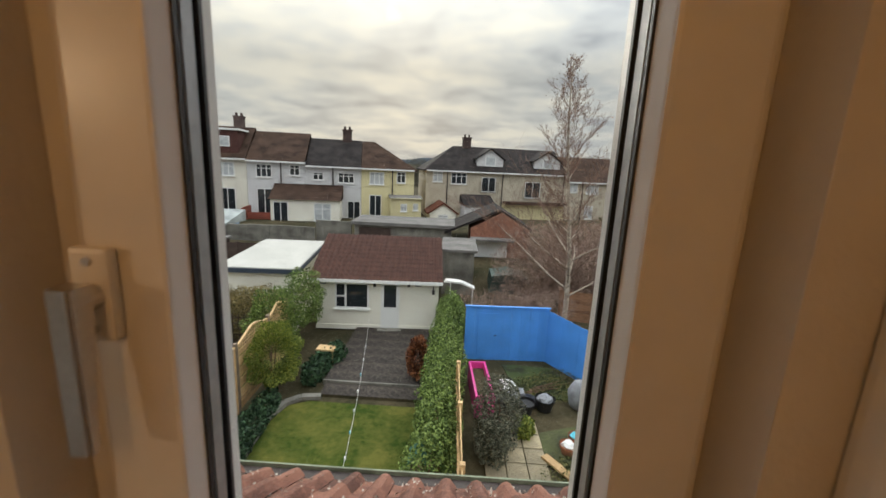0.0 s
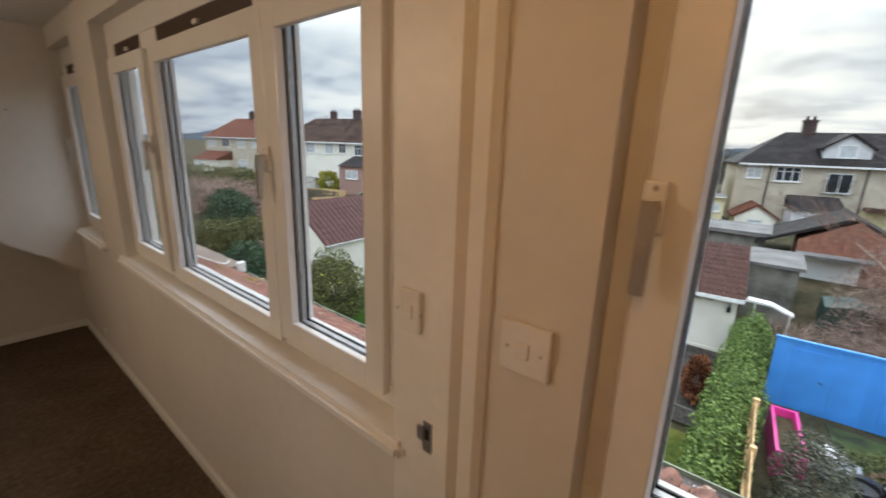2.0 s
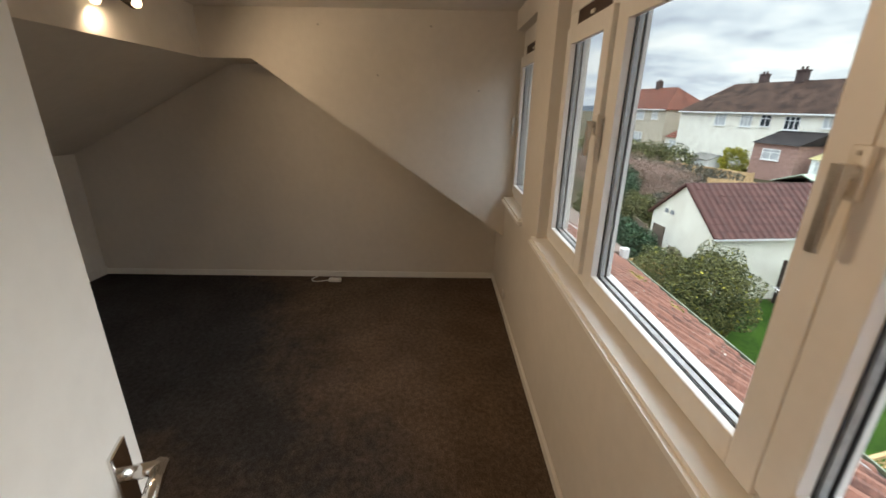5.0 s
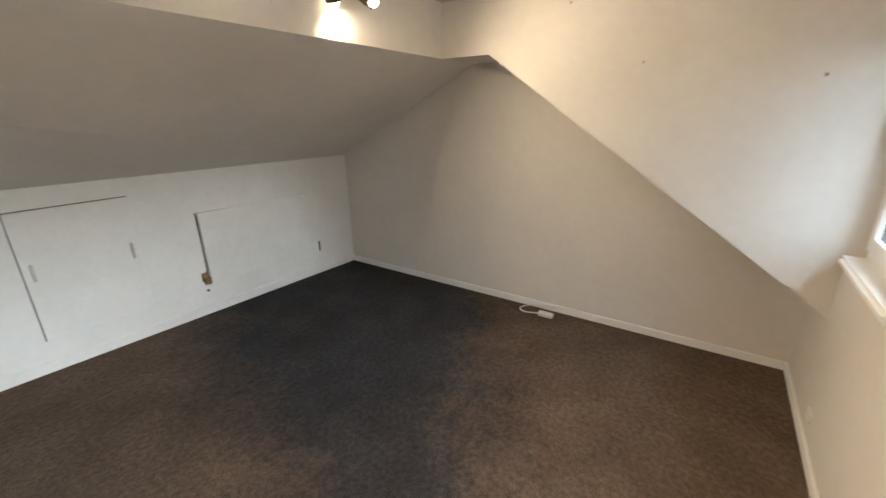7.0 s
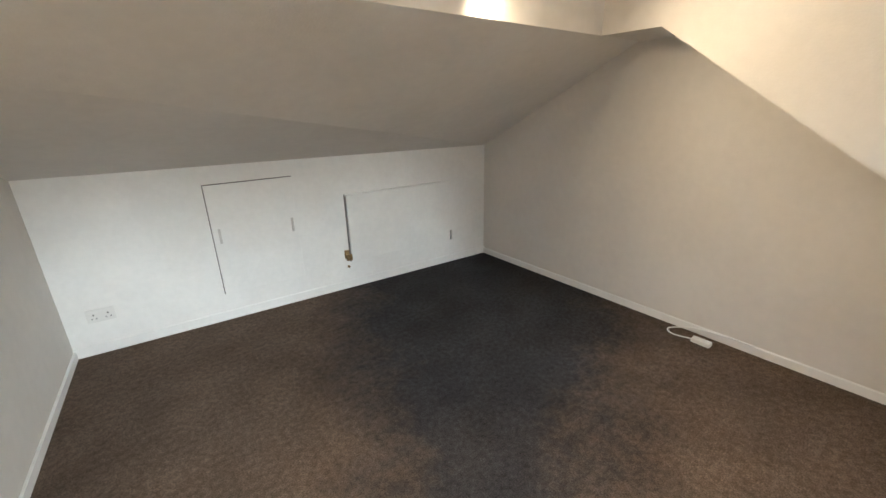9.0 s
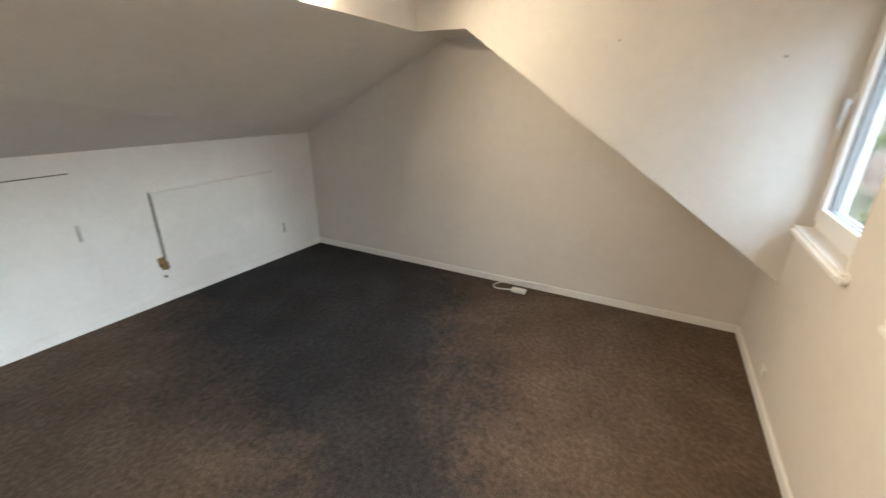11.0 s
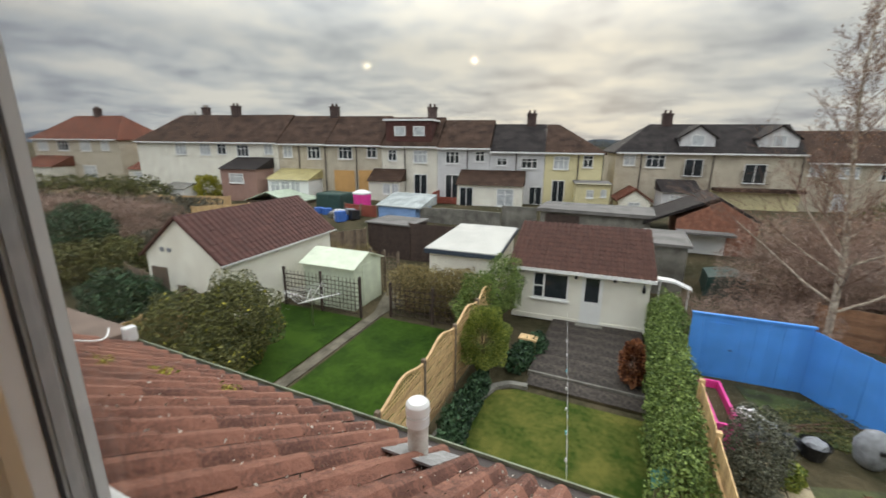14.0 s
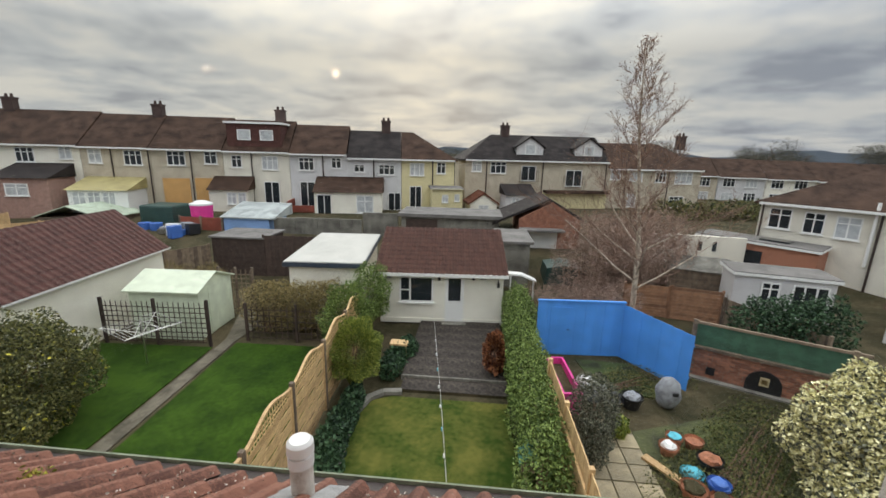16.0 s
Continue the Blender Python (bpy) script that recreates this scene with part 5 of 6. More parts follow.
part("wall", boxes((0, 1.55, 0, 3.2, 0, 2.2)), CONC, fl); part("roof", boxes((-0.1, 1.7, -0.1, 3.3, 2.2, 2.32)), FELT, fl)
tp = holder("covered_bench", (6.1, 19.6, GROUND), "dark green tarpaulin over garden things", "tarpaulin")
bm = bmesh.new(); prism(bm, [(0, 0), (2.0, 0), (1.9, 0.9), (1.0, 1.12), (0.1, 0.95)], "y", 0, 1.6); part("cover", bm, TANKGREEN, tp)
bm = bmesh.new(); prism(bm, [(0, 0.05), (0.06, 0.13), (0.7, 0.10), (1.3, -0.14), (1.3, -0.20), (0.7, 0.03)], "y", 0, 0.4)
o = thing("white_canopy", bm, FRAMEW, "curved white plastic canopy beside the garage", "canopy"); o.location = (3.9, 16.2, -3.4)
part("canopy_post", boxes((0.25, 0.30, 0.18, 0.23, -1.46, 0.07)), FRAMEW, o); part("canopy_post", boxes((1.2, 1.25, 0.18, 0.23, -1.46, -0.13)), FRAMEW, o)
dh = holder("old_shed", (11.9, 19.5, GROUND), "old grey wooden shed with a faded pitched roof", "shed", turn=-20)
part("wall", gable_walls_bm(0, 2.4, 0, 1.9, 0, 1.35, 1.75), OLDWOOD, dh); part("roof", gable_roof_bm(-0.1, 2.5, -0.1, 2.0, 1.32, 1.8, 0.05), CONC, dh)
ww = holder("garden_wall", (12.5, 23.0, GROUND), "pale rendered garden wall with small openings", "wall", turn=-8)
part("wall", boxes((0, 4.5, 0, 0.2, 0, 2.3)), RENDERCREAM, ww)
for i in range(4):
    part("opening", boxes((0.8 + i * 0.7, 1.0 + i * 0.7, -0.02, 0, 1.5, 2.0)), DARKGLASS, ww)


# ---- houses ----
CHIMBRICK = mat("sooty_brick", (0.075, 0.048, 0.042), 0.9, 0.25, 3.0)

def house(label, P, turn, u0, u1, z0, ze, zr, depth, wall_m, roof_m, wins=(), doors=(), hip0=0.0, hip1=0.0, chim=(), boards=(), pipes=()):
    h = holder("house", (P[0], P[1], 0.0), label, "house", "terraced houses", turn=turn)
    part("wall", boxes((u0, u1, 0.0, depth, z0, ze)), wall_m, h)
    r = part("roof", gable_roof_bm(u0 - (0.25 if hip0 else 0), u1 + (0.25 if hip1 else 0), -0.3, depth + 0.3, ze, zr, 0.12, hip0, hip1), roof_m, h)
    part("gutter", boxes((u0, u1, -0.38, -0.29, ze - 0.12, ze)), FRAMEW, h)
    for c in chim:
        k = part("chimney", boxes((c - 0.38, c + 0.38, depth / 2 - 0.3, depth / 2 + 0.3, zr - 0.5, zr + 0.75), (c - 0.43, c + 0.43, depth / 2 - 0.35, depth / 2 + 0.35, zr + 0.75, zr + 0.88)), CHIMBRICK, h, "sooty brick chimney stack")
        for i in (-0.2, 0.2):
            bm = bmesh.new(); tube(bm, (c + i, depth / 2, zr + 0.88), (c + i, depth / 2, zr + 1.15), 0.11, 0.09, seg=10)
            part("chimney_pot", bm, CHIMBRICK, k)
    for a, b, c, d in wins:
        add_window(h, a, b, c, d, bars=3 if b - a > 1.05 else 2, glass_m=CURTAIN if rng.random() < 0.55 else DARKGLASS)
    for a, b, c, d in doors:
        add_window(h, a, b, c, d, bars=2, fanlight=False, name="door")
    for a, b, c, d in boards:
        part("boarding", boxes((a, b, -0.06, -0.004, c, d)), PLY, h, "orange boarded opening")
    for p in pipes:
        bm = bmesh.new(); tube(bm, (p, -0.09, z0), (p, -0.09, ze - 0.1), 0.05, seg=8)
        part("downpipe", bm, GUTTER, h)
    return h


def extension(label, P, turn, u0, u1, z0, ze, zt, out, wall_m, roof_m, wins=(), doors=()):
    """A lean-to built on to the back of a house."""
    h = holder("house_extension", (P[0], P[1], 0.0), label, "extension", "house extensions", turn=turn)
    part("wall", boxes((u0, u1, -out, -0.01, z0, ze)), wall_m, h)
    bm = bmesh.new(); prism(bm, [(-out - 0.2, ze - 0.02), (-0.02, zt), (-0.02, ze - 0.02)], "x", u0 - 0.12, u1 + 0.12)
    part("roof", bm, roof_m, h)
    for a, b, c, d in wins:
        add_window(h, a, b, c, d, y=-out, bars=2, glass_m=CURTAIN)
    for a, b, c, d in doors:
        add_window(h, a, b, c, d, y=-out, bars=2, fanlight=False, name="door")
    return h


PL, AL, B = (-8.0, 33.0), 11.3, -4.2
house("white rendered terraced house with a brown tiled roof", PL, AL, -36.2, -19.98, B, 1.35, 4.05, 6.4, RENDERWHITE, ROOFFAR, [(-24.4, -23.1, 0.05, 1.13), (-21.4, -20.5, 0.3, 1.26), (-28.6, -27.4, 0.1, 1.2), (-26.6, -25.6, 0.2, 1.2), (-31.5, -30.2, 0.1, 1.2)], [(-25.4, -24.6, -3.0, -1.3)], chim=(-26.6,), hip0=3.4)
house("beige pebbledashed terraced house with a soil pipe", PL, AL, -19.95, -15.0, B, 1.28, 3.92, 6.4, PEBBLE, ROOFFAR, [(-19.4, -18.45, 0.05, 1.1), (-16.9, -15.6, -0.05, 1.08)], pipes=(-17.75, -15.1))
house("beige terraced house with boarded ground-floor openings", PL, AL, -14.97, -9.66, B, 1.24, 3.88, 6.4, PEBBLE, ROOFFAR, [(-13.8, -12.45, 0.0, 1.1), (-11.05, -10.1, 0.15, 1.12)], boards=[(-14.3, -12.3, -3.3, -1.0), (-11.9, -10.1, -3.3, -0.95)], chim=(-15.6,), pipes=(-12.05,))
l4 = house("cream terraced house with a maroon tiled loft dormer", PL, AL, -9.63, -4.62, B, 1.18, 3.75, 6.4, RENDERCREAM, ROOFFAR, [(-9.05, -8.25, -0.07, 0.88), (-6.75, -5.5, -0.2, 0.86)], [(-6.7, -5.5, -3.1, -1.15)], chim=(-5.9,), pipes=(-7.5,))
dm = part("loft_dormer", boxes((-9.3, -5.2, 0.2, 3.2, 1.3, 3.3)), ROOFMAROON, l4, "maroon tile-hung loft dormer")
for a, b in ((-8.5, -7.5), (-6.8, -5.8)):
    part("dormer_window", ring_bm(a, b, 2.05, 2.85, 0.07, 0.14, 0.19), FRAMEW, dm); part("dormer_pane", boxes((a + 0.07, b - 0.07, 0.16, 0.18, 2.12, 2.78)), CURTAIN, dm)
part("dormer_fascia", boxes((-9.45, -5.05, 0.05, 3.2, 3.3, 3.45)), FRAMEW, dm)
house("pale grey rendered terraced house with french doors", PL, AL, -4.59, -0.12, B, 1.10, 3.50, 6.4, RENDERGREY, ROOFFAR, [(-3.9, -2.7, -0.2, 0.82), (-1.35, -0.55, 0.0, 0.86)], [(-3.9, -2.7, -3.1, -1.1)], pipes=(-2.0,))
house("pale grey terraced house with a dark slate roof", PL, AL, -0.09, 4.30, B, 0.86, 3.15, 6.4, RENDERGREY, ROOFFAR2, [(0.45, 1.3, -0.27, 0.36), (2.45, 3.75, -0.45, 0.38)], [(3.2, 4.25, -3.4, -1.9)], pipes=(2.05,), chim=(3.0,))
house("yellow rendered end-of-terrace house with a hipped roof", PL, AL, 4.33, 8.72, B, 0.85, 3.12, 6.4, RENDERYELLOW, ROOFFAR, [(5.0, 6.2, -0.46, 0.56), (7.25, 8.0, -0.27, 0.66)], [(5.0, 6.0, -3.3, -1.33)], hip1=3.6, pipes=(6.9,))
extension("pink brick lean-to with a dark tiled roof", PL, AL, -24.3, -20.6, B, -0.95, 0.0, 2.6, PINKBRICK, ROOFFAR2, [(-23.4, -21.9, -2.2, -1.35)])
extension("white conservatory with a yellowed roof", PL, AL, -19.6, -15.6, B, -1.75, -0.95, 2.4, FRAMEW, mat("yellowed_polycarbonate", (0.42, 0.36, 0.16), 0.5, 0.15, 1.5), [(-19.3, -18.4, -2.9, -1.9), (-18.3, -17.4, -2.9, -1.9), (-17.3, -16.4, -2.9, -1.9)])
extension("small glazed porch with a tiled roof", PL, AL, -10.3, -7.5, B, -1.7, -0.75, 1.6, RENDERCREAM, ROOFFAR, [(-9.0, -8.3, -2.8, -1.9), (-8.2, -7.6, -2.8, -1.9)])
extension("white lean-to with a brown tiled roof", PL, AL, -2.4, 2.75, B, -1.7, -0.65, 2.2, RENDERWHITE, ROOFFAR, [(0.8, 2.1, -3.3, -1.95)], [(-2.2, -1.1, -3.6, -1.9)])
extension("pale yellow flat-topped extension with small windows", PL, AL, 6.7, 9.15, B, -1.35, -1.25, 2.2, RENDERYELLOW, FELT, [(7.5, 8.0, -2.4, -1.8), (8.5, 8.9, -2.3, -1.75)])
rl = holder("red_decking", (-11.9, 30.3, -3.9), "rust red timber steps and fence behind the terrace", "steps", turn=AL)
part("deck", boxes((0.2, 2.4, 0, 1.2, 0, 0.6)), REDPANEL, rl); part("side_board", boxes((0.0, 0.15, -0.8, 1.2, 0, 1.5)), REDPANEL, rl); part("deck_rail", boxes((0.2, 2.4, -0.05, 0.0, 0.6, 1.1)), REDPANEL, rl)

PR, AR = (5.0, 38.0), 11.3
rh = house("beige semi-detached house with juliet balconies and hipped roof", PR, AR, -3.7, 9.8, -4.6, 0.92, 3.25, 6.6, PEBBLE, ROOFFAR2, [(-3.1, -2.2, -0.14, 0.8), (-1.4, 0.05, -0.27, 0.75)], [(1.5, 2.85, -0.9, 0.45), (5.75, 7.3, -1.35, 0.15), (4.8, 6.0, -3.9, -2.5), (7.7, 8.95, -3.9, -2.45)], hip0=3.2, chim=(0.6,), pipes=(-1.75, 3.5, 9.6))
for a, b, c, d in ((1.3, 3.05, -0.95, 0.0), (5.5, 7.55, -1.4, -0.4)):
    bm = boxes((a, b, -0.22, -0.19, d - 0.03, d), (a, b, -0.22, -0.19, c, c + 0.03))
    for i in range(11):
        x = a + (b - a) * i / 10
        box(bm, x - 0.012, x + 0.012, -0.215, -0.195, c, d)
    part("balcony_rail", bm, BLACKPLASTIC, rh, "black juliet balcony rail")
part("canopy_roof", boxes((3.7, 9.75, -1.0, 0.0, -1.95, -1.7)), ROOFFAR, rh, "tiled canopy over the ground floor")
part("rear_wing", boxes((3.6, 9.7, -0.4, -0.003, -4.6, -1.95)), RENDERYELLOW, rh, "yellow rendered ground floor wing")
for a, b in ((1.1, 3.6), (6.7, 9.3)):
    bm = bmesh.new(); prism(bm, [(a, 1.1), (b, 1.1), (b, 2.1), ((a + b) / 2, 2.95), (a, 2.1)], "y", 0.5, 3.2)
    dmm = part("roof_dormer", bm, RENDERGREY, rh, "small gabled roof dormer")
    part("dormer_window", ring_bm((a + b) / 2 - 0.5, (a + b) / 2 + 0.5, 1.45, 2.35, 0.08, 0.42, 0.497), FRAMEW, dmm); part("dormer_pane", boxes(((a + b) / 2 - 0.42, (a + b) / 2 + 0.42, 0.46, 0.48, 1.53, 2.27)), CURTAIN, dmm)
    bm = bmesh.new(); prism(bm, [(a - 0.2, 2.0), ((a + b) / 2, 2.98), (b + 0.2, 2.0), (b + 0.2, 2.12), ((a + b) / 2, 3.12), (a - 0.2, 2.12)], "y", 0.3, 3.3); part("dormer_roof", bm, ROOFFAR2, dmm)
house("beige pebbledashed house with a reddish roof", PR, AR, 9.83, 19.3, -5.0, 0.35, 2.75, 6.6, PEBBLE, ROOFFAR, [(10.1, 11.1, -0.66, 0.28), (12.0, 13.3, -0.76, 0.1), (14.6, 15.7, -0.85, 0.12), (16.6, 18.4, -0.95, 0.15), (12.0, 12.9, -3.2, -1.95), (16.3, 17.8, -3.2, -2.15)], chim=(19.0,), hip1=3.0, pipes=(11.6, 15.9))
oh = holder("garden_outhouse", (2.0, 34.5, -4.6), "small white outhouse with a red pitched roof", "outhouse", turn=AR)
bm = bmesh.new(); prism(bm, [(0, 0), (2.3, 0), (2.3, 1.95), (1.15, 2.7), (0, 1.95)], "y", 0, 2.5); part("wall", bm, RENDERWHITE, oh)
bm = bmesh.new(); prism(bm, [(-0.2, 1.8), (1.15, 2.72), (2.5, 1.8), (2.5, 1.95), (1.15, 2.88), (-0.2, 1.95)], "y", -0.15, 2.6); part("roof", bm, ROOFFARRED, oh)
add_window(oh, 0.7, 1.6, 1.0, 1.8, glass_m=CURTAIN)
extension("dark slate roofed shed beside the house", (4.6, 36.8), AR, 0.0, 2.6, -4.6, -1.9, -1.1, 2.0, RENDERGREY, ROOFFAR2, [(0.5, 1.2, -3.0, -2.1)])
for i in range(6):
    a = -4 + i * 5.1
    house("distant terraced house with a dark roof", (30.0, 52.0), -6, a, a + 5.0, -6, -0.55 - 0.08 * i, 1.6 - 0.08 * i, 6.5, (PEBBLE, RENDERGREY, RENDERWHITE)[i % 3], ROOFFAR, [(a + 0.5, a + 1.8, -1.75, -0.75), (a + 2.9, a + 4.2, -1.75, -0.75), (a + 0.5, a + 1.8, -3.5, -2.4), (a + 2.9, a + 4.2, -3.5, -2.4)])
# far-left houses with orange-red roofs
for i, (px, py, w) in enumerate(((-50.0, 30.0, 13.0), (-66.0, 26.5, 13.5))):
    house("grey terraced house with an orange-red hipped roof", (px, py), 11.3, 0, w, -4.5, 1.5, 4.4, 7.0, PEBBLE, ROOFFARRED, [(0.8, 2.4, 0.1, 1.3), (4.0, 5.8, 0.1, 1.3), (7.6, 9.2, 0.1, 1.3), (10.8, 12.0, 0.2, 1.3), (1.0, 2.6, -3.0, -1.6), (7.4, 9.4, -3.0, -1.6)], hip0=3.2, hip1=3.2, chim=(w * 0.5,))
    extension("lean-to with an orange tiled roof", (px, py), 11.3, w * 0.05, w * 0.45, -4.5, -1.7, -0.5, 2.6, RENDERCREAM, ROOFFARRED, [(1.4, 2.6, -3.0, -2.0)])
wsh = holder("white_shed", (-37.0, 24.0, -4.4), "small white shed among the far gardens", "shed")
part("wall", gable_walls_bm(0, 2.8, 0, 2.0, 0, 1.6, 2.0), FRAMEW, wsh); part("roof", gable_roof_bm(-0.1, 2.9, -0.1, 2.1, 1.58, 2.05, 0.05), CONC, wsh)

# near house on the right with its extensions
PN, AN = (18.4, 24.1), -48.0
nh = house("cream pebbledashed house with a big brown tiled roof", PN, AN, 0.0, 13.0, -6.0, -0.72, 1.45, 8.5, RENDERCREAM, ROOFFAR, [(0.45, 1.45, -2.1, -1.0), (1.95, 2.80, -2.15, -1.05), (3.2, 4.15, -2.2, -1.1), (6.2, 7.4, -2.2, -1.1)], hip0=4.5, pipes=(0.15, 4.75), chim=(8.5,))
bm = bmesh.new(); tube(bm, (4.55, -0.12, -3.4), (4.55, -0.12, -0.3), 0.07, seg=10); part("soil_pipe", bm, FRAMEW, nh, "white soil pipe")
ex = holder("flat_extension", (18.4, 24.1, GROUND), "brick extension with a grey flat roof and roof light", "extension", turn=-48)
part("wall", boxes((-2.2, 3.2, -2.0, -0.02, -0.5, 2.05)), BRICK, ex); part("fascia", boxes((-2.3, 3.3, -2.12, -0.03, 2.05, 2.17)), FRAMEW, ex, "pale roof edge"); part("roof", boxes((-2.28, 3.28, -2.1, -0.035, 2.17, 2.22)), FELT, ex); part("roof_light", boxes((0.6, 1.9, -1.5, -0.7, 2.22, 2.31)), DARKGLASS, ex); part("dark_door", boxes((-0.6, 1.0, -2.04, -2.002, 0.0, 1.7)), DARKGLASS, ex)
ex2 = holder("low_extension", (13.35, 17.0, GROUND), "grey rendered flat-roofed extension with glazed doors", "extension", turn=-14)
part("wall", boxes((0.0, 3.4, 0.0, 1.6, -0.6, 1.80)), RENDERGREY, ex2); part("fascia", boxes((-0.12, 3.52, -0.12, 1.7, 1.80, 1.92)), FRAMEW, ex2, "white fascia"); part("roof", boxes((-0.1, 3.5, -0.1, 1.68, 1.92, 1.96)), FELT, ex2)
add_window(ex2, 0.95, 1.6, 0.75, 1.6); add_window(ex2, 2.0, 3.2, 0.2, 1.6, bars=3, fanlight=False, name="door")
ex3 = holder("lean_to", (17.6, 15.0, GROUND), "tiled lean-to with roof windows against the house", "extension", turn=-48)
part("wall", boxes((0.0, 6.5, 0.0, 2.6, -0.6, 1.3)), RENDERGREY, ex3)
bm = bmesh.new(); prism(bm, [(-0.25, 1.3), (2.7, 2.35), (2.7, 1.3)], "x", -0.2, 6.7); part("roof", bm, ROOFFAR, ex3)
for a in (0.8, 3.4):
    bm = bmesh.new(); prism(bm, [(0.6, 1.64), (1.6, 1.99), (1.6, 2.05), (0.6, 1.70)], "x", a, a + 0.8); part("roof_window", bm, DARKGLASS, ex3, "roof window")
add_window(ex3, 0.6, 1.8, 0.2, 1.1); add_window(ex3, 2.4, 3.6, 0.2, 1.1)


# ---- plants ----
def leaves(centres, size, spread, seed, slim=0.55):
    """Small folded leaves at the given places: two triangles each, turned at random."""
    r = np.random.default_rng(seed)
    n = len(centres)
    d1 = r.normal(size=(n, 3)); d1 /= np.linalg.norm(d1, axis=1, keepdims=True)
    d2 = r.normal(size=(n, 3)); d2 -= (d1 * d2).sum(1, keepdims=True) * d1; d2 /= np.linalg.norm(d2, axis=1, keepdims=True)
    d3 = np.cross(d1, d2)
    s = (size * r.uniform(0.6, 1.3, n))[:, None]
    a, b = centres - d1 * s, centres + d1 * s
    c, e = centres + d2 * s * slim + d3 * s * 0.15, centres - d2 * s * slim + d3 * s * 0.15
    v = np.stack([a, c, b, e], 1).reshape(-1, 3)
    f = np.arange(n * 4).reshape(-1, 4)
    return v, f


def lumpy_points(n, boxes_or_balls, seed):
    """Points near the skin of several balls (x, y, z, rx, ry, rz), with lumps and gaps."""
    r = np.random.default_rng(seed)
    out = []
    tot = sum(b[3] * b[4] + b[4] * b[5] for b in boxes_or_balls)
    for x, y, z, rx, ry, rz in boxes_or_balls:
        k = int(n * (rx * ry + ry * rz) / tot)
        d = r.normal(size=(k, 3)); d /= np.linalg.norm(d, axis=1, keepdims=True)
        lump = 1 + 0.13 * np.sin(d[:, 0] * 7 + x * 3) * np.sin(d[:, 1] * 6 + y * 2) + 0.10 * np.sin(d[:, 2] * 9 + seed)
        rad = lump * (1 - 0.45 * r.random(k) ** 2.2)
        out.append(np.array([x, y, z]) + d * rad[:, None] * np.array([rx, ry, rz]))
    p = np.concatenate(out)
    return p[p[:, 2] > GROUND + 0.02]


def stems(base, tips, r0, material_verts=None):
    bm = bmesh.new()
    for t in tips:
        b = Vector(base) + Vector((rng.uniform(-0.1, 0.1), rng.uniform(-0.1, 0.1), 0))
        mid = b.lerp(Vector(t), 0.5) + Vector((rng.uniform(-0.1, 0.1), rng.uniform(-0.1, 0.1), 0.05))
        tube(bm, b, mid, r0, r0 * 0.7, seg=6), tube(bm, mid, t, r0 * 0.7, r0 * 0.3, seg=6)
    return bm


def bush(name, balls, n, size, material, label, category="shrub", seed=1, extra=None, slim=0.55):
    cx, cy = balls[0][0], balls[0][1]
    zb = ground_z(cy)
    h = holder(name, (cx, cy, zb), label, category)
    off = np.array([cx, cy, zb])
    v, f = leaves(lumpy_points(n, balls, seed), size, 0, seed, slim)
    o = new("foliage", pydata("foliage", v - off, f, material)); o.parent = h
    tips = [(b[0] - cx + rng.uniform(-0.3, 0.3) * b[3], b[1] - cy + rng.uniform(-0.3, 0.3) * b[4], b[2] - zb + 0.3 * b[5]) for b in balls for _ in range(3)]
    part("stems", stems((0, 0, 0), tips, 0.03), TWIG, h)
    if extra:
        m, k, s = extra
        v, f = leaves(lumpy_points(k, balls, seed + 50), s, 0, seed + 50)
        o = new("blossom", pydata("blossom", v - off, f, m)); o.parent = h
    return h


def row(x0, x1, y0, y1, z, rx, ry, rz, k):
    return [(x0 + (x1 - x0) * (i + 0.5) / k + rng.uniform(-0.08, 0.08), y0 + (y1 - y0) * (i + 0.5) / k, z + rng.uniform(-0.1, 0.1), rx * rng.uniform(0.9, 1.12), ry * rng.uniform(0.9, 1.12), rz * rng.uniform(0.92, 1.08)) for i in range(k)]


bush("ivy_hedge", row(4.05, 4.25, 5.6, 14.6, -3.95, 0.52, 0.85, 0.98, 9), 46000, 0.036, IVY, "long ivy-covered hedge between the gardens", "hedge", 11)
bush("round_bush", [(-0.42, 9.7, -3.70, 0.68, 0.75, 0.85)], 15000, 0.028, PRIVET, "clipped rounded yellow-green bush", "bush", 12)
bush("ivy_mound", [(-1.3, 11.6, -3.6, 0.75, 1.0, 1.0), (-0.9, 13.1, -3.3, 0.7, 0.9, 1.0)], 14000, 0.036, IVY, "tall green shrubs beside the garage", "shrub", 13)
bush("border_plants", row(-0.05, -0.35, 5.2, 9.2, -4.55, 0.3, 0.6, 0.35, 5), 6000, 0.06, DARKGREEN, "dark green border plants along the fence", "shrub", 14)
bush("border_plants", row(0.25, 0.65, 10.2, 12.0, -4.55, 0.3, 0.5, 0.4, 3), 2500, 0.07, DARKGREEN, "dark green plants beside the patio", "shrub", 15)
bush("brown_hedge", row(-5.0, -1.9, 12.9, 13.0, -3.85, 0.75, 0.65, 0.98, 5), 26000, 0.032, BROWNLEAF, "brown autumn hedge behind a trellis", "hedge", 16)
bush("large_shrub", [(-7.1, 7.3, -3.45, 1.25, 1.15, 1.30), (-8.1, 6.3, -3.7, 1.25, 1.1, 1.15), (-6.6, 6.0, -4.0, 0.95, 0.9, 0.9), (-7.9, 7.9, -3.7, 1.1, 0.8, 1.05)], 48000, 0.036, OLIVE, "large loose olive-green garden shrub", "shrub", 17, (LIMELEAF, 1200, 0.05))
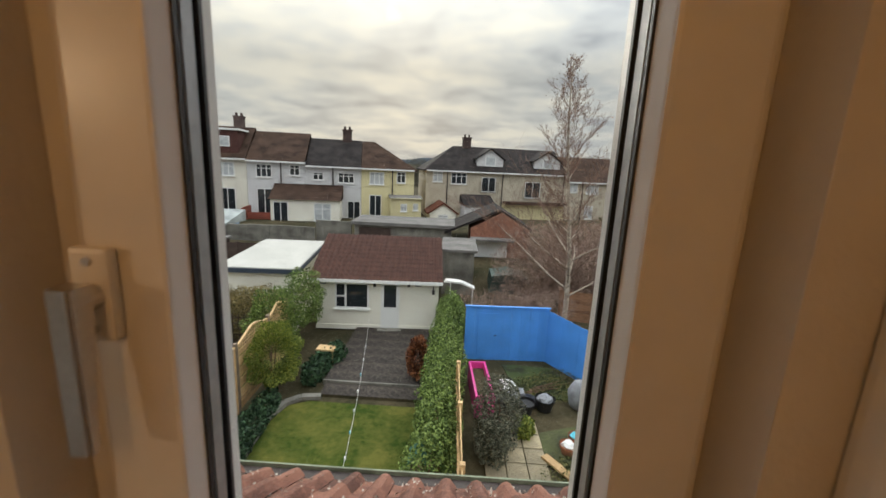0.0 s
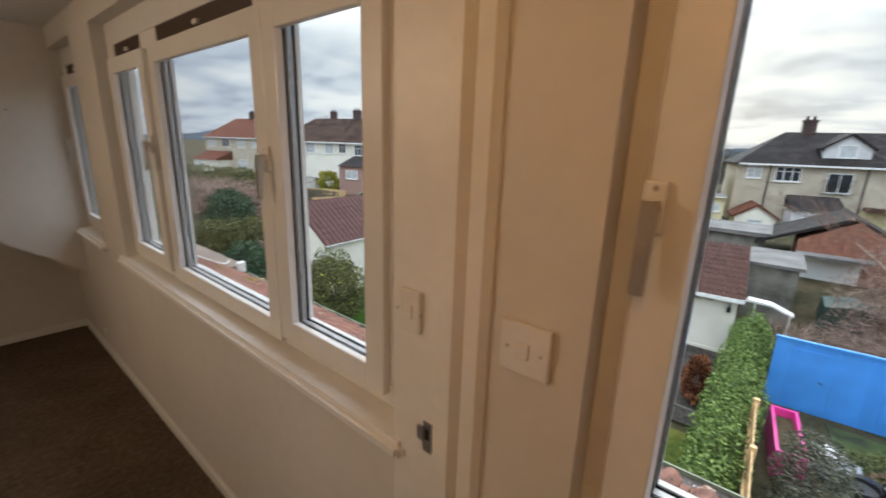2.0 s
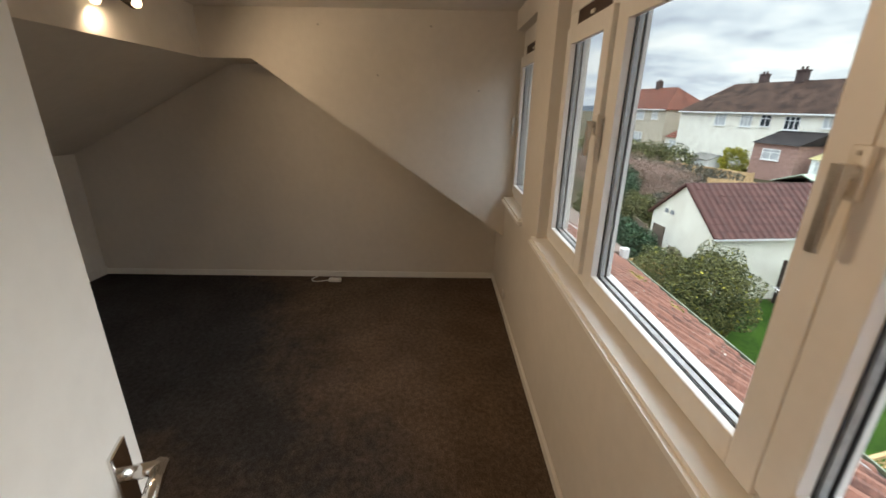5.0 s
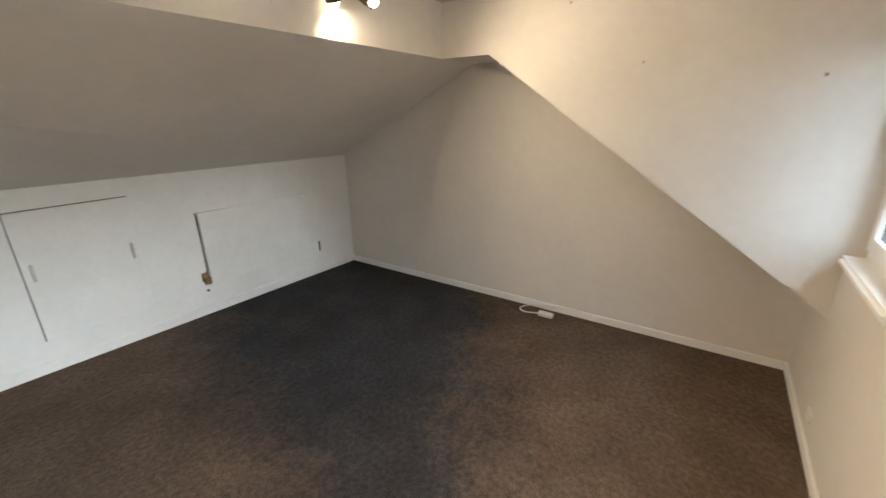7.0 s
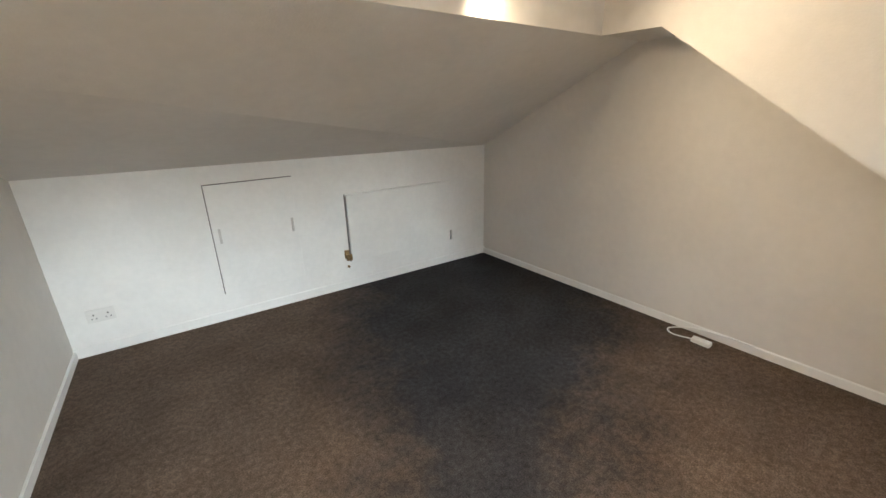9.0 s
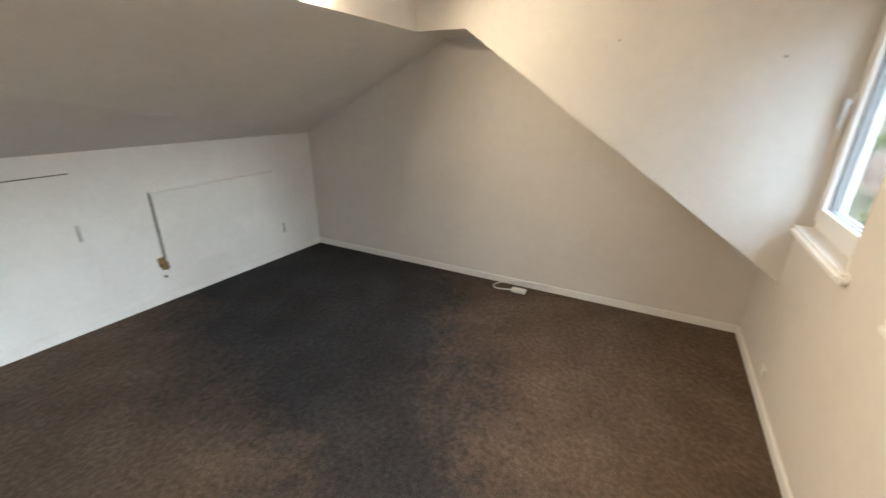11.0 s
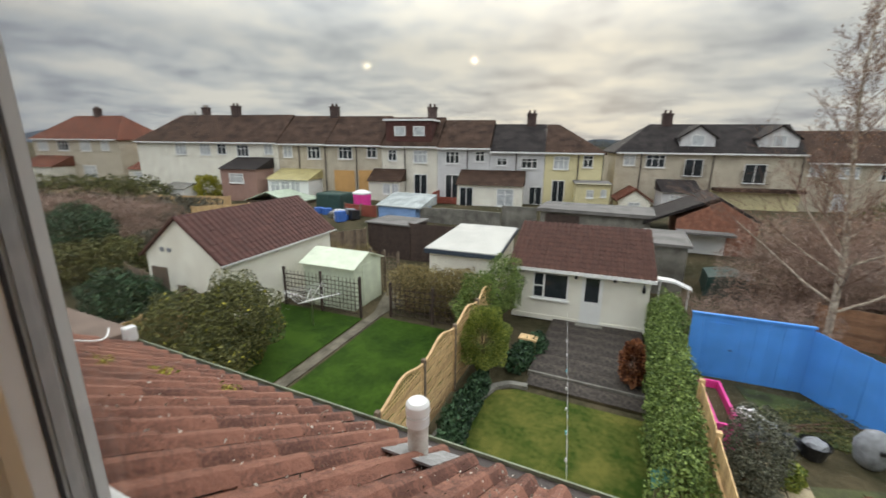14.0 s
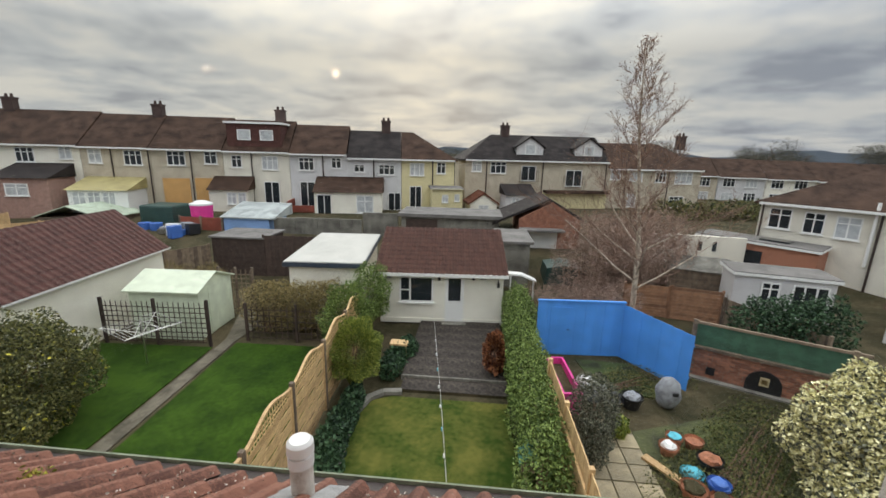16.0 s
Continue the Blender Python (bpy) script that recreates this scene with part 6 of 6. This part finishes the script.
bush("dark_shrub", [(-11.6, 7.2, -3.9, 1.5, 0.9, 1.0), (-13.5, 7.4, -3.9, 1.3, 0.9, 0.9)], 9000, 0.07, DARKGREEN, "dark evergreen shrub in front of the garage", "shrub", 18)
bush("rust_shrub", [(3.35, 10.9, -4.15, 0.32, 0.45, 0.62)], 2600, 0.05, RUSTLEAF, "rust-brown dead conifer beside the hedge", "shrub", 19)
bush("grey_shrub", [(5.45, 8.2, -4.0, 0.55, 0.6, 0.85), (5.3, 7.6, -4.3, 0.4, 0.4, 0.55)], 12000, 0.026, GREYLEAF, "grey-green straggly shrub by the paving", "shrub", 20)
bush("green_tuft", [(6.15, 8.55, -4.6, 0.25, 0.25, 0.28)], 1200, 0.05, PRIVET, "small bright green tuft of leaves", "plant", 21)
bush("flowering_bush", [(10.0, 7.2, -3.7, 1.0, 1.1, 1.25), (11.2, 7.9, -3.6, 1.1, 1.0, 1.3), (9.6, 6.4, -4.3, 0.7, 0.7, 0.7)], 11000, 0.05, GREYLEAF, "bush covered in pale yellow blossom", "bush", 22, (YELLOWFLOWER, 26000, 0.045))
bush("conifer_hedge", row(11.3, 14.6, 12.9, 13.4, -3.75, 0.8, 0.7, 1.05, 4), 9000, 0.06, DARKGREEN, "dense dark green clipped hedge", "hedge", 23)
bush("scrub", row(4.6, 8.8, 15.0, 15.6, -4.1, 0.9, 0.9, 0.75, 5), 6000, 0.16, TWIGMESH, "tangled brown winter scrub", "shrub", 24, slim=0.035)
bush("scrub", row(7.3, 12.5, 18.0, 21.0, -3.2, 1.5, 1.3, 2.0, 7), 24000, 0.24, TWIGMESH, "bare reddish-brown winter thicket of twigs", "thicket", 25, slim=0.035)
bush("dark_shrub", [(-17.5, 9.6, -3.7, 1.6, 1.1, 1.2), (-19.6, 8.6, -3.9, 1.5, 1.2, 1.0), (-15.9, 10.6, -3.9, 1.1, 0.9, 0.9)], 12000, 0.075, OLIVE, "dark overgrown shrubs beyond the garden wall", "shrub", 40)
bush("dark_shrub", [(-21.8, 10.6, -3.4, 1.6, 1.3, 1.5), (-24.2, 11.4, -3.3, 1.8, 1.3, 1.6)], 11000, 0.08, DARKGREEN, "tall dark evergreen shrubs in a far garden", "shrub", 41)
bush("bare_thicket", row(-34.0, -23.0, 12.6, 15.2, -3.3, 2.0, 1.5, 1.6, 6), 18000, 0.24, TWIGMESH, "bare brown winter thicket in the far gardens", "thicket", 42, slim=0.04)
bush("dark_shrub", row(-50.0, -36.0, 17.5, 23.0, -3.4, 2.4, 1.8, 1.5, 6), 13000, 0.13, OLIVE, "mixed green shrubs along the far gardens", "shrub", 43)
bush("lime_shrub", [(-33.0, 25.5, -2.9, 1.3, 1.0, 1.3)], 3500, 0.09, LIMELEAF, "yellow-green shrub in a far garden", "shrub", 26)
bush("wild_shrubs", row(-44.0, -26.0, 15.0, 20.5, -3.9, 2.2, 1.8, 1.3, 8), 16000, 0.10, FARTREE, "overgrown brown shrubs in the far gardens", "shrub", 27)
bush("wild_shrubs", row(-22.0, -14.0, 13.5, 17.0, -4.1, 1.5, 1.3, 0.9, 5), 9000, 0.09, FARTREE, "overgrown winter shrubs behind the garage", "shrub", 28)
bush("wild_shrubs", row(17.0, 27.0, 34.0, 37.0, -3.2, 2.2, 1.6, 1.4, 5), 9000, 0.12, OLIVE, "green and brown shrubs in the farther gardens", "shrub", 29)
bush("dry_brush", row(-11.6, -8.8, 16.2, 16.6, -4.2, 0.8, 0.6, 0.6, 3), 3500, 0.14, BROWNLEAF, "dry brown brush by the shed", "shrub", 30, slim=0.05)
bush("grass_tufts", row(6.9, 10.6, 5.6, 9.6, -4.83, 1.5, 1.1, 0.11, 7), 15000, 0.034, WEEDGREEN, "green grass growing over the bare garden", "weeds", 33, slim=0.2)
bush("weeds", row(6.2, 8.6, 10.3, 11.6, -4.82, 1.0, 0.7, 0.12, 4), 8000, 0.028, OLIVE, "mossy weeds in front of the blue fence", "weeds", 32)
bush("weeds", row(7.0, 10.5, 6.6, 9.8, -4.80, 1.2, 1.0, 0.14, 6), 16000, 0.03, OLIVE, "low rough weeds on the bare garden", "weeds", 31)


class Limbs:
    """Tapered three- to eight-sided limbs gathered into one mesh."""

    def __init__(self):
        self.v, self.f = [], []

    def add(self, p, q, r0, r1, seg=3):
        d = (q - p).normalized()
        a = d.orthogonal().normalized()
        c = d.cross(a)
        k = len(self.v)
        for o, r in ((p, r0), (q, r1)):
            for i in range(seg):
                t = 2 * math.pi * i / seg
                self.v.append(tuple(o + (a * math.cos(t) + c * math.sin(t)) * r))
        for i in range(seg):
            j = (i + 1) % seg
            self.f.append((k + i, k + j, k + seg + j, k + seg + i))


# birch: white stem, rising limbs, fine twigs and the last brown leaves
def birch(at, height, seed):
    r = random.Random(seed)
    h = holder("birch_tree", at, "tall bare silver birch with a few brown leaves", "tree")
    trunk, twig = Limbs(), Limbs()
    pts = [Vector((0.10 * math.sin(i * 0.7) - 0.08 * i, 0.06 * math.sin(i * 0.9 + 1), height * i / 9)) for i in range(10)]
    for i in range(9):
        trunk.add(pts[i], pts[i + 1], 0.115 * (1 - i / 10.2), 0.115 * (1 - (i + 1) / 10.2), 9)
    tips = []

    def grow(p, d, length, rad, level):
        for s in range(4):
            q = p + d * (length / 4)
            (trunk if level == 0 and rad > 0.02 else twig).add(p, q, max(rad, 0.0045), max(rad * 0.78, 0.004), 5 if level == 0 else 3)
            rad *= 0.78
            p = q
            bend = r.uniform(-0.02, 0.16) if level < 2 else r.uniform(-0.16, 0.10)
            d = (d + Vector((r.uniform(-0.2, 0.2), r.uniform(-0.2, 0.2), bend))).normalized()
            if level < 3 and not (level == 2 and r.random() < 0.45):
                for _ in range(2 if level < 2 else 1):
                    a = r.uniform(0, 6.28)
                    grow(p, (d * 0.85 + Vector((math.cos(a), math.sin(a), r.uniform(-0.1, 0.5))) * 0.6).normalized(), length * r.uniform(0.35, 0.58), rad * 0.55, level + 1)
        tips.append(p)

    for i in range(30):
        f = 0.14 + 0.84 * i / 30
        k = min(8, int(f * 9))
        p = pts[k].lerp(pts[k + 1], f * 9 - k)
        a = i * 2.4 + r.uniform(-0.4, 0.4)
        reach = 0.34 if f < 0.35 else (0.20 if f < 0.5 else 0.22)
        L = reach * height * (1.10 - f) ** 0.8 * r.uniform(0.75, 1.15)
        grow(p, Vector((math.cos(a), math.sin(a), 0.5 + 0.7 * f)).normalized(), max(0.55, L), 0.05 * (1.05 - f), 0)
    for name, limbs, m, lab in (("trunk", trunk, BARK, ""), ("twigs", twig, TWIGB, "fine reddish-brown twigs")):
        o = new(name, pydata(name, limbs.v, limbs.f, m)); o.parent = h
        tagged(o, lab)
    c = np.array([t + Vector((r.gauss(0, 0.10), r.gauss(0, 0.10), r.gauss(-0.05, 0.12))) for t in tips if r.random() < 0.35])
    v, f = leaves(c, 0.03, 0, seed)
    o = new("leaves", pydata("leaves", v, f, leafmat("birch_leaf", (0.20, 0.11, 0.06), (0.40, 0.25, 0.15)))); o.parent = h


TWIGB = mat("birch_twig", (0.22, 0.135, 0.10), 0.9, 0.2, 4.0)
birch((8.85, 15.4, GROUND), 10.2, 5)


def far_tree(at, height, width, seed, green=False):
    r = np.random.default_rng(seed)
    h = holder("far_tree", at, "distant bare winter tree", "tree", "trees on the skyline")
    bm = bmesh.new()
    tube(bm, (0, 0, 0), (0, 0, height * 0.5), 0.25, 0.15, seg=6)
    for i in range(7):
        a = i * 0.9
        tube(bm, (0, 0, height * 0.35), (width * 0.4 * math.cos(a), width * 0.3 * math.sin(a), height * r.uniform(0.65, 0.9)), 0.1, 0.03, seg=5)
    part("trunk", bm, TWIG, h)
    balls = [(r.uniform(-0.3, 0.3) * width, r.uniform(-0.2, 0.2) * width, height * r.uniform(0.5, 0.85), width * 0.3, width * 0.25, height * 0.22) for _ in range(6)]
    c = np.concatenate([np.array(b[:3]) + (lambda d: d / np.linalg.norm(d, axis=1, keepdims=True) * r.random((len(d), 1)) ** 0.4)(r.normal(size=(700, 3))) * np.array(b[3:]) for b in balls])
    v, f = leaves(c, 0.45, 0, seed, 0.045)
    o = new("crown", pydata("crown", v, f, FARTREE)); o.parent = h


for i, (x, y, hh, ww) in enumerate(((30, 78, 8.5, 9), (38, 82, 9.0, 8), (48, 74, 8.0, 8), (57, 80, 9.5, 10), (66, 72, 9, 9), (44, 68, 7.5, 7), (3, 60, 6.2, 7), (-1, 66, 6.5, 7), (6, 70, 6.5, 8), (-62, 46, 10, 8), (-70, 48, 10, 9), (76, 66, 9, 9), (25, 70, 7.0, 7))):
    far_tree((x, y, -4.6), hh, ww, 100 + i)

# wooded ridge on the skyline, distance haze put into its blue-grey colour
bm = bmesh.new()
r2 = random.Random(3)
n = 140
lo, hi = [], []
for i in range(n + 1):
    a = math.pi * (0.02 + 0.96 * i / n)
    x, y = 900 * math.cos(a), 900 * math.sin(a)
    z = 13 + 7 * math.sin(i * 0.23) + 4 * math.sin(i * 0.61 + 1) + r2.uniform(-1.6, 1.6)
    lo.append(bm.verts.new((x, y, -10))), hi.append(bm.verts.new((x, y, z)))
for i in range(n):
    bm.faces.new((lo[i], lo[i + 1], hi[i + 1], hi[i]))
thing("backdrop_hills", bm, mat("haze_tinted_hills", (0.16, 0.19, 0.23), 1.0, 0.12, 0.01), "hazy wooded hills on the horizon", "hills", kind="structure")

# ---- garden clutter ----
pk = holder("pink_planter", (5.0, 9.2, GROUND), "bright pink raised planter beside the hedge", "planter", turn=4)
bm = boxes((0.0, 0.06, 0.0, 1.9, 0, 0.62), (0.44, 0.5, 0.0, 1.9, 0, 0.62), (0.06, 0.44, 0.0, 0.06, 0, 0.62), (0.06, 0.44, 1.84, 1.9, 0, 0.62))
part("box", bm, PINK, pk); part("soil", boxes((0.06, 0.44, 0.06, 1.84, 0, 0.42)), SOIL, pk)
st = holder("stone_ornament", (7.85, 9.9, GROUND), "rounded grey stone garden ornament with a dark hollow", "ornament")
bm = bmesh.new()
bmesh.ops.create_uvsphere(bm, u_segments=20, v_segments=14, radius=0.33, matrix=Matrix.Translation((0, 0, 0.42)) @ Matrix.Diagonal((0.95, 0.8, 1.35, 1)))
for v in bm.verts:
    v.co += Vector(v.co).normalized() * 0.03 * math.sin(v.co.x * 17) * math.sin(v.co.z * 15)
    v.co.z = max(0.0, v.co.z)
part("body", bm, STONEGREY, st, smooth=True)
part("hollow", boxes((-0.02, 0.12, -0.30, -0.24, 0.48, 0.58), bevel=0.02), BLACKPLASTIC, st)


def pot(at, r, h, material, label, fill=None):
    p = holder("plant_pot", (*at, GROUND + 0.03), label, "plant pot", "pots on the paving")
    bm = bmesh.new()
    tube(bm, (0, 0, 0), (0, 0, h), r * 0.72, r, seg=18, caps=False); tube(bm, (0, 0, h - 0.04), (0, 0, h + 0.01), r * 1.06, r * 1.08, seg=18, caps=False); tube(bm, (0, 0, h - 0.05), (0, 0, h - 0.045), r * 0.93, seg=18)
    part("pot", bm, material, p)
    if fill:
        bm = bmesh.new(); bmesh.ops.create_icosphere(bm, subdivisions=2, radius=r * 0.8, matrix=Matrix.Translation((0, 0, h)) @ Matrix.Diagonal((1, 1, 0.5, 1)))
        for v in bm.verts:
            v.co += Vector((rng.uniform(-1, 1), rng.uniform(-1, 1), rng.uniform(-1, 1))) * r * 0.12
        part("contents", bm, fill, p)


pot((7.10, 8.05), 0.20, 0.22, TERRACOTTA, "terracotta pot with a white bag in it", FRAMEW)
pot((7.35, 8.35), 0.18, 0.25, TERRACOTTA, "terracotta pot with a turquoise bag", TURQ)
pot((7.75, 8.3), 0.19, 0.22, TERRACOTTA, "empty terracotta pot on the paving")
pot((7.75, 7.65), 0.24, 0.28, BLACKPLASTIC, "dark pot with terracotta soil", TERRACOTTA)
pot((7.30, 7.40), 0.22, 0.10, TURQ, "shallow turquoise plastic tray beside the pots", TURQ)
pot((7.05, 6.85), 0.24, 0.24, TERRACOTTA, "terracotta pot at the edge of the paving", SOIL)
pot((7.55, 6.95), 0.20, 0.30, BLUEPLASTIC, "blue plastic bag of garden waste", BLUEPLASTIC)
pot((7.45, 6.6), 0.22, 0.24, TERRACOTTA, "terracotta pot with dry soil", SOIL)
pot((6.35, 9.55), 0.24, 0.30, BLACKPLASTIC, "black plastic bucket on the bare soil")
pot((6.9, 9.75), 0.26, 0.32, BLACKPLASTIC, "black plastic bucket with debris", STONEGREY)
for i, (x, y) in enumerate(((5.9, 9.9), (6.2, 10.3), (6.0, 10.7), (6.55, 9.95))):
    bm = bmesh.new(); bmesh.ops.create_icosphere(bm, subdivisions=2, radius=0.24)
    for v in bm.verts:
        v.co = Vector((v.co.x * 1.2, v.co.y, v.co.z * 0.6)) + Vector((rng.uniform(-1, 1), rng.uniform(-1, 1), rng.uniform(-1, 1))) * 0.05
    o = thing("rubbish_bag", bm, (BLACKPLASTIC, STONEGREY, FRAMEW, BLACKPLASTIC)[i], "crumpled bag of garden rubbish", "bag", "rubbish bags")
    o.location = (x, y, GROUND + 0.12)
wp = thing("wood_plank", boxes((-0.09, 0.09, -0.6, 0.6, 0, 0.05)), FENCEWOOD, "loose wooden plank on the ground", "plank")
wp.matrix_world = pose(6.85, 7.35, GROUND + 0.07, 0, 0, 35)
bb = holder("bird_house", (3.78, 6.3, GROUND), "small wooden box with a green pitched roof", "bird house")
part("post", boxes((-0.03, 0.03, -0.03, 0.03, 0, 0.9)), OLDWOOD, bb); part("box", boxes((-0.11, 0.11, -0.14, 0.14, 0.9, 1.1)), OLDWOOD, bb)
bm = bmesh.new(); prism(bm, [(-0.17, 1.06), (0, 1.26), (0.17, 1.06), (0.17, 1.10), (0, 1.31), (-0.17, 1.10)], "y", -0.2, 0.2); part("roof", bm, mat("green_felt", (0.05, 0.16, 0.11), 0.8, 0.2, 8), bb)
bn = holder("garden_bench", (0.15, 11.3, GROUND), "small pale wooden table beside the bush", "table")
part("top", boxes((0, 0.55, 0, 0.35, 0.55, 0.60)), FENCEWOOD, bn)
for lx, ly in ((0.03, 0.03), (0.47, 0.03), (0.03, 0.27), (0.47, 0.27)):
    part("leg", boxes((lx, lx + 0.05, ly, ly + 0.05, 0, 0.55)), FENCEWOOD, bn)
# washing line over the lawn
me = cable("line", [(2.6, 4.2, -4.30), (2.3, 6.5, -4.55), (1.9, 9.7, -4.62), (1.55, 11.8, -4.55), (1.2, 14.2, -4.35)], 0.0035, FRAMEW, "", "")
o = new("washing_line", me); tagged(o, "thin pale sagging washing line over the lawn", "washing line")
for i in range(9):
    t = i / 9
    p = boxes((-0.015, 0.015, -0.02, 0.02, -0.05, 0.02))
    k = part("peg", p, TURQ if i % 3 == 0 else FRAMEW, o)
    k.location = (2.45 - 1.1 * t, 5.4 + 7.8 * t, -4.50 - 0.12 * math.sin(math.pi * t))

# ---- tiles, last ----
L_own = math.hypot(EAVE_Y - TOP_Y, TOP_Z - EAVE_Z)
tiled_roof("own", own_roof, (-0.95, TOP_Y, TOP_Z - 0.012), (1, 0, 0), (0, EAVE_Y - TOP_Y, EAVE_Z - TOP_Z), 46, 5, 0.165, L_own / 5, ROOFRED, 0.044)
# leaf litter and lichen flakes caught between the tiles near the eaves
r5 = np.random.default_rng(44)
n5 = 2600
fx = r5.uniform(-0.6, 6.0, n5); ft = 1 - r5.random(n5) ** 1.6 * 0.75
fp = np.stack([fx, TOP_Y + (EAVE_Y - TOP_Y) * ft, TOP_Z + (EAVE_Z - TOP_Z) * ft + 0.022 + 0.026 * np.maximum(0, np.sin((((fx + 0.95) / 0.165) % 1.0 - 0.43) / 0.57 * math.pi))], 1)
keep = r5.random(n5) < np.where(((fx + 0.95) / 0.165) % 1.0 < 0.45, 1.0, 0.45)
v, f = leaves(fp[keep], 0.0085, 0, 45)
o = new("roof_litter", pydata("roof_litter", v, f, leafmat("pale_litter", (0.16, 0.12, 0.09), (0.62, 0.56, 0.48))))
tagged(o, "pale leaf litter and lichen flakes on the tiles", "litter", kind="stuff")
for mx, my in ((0.35, 1.15), (0.15, 0.95), (0.7, 1.3)):
    tz = TOP_Z + (EAVE_Z - TOP_Z) * (my - TOP_Y) / (EAVE_Y - TOP_Y)
    c5 = np.array([mx, my, tz + 0.035]) + r5.normal(size=(90, 3)) * np.array([0.05, 0.03, 0.006])
    v, f = leaves(c5, 0.012, 0, int(mx * 100))
    o = new("moss_patch", pydata("moss_patch", v, f, LIMELEAF))
    tagged(o, "small yellow-green moss patch on the tiles", "moss", kind="stuff")
me = cable("roof_cable", [(-0.9, 1.5, 0.05), (-0.6, 1.35, 0.09), (-0.4, 1.2, 0.17), (-0.35, 0.9, 0.36), (-0.30, 0.3, 0.75)], 0.008, FRAMEW, "", "")
tagged(new("roof_cable", me), "thin pale cable lying over the roof tiles", "cable")
bpy.context.view_layer.update()
gw = gar.matrix_world
p0 = gw @ Vector((2.80, 2.80, 3.125)); al = (gw @ Vector((-1, 0, 0))) - (gw @ Vector((0, 0, 0))); dn = (gw @ Vector((0, -3.05, 2.0))) - (gw @ Vector((0, 0, 3.12)))
tiled_roof("garage", groof, p0, al, dn, 24, 11, 0.205, dn.length / 11, ROOFBROWN, 0.05)
lroof = [c for c in lg.children if c.name.startswith("roof")][0]
gw = lg.matrix_world
p0 = gw @ Vector((6.35, 1.75, 3.865)); al = (gw @ Vector((-1, 0, 0))) - (gw @ Vector((0, 0, 0))); dn = (gw @ Vector((0, -1.97, 2.36))) - (gw @ Vector((0, 0, 3.86)))
tiled_roof("maroon", lroof, p0, al, dn, 26, 8, 0.249, dn.length / 8, ROOFMAROON, 0.03)
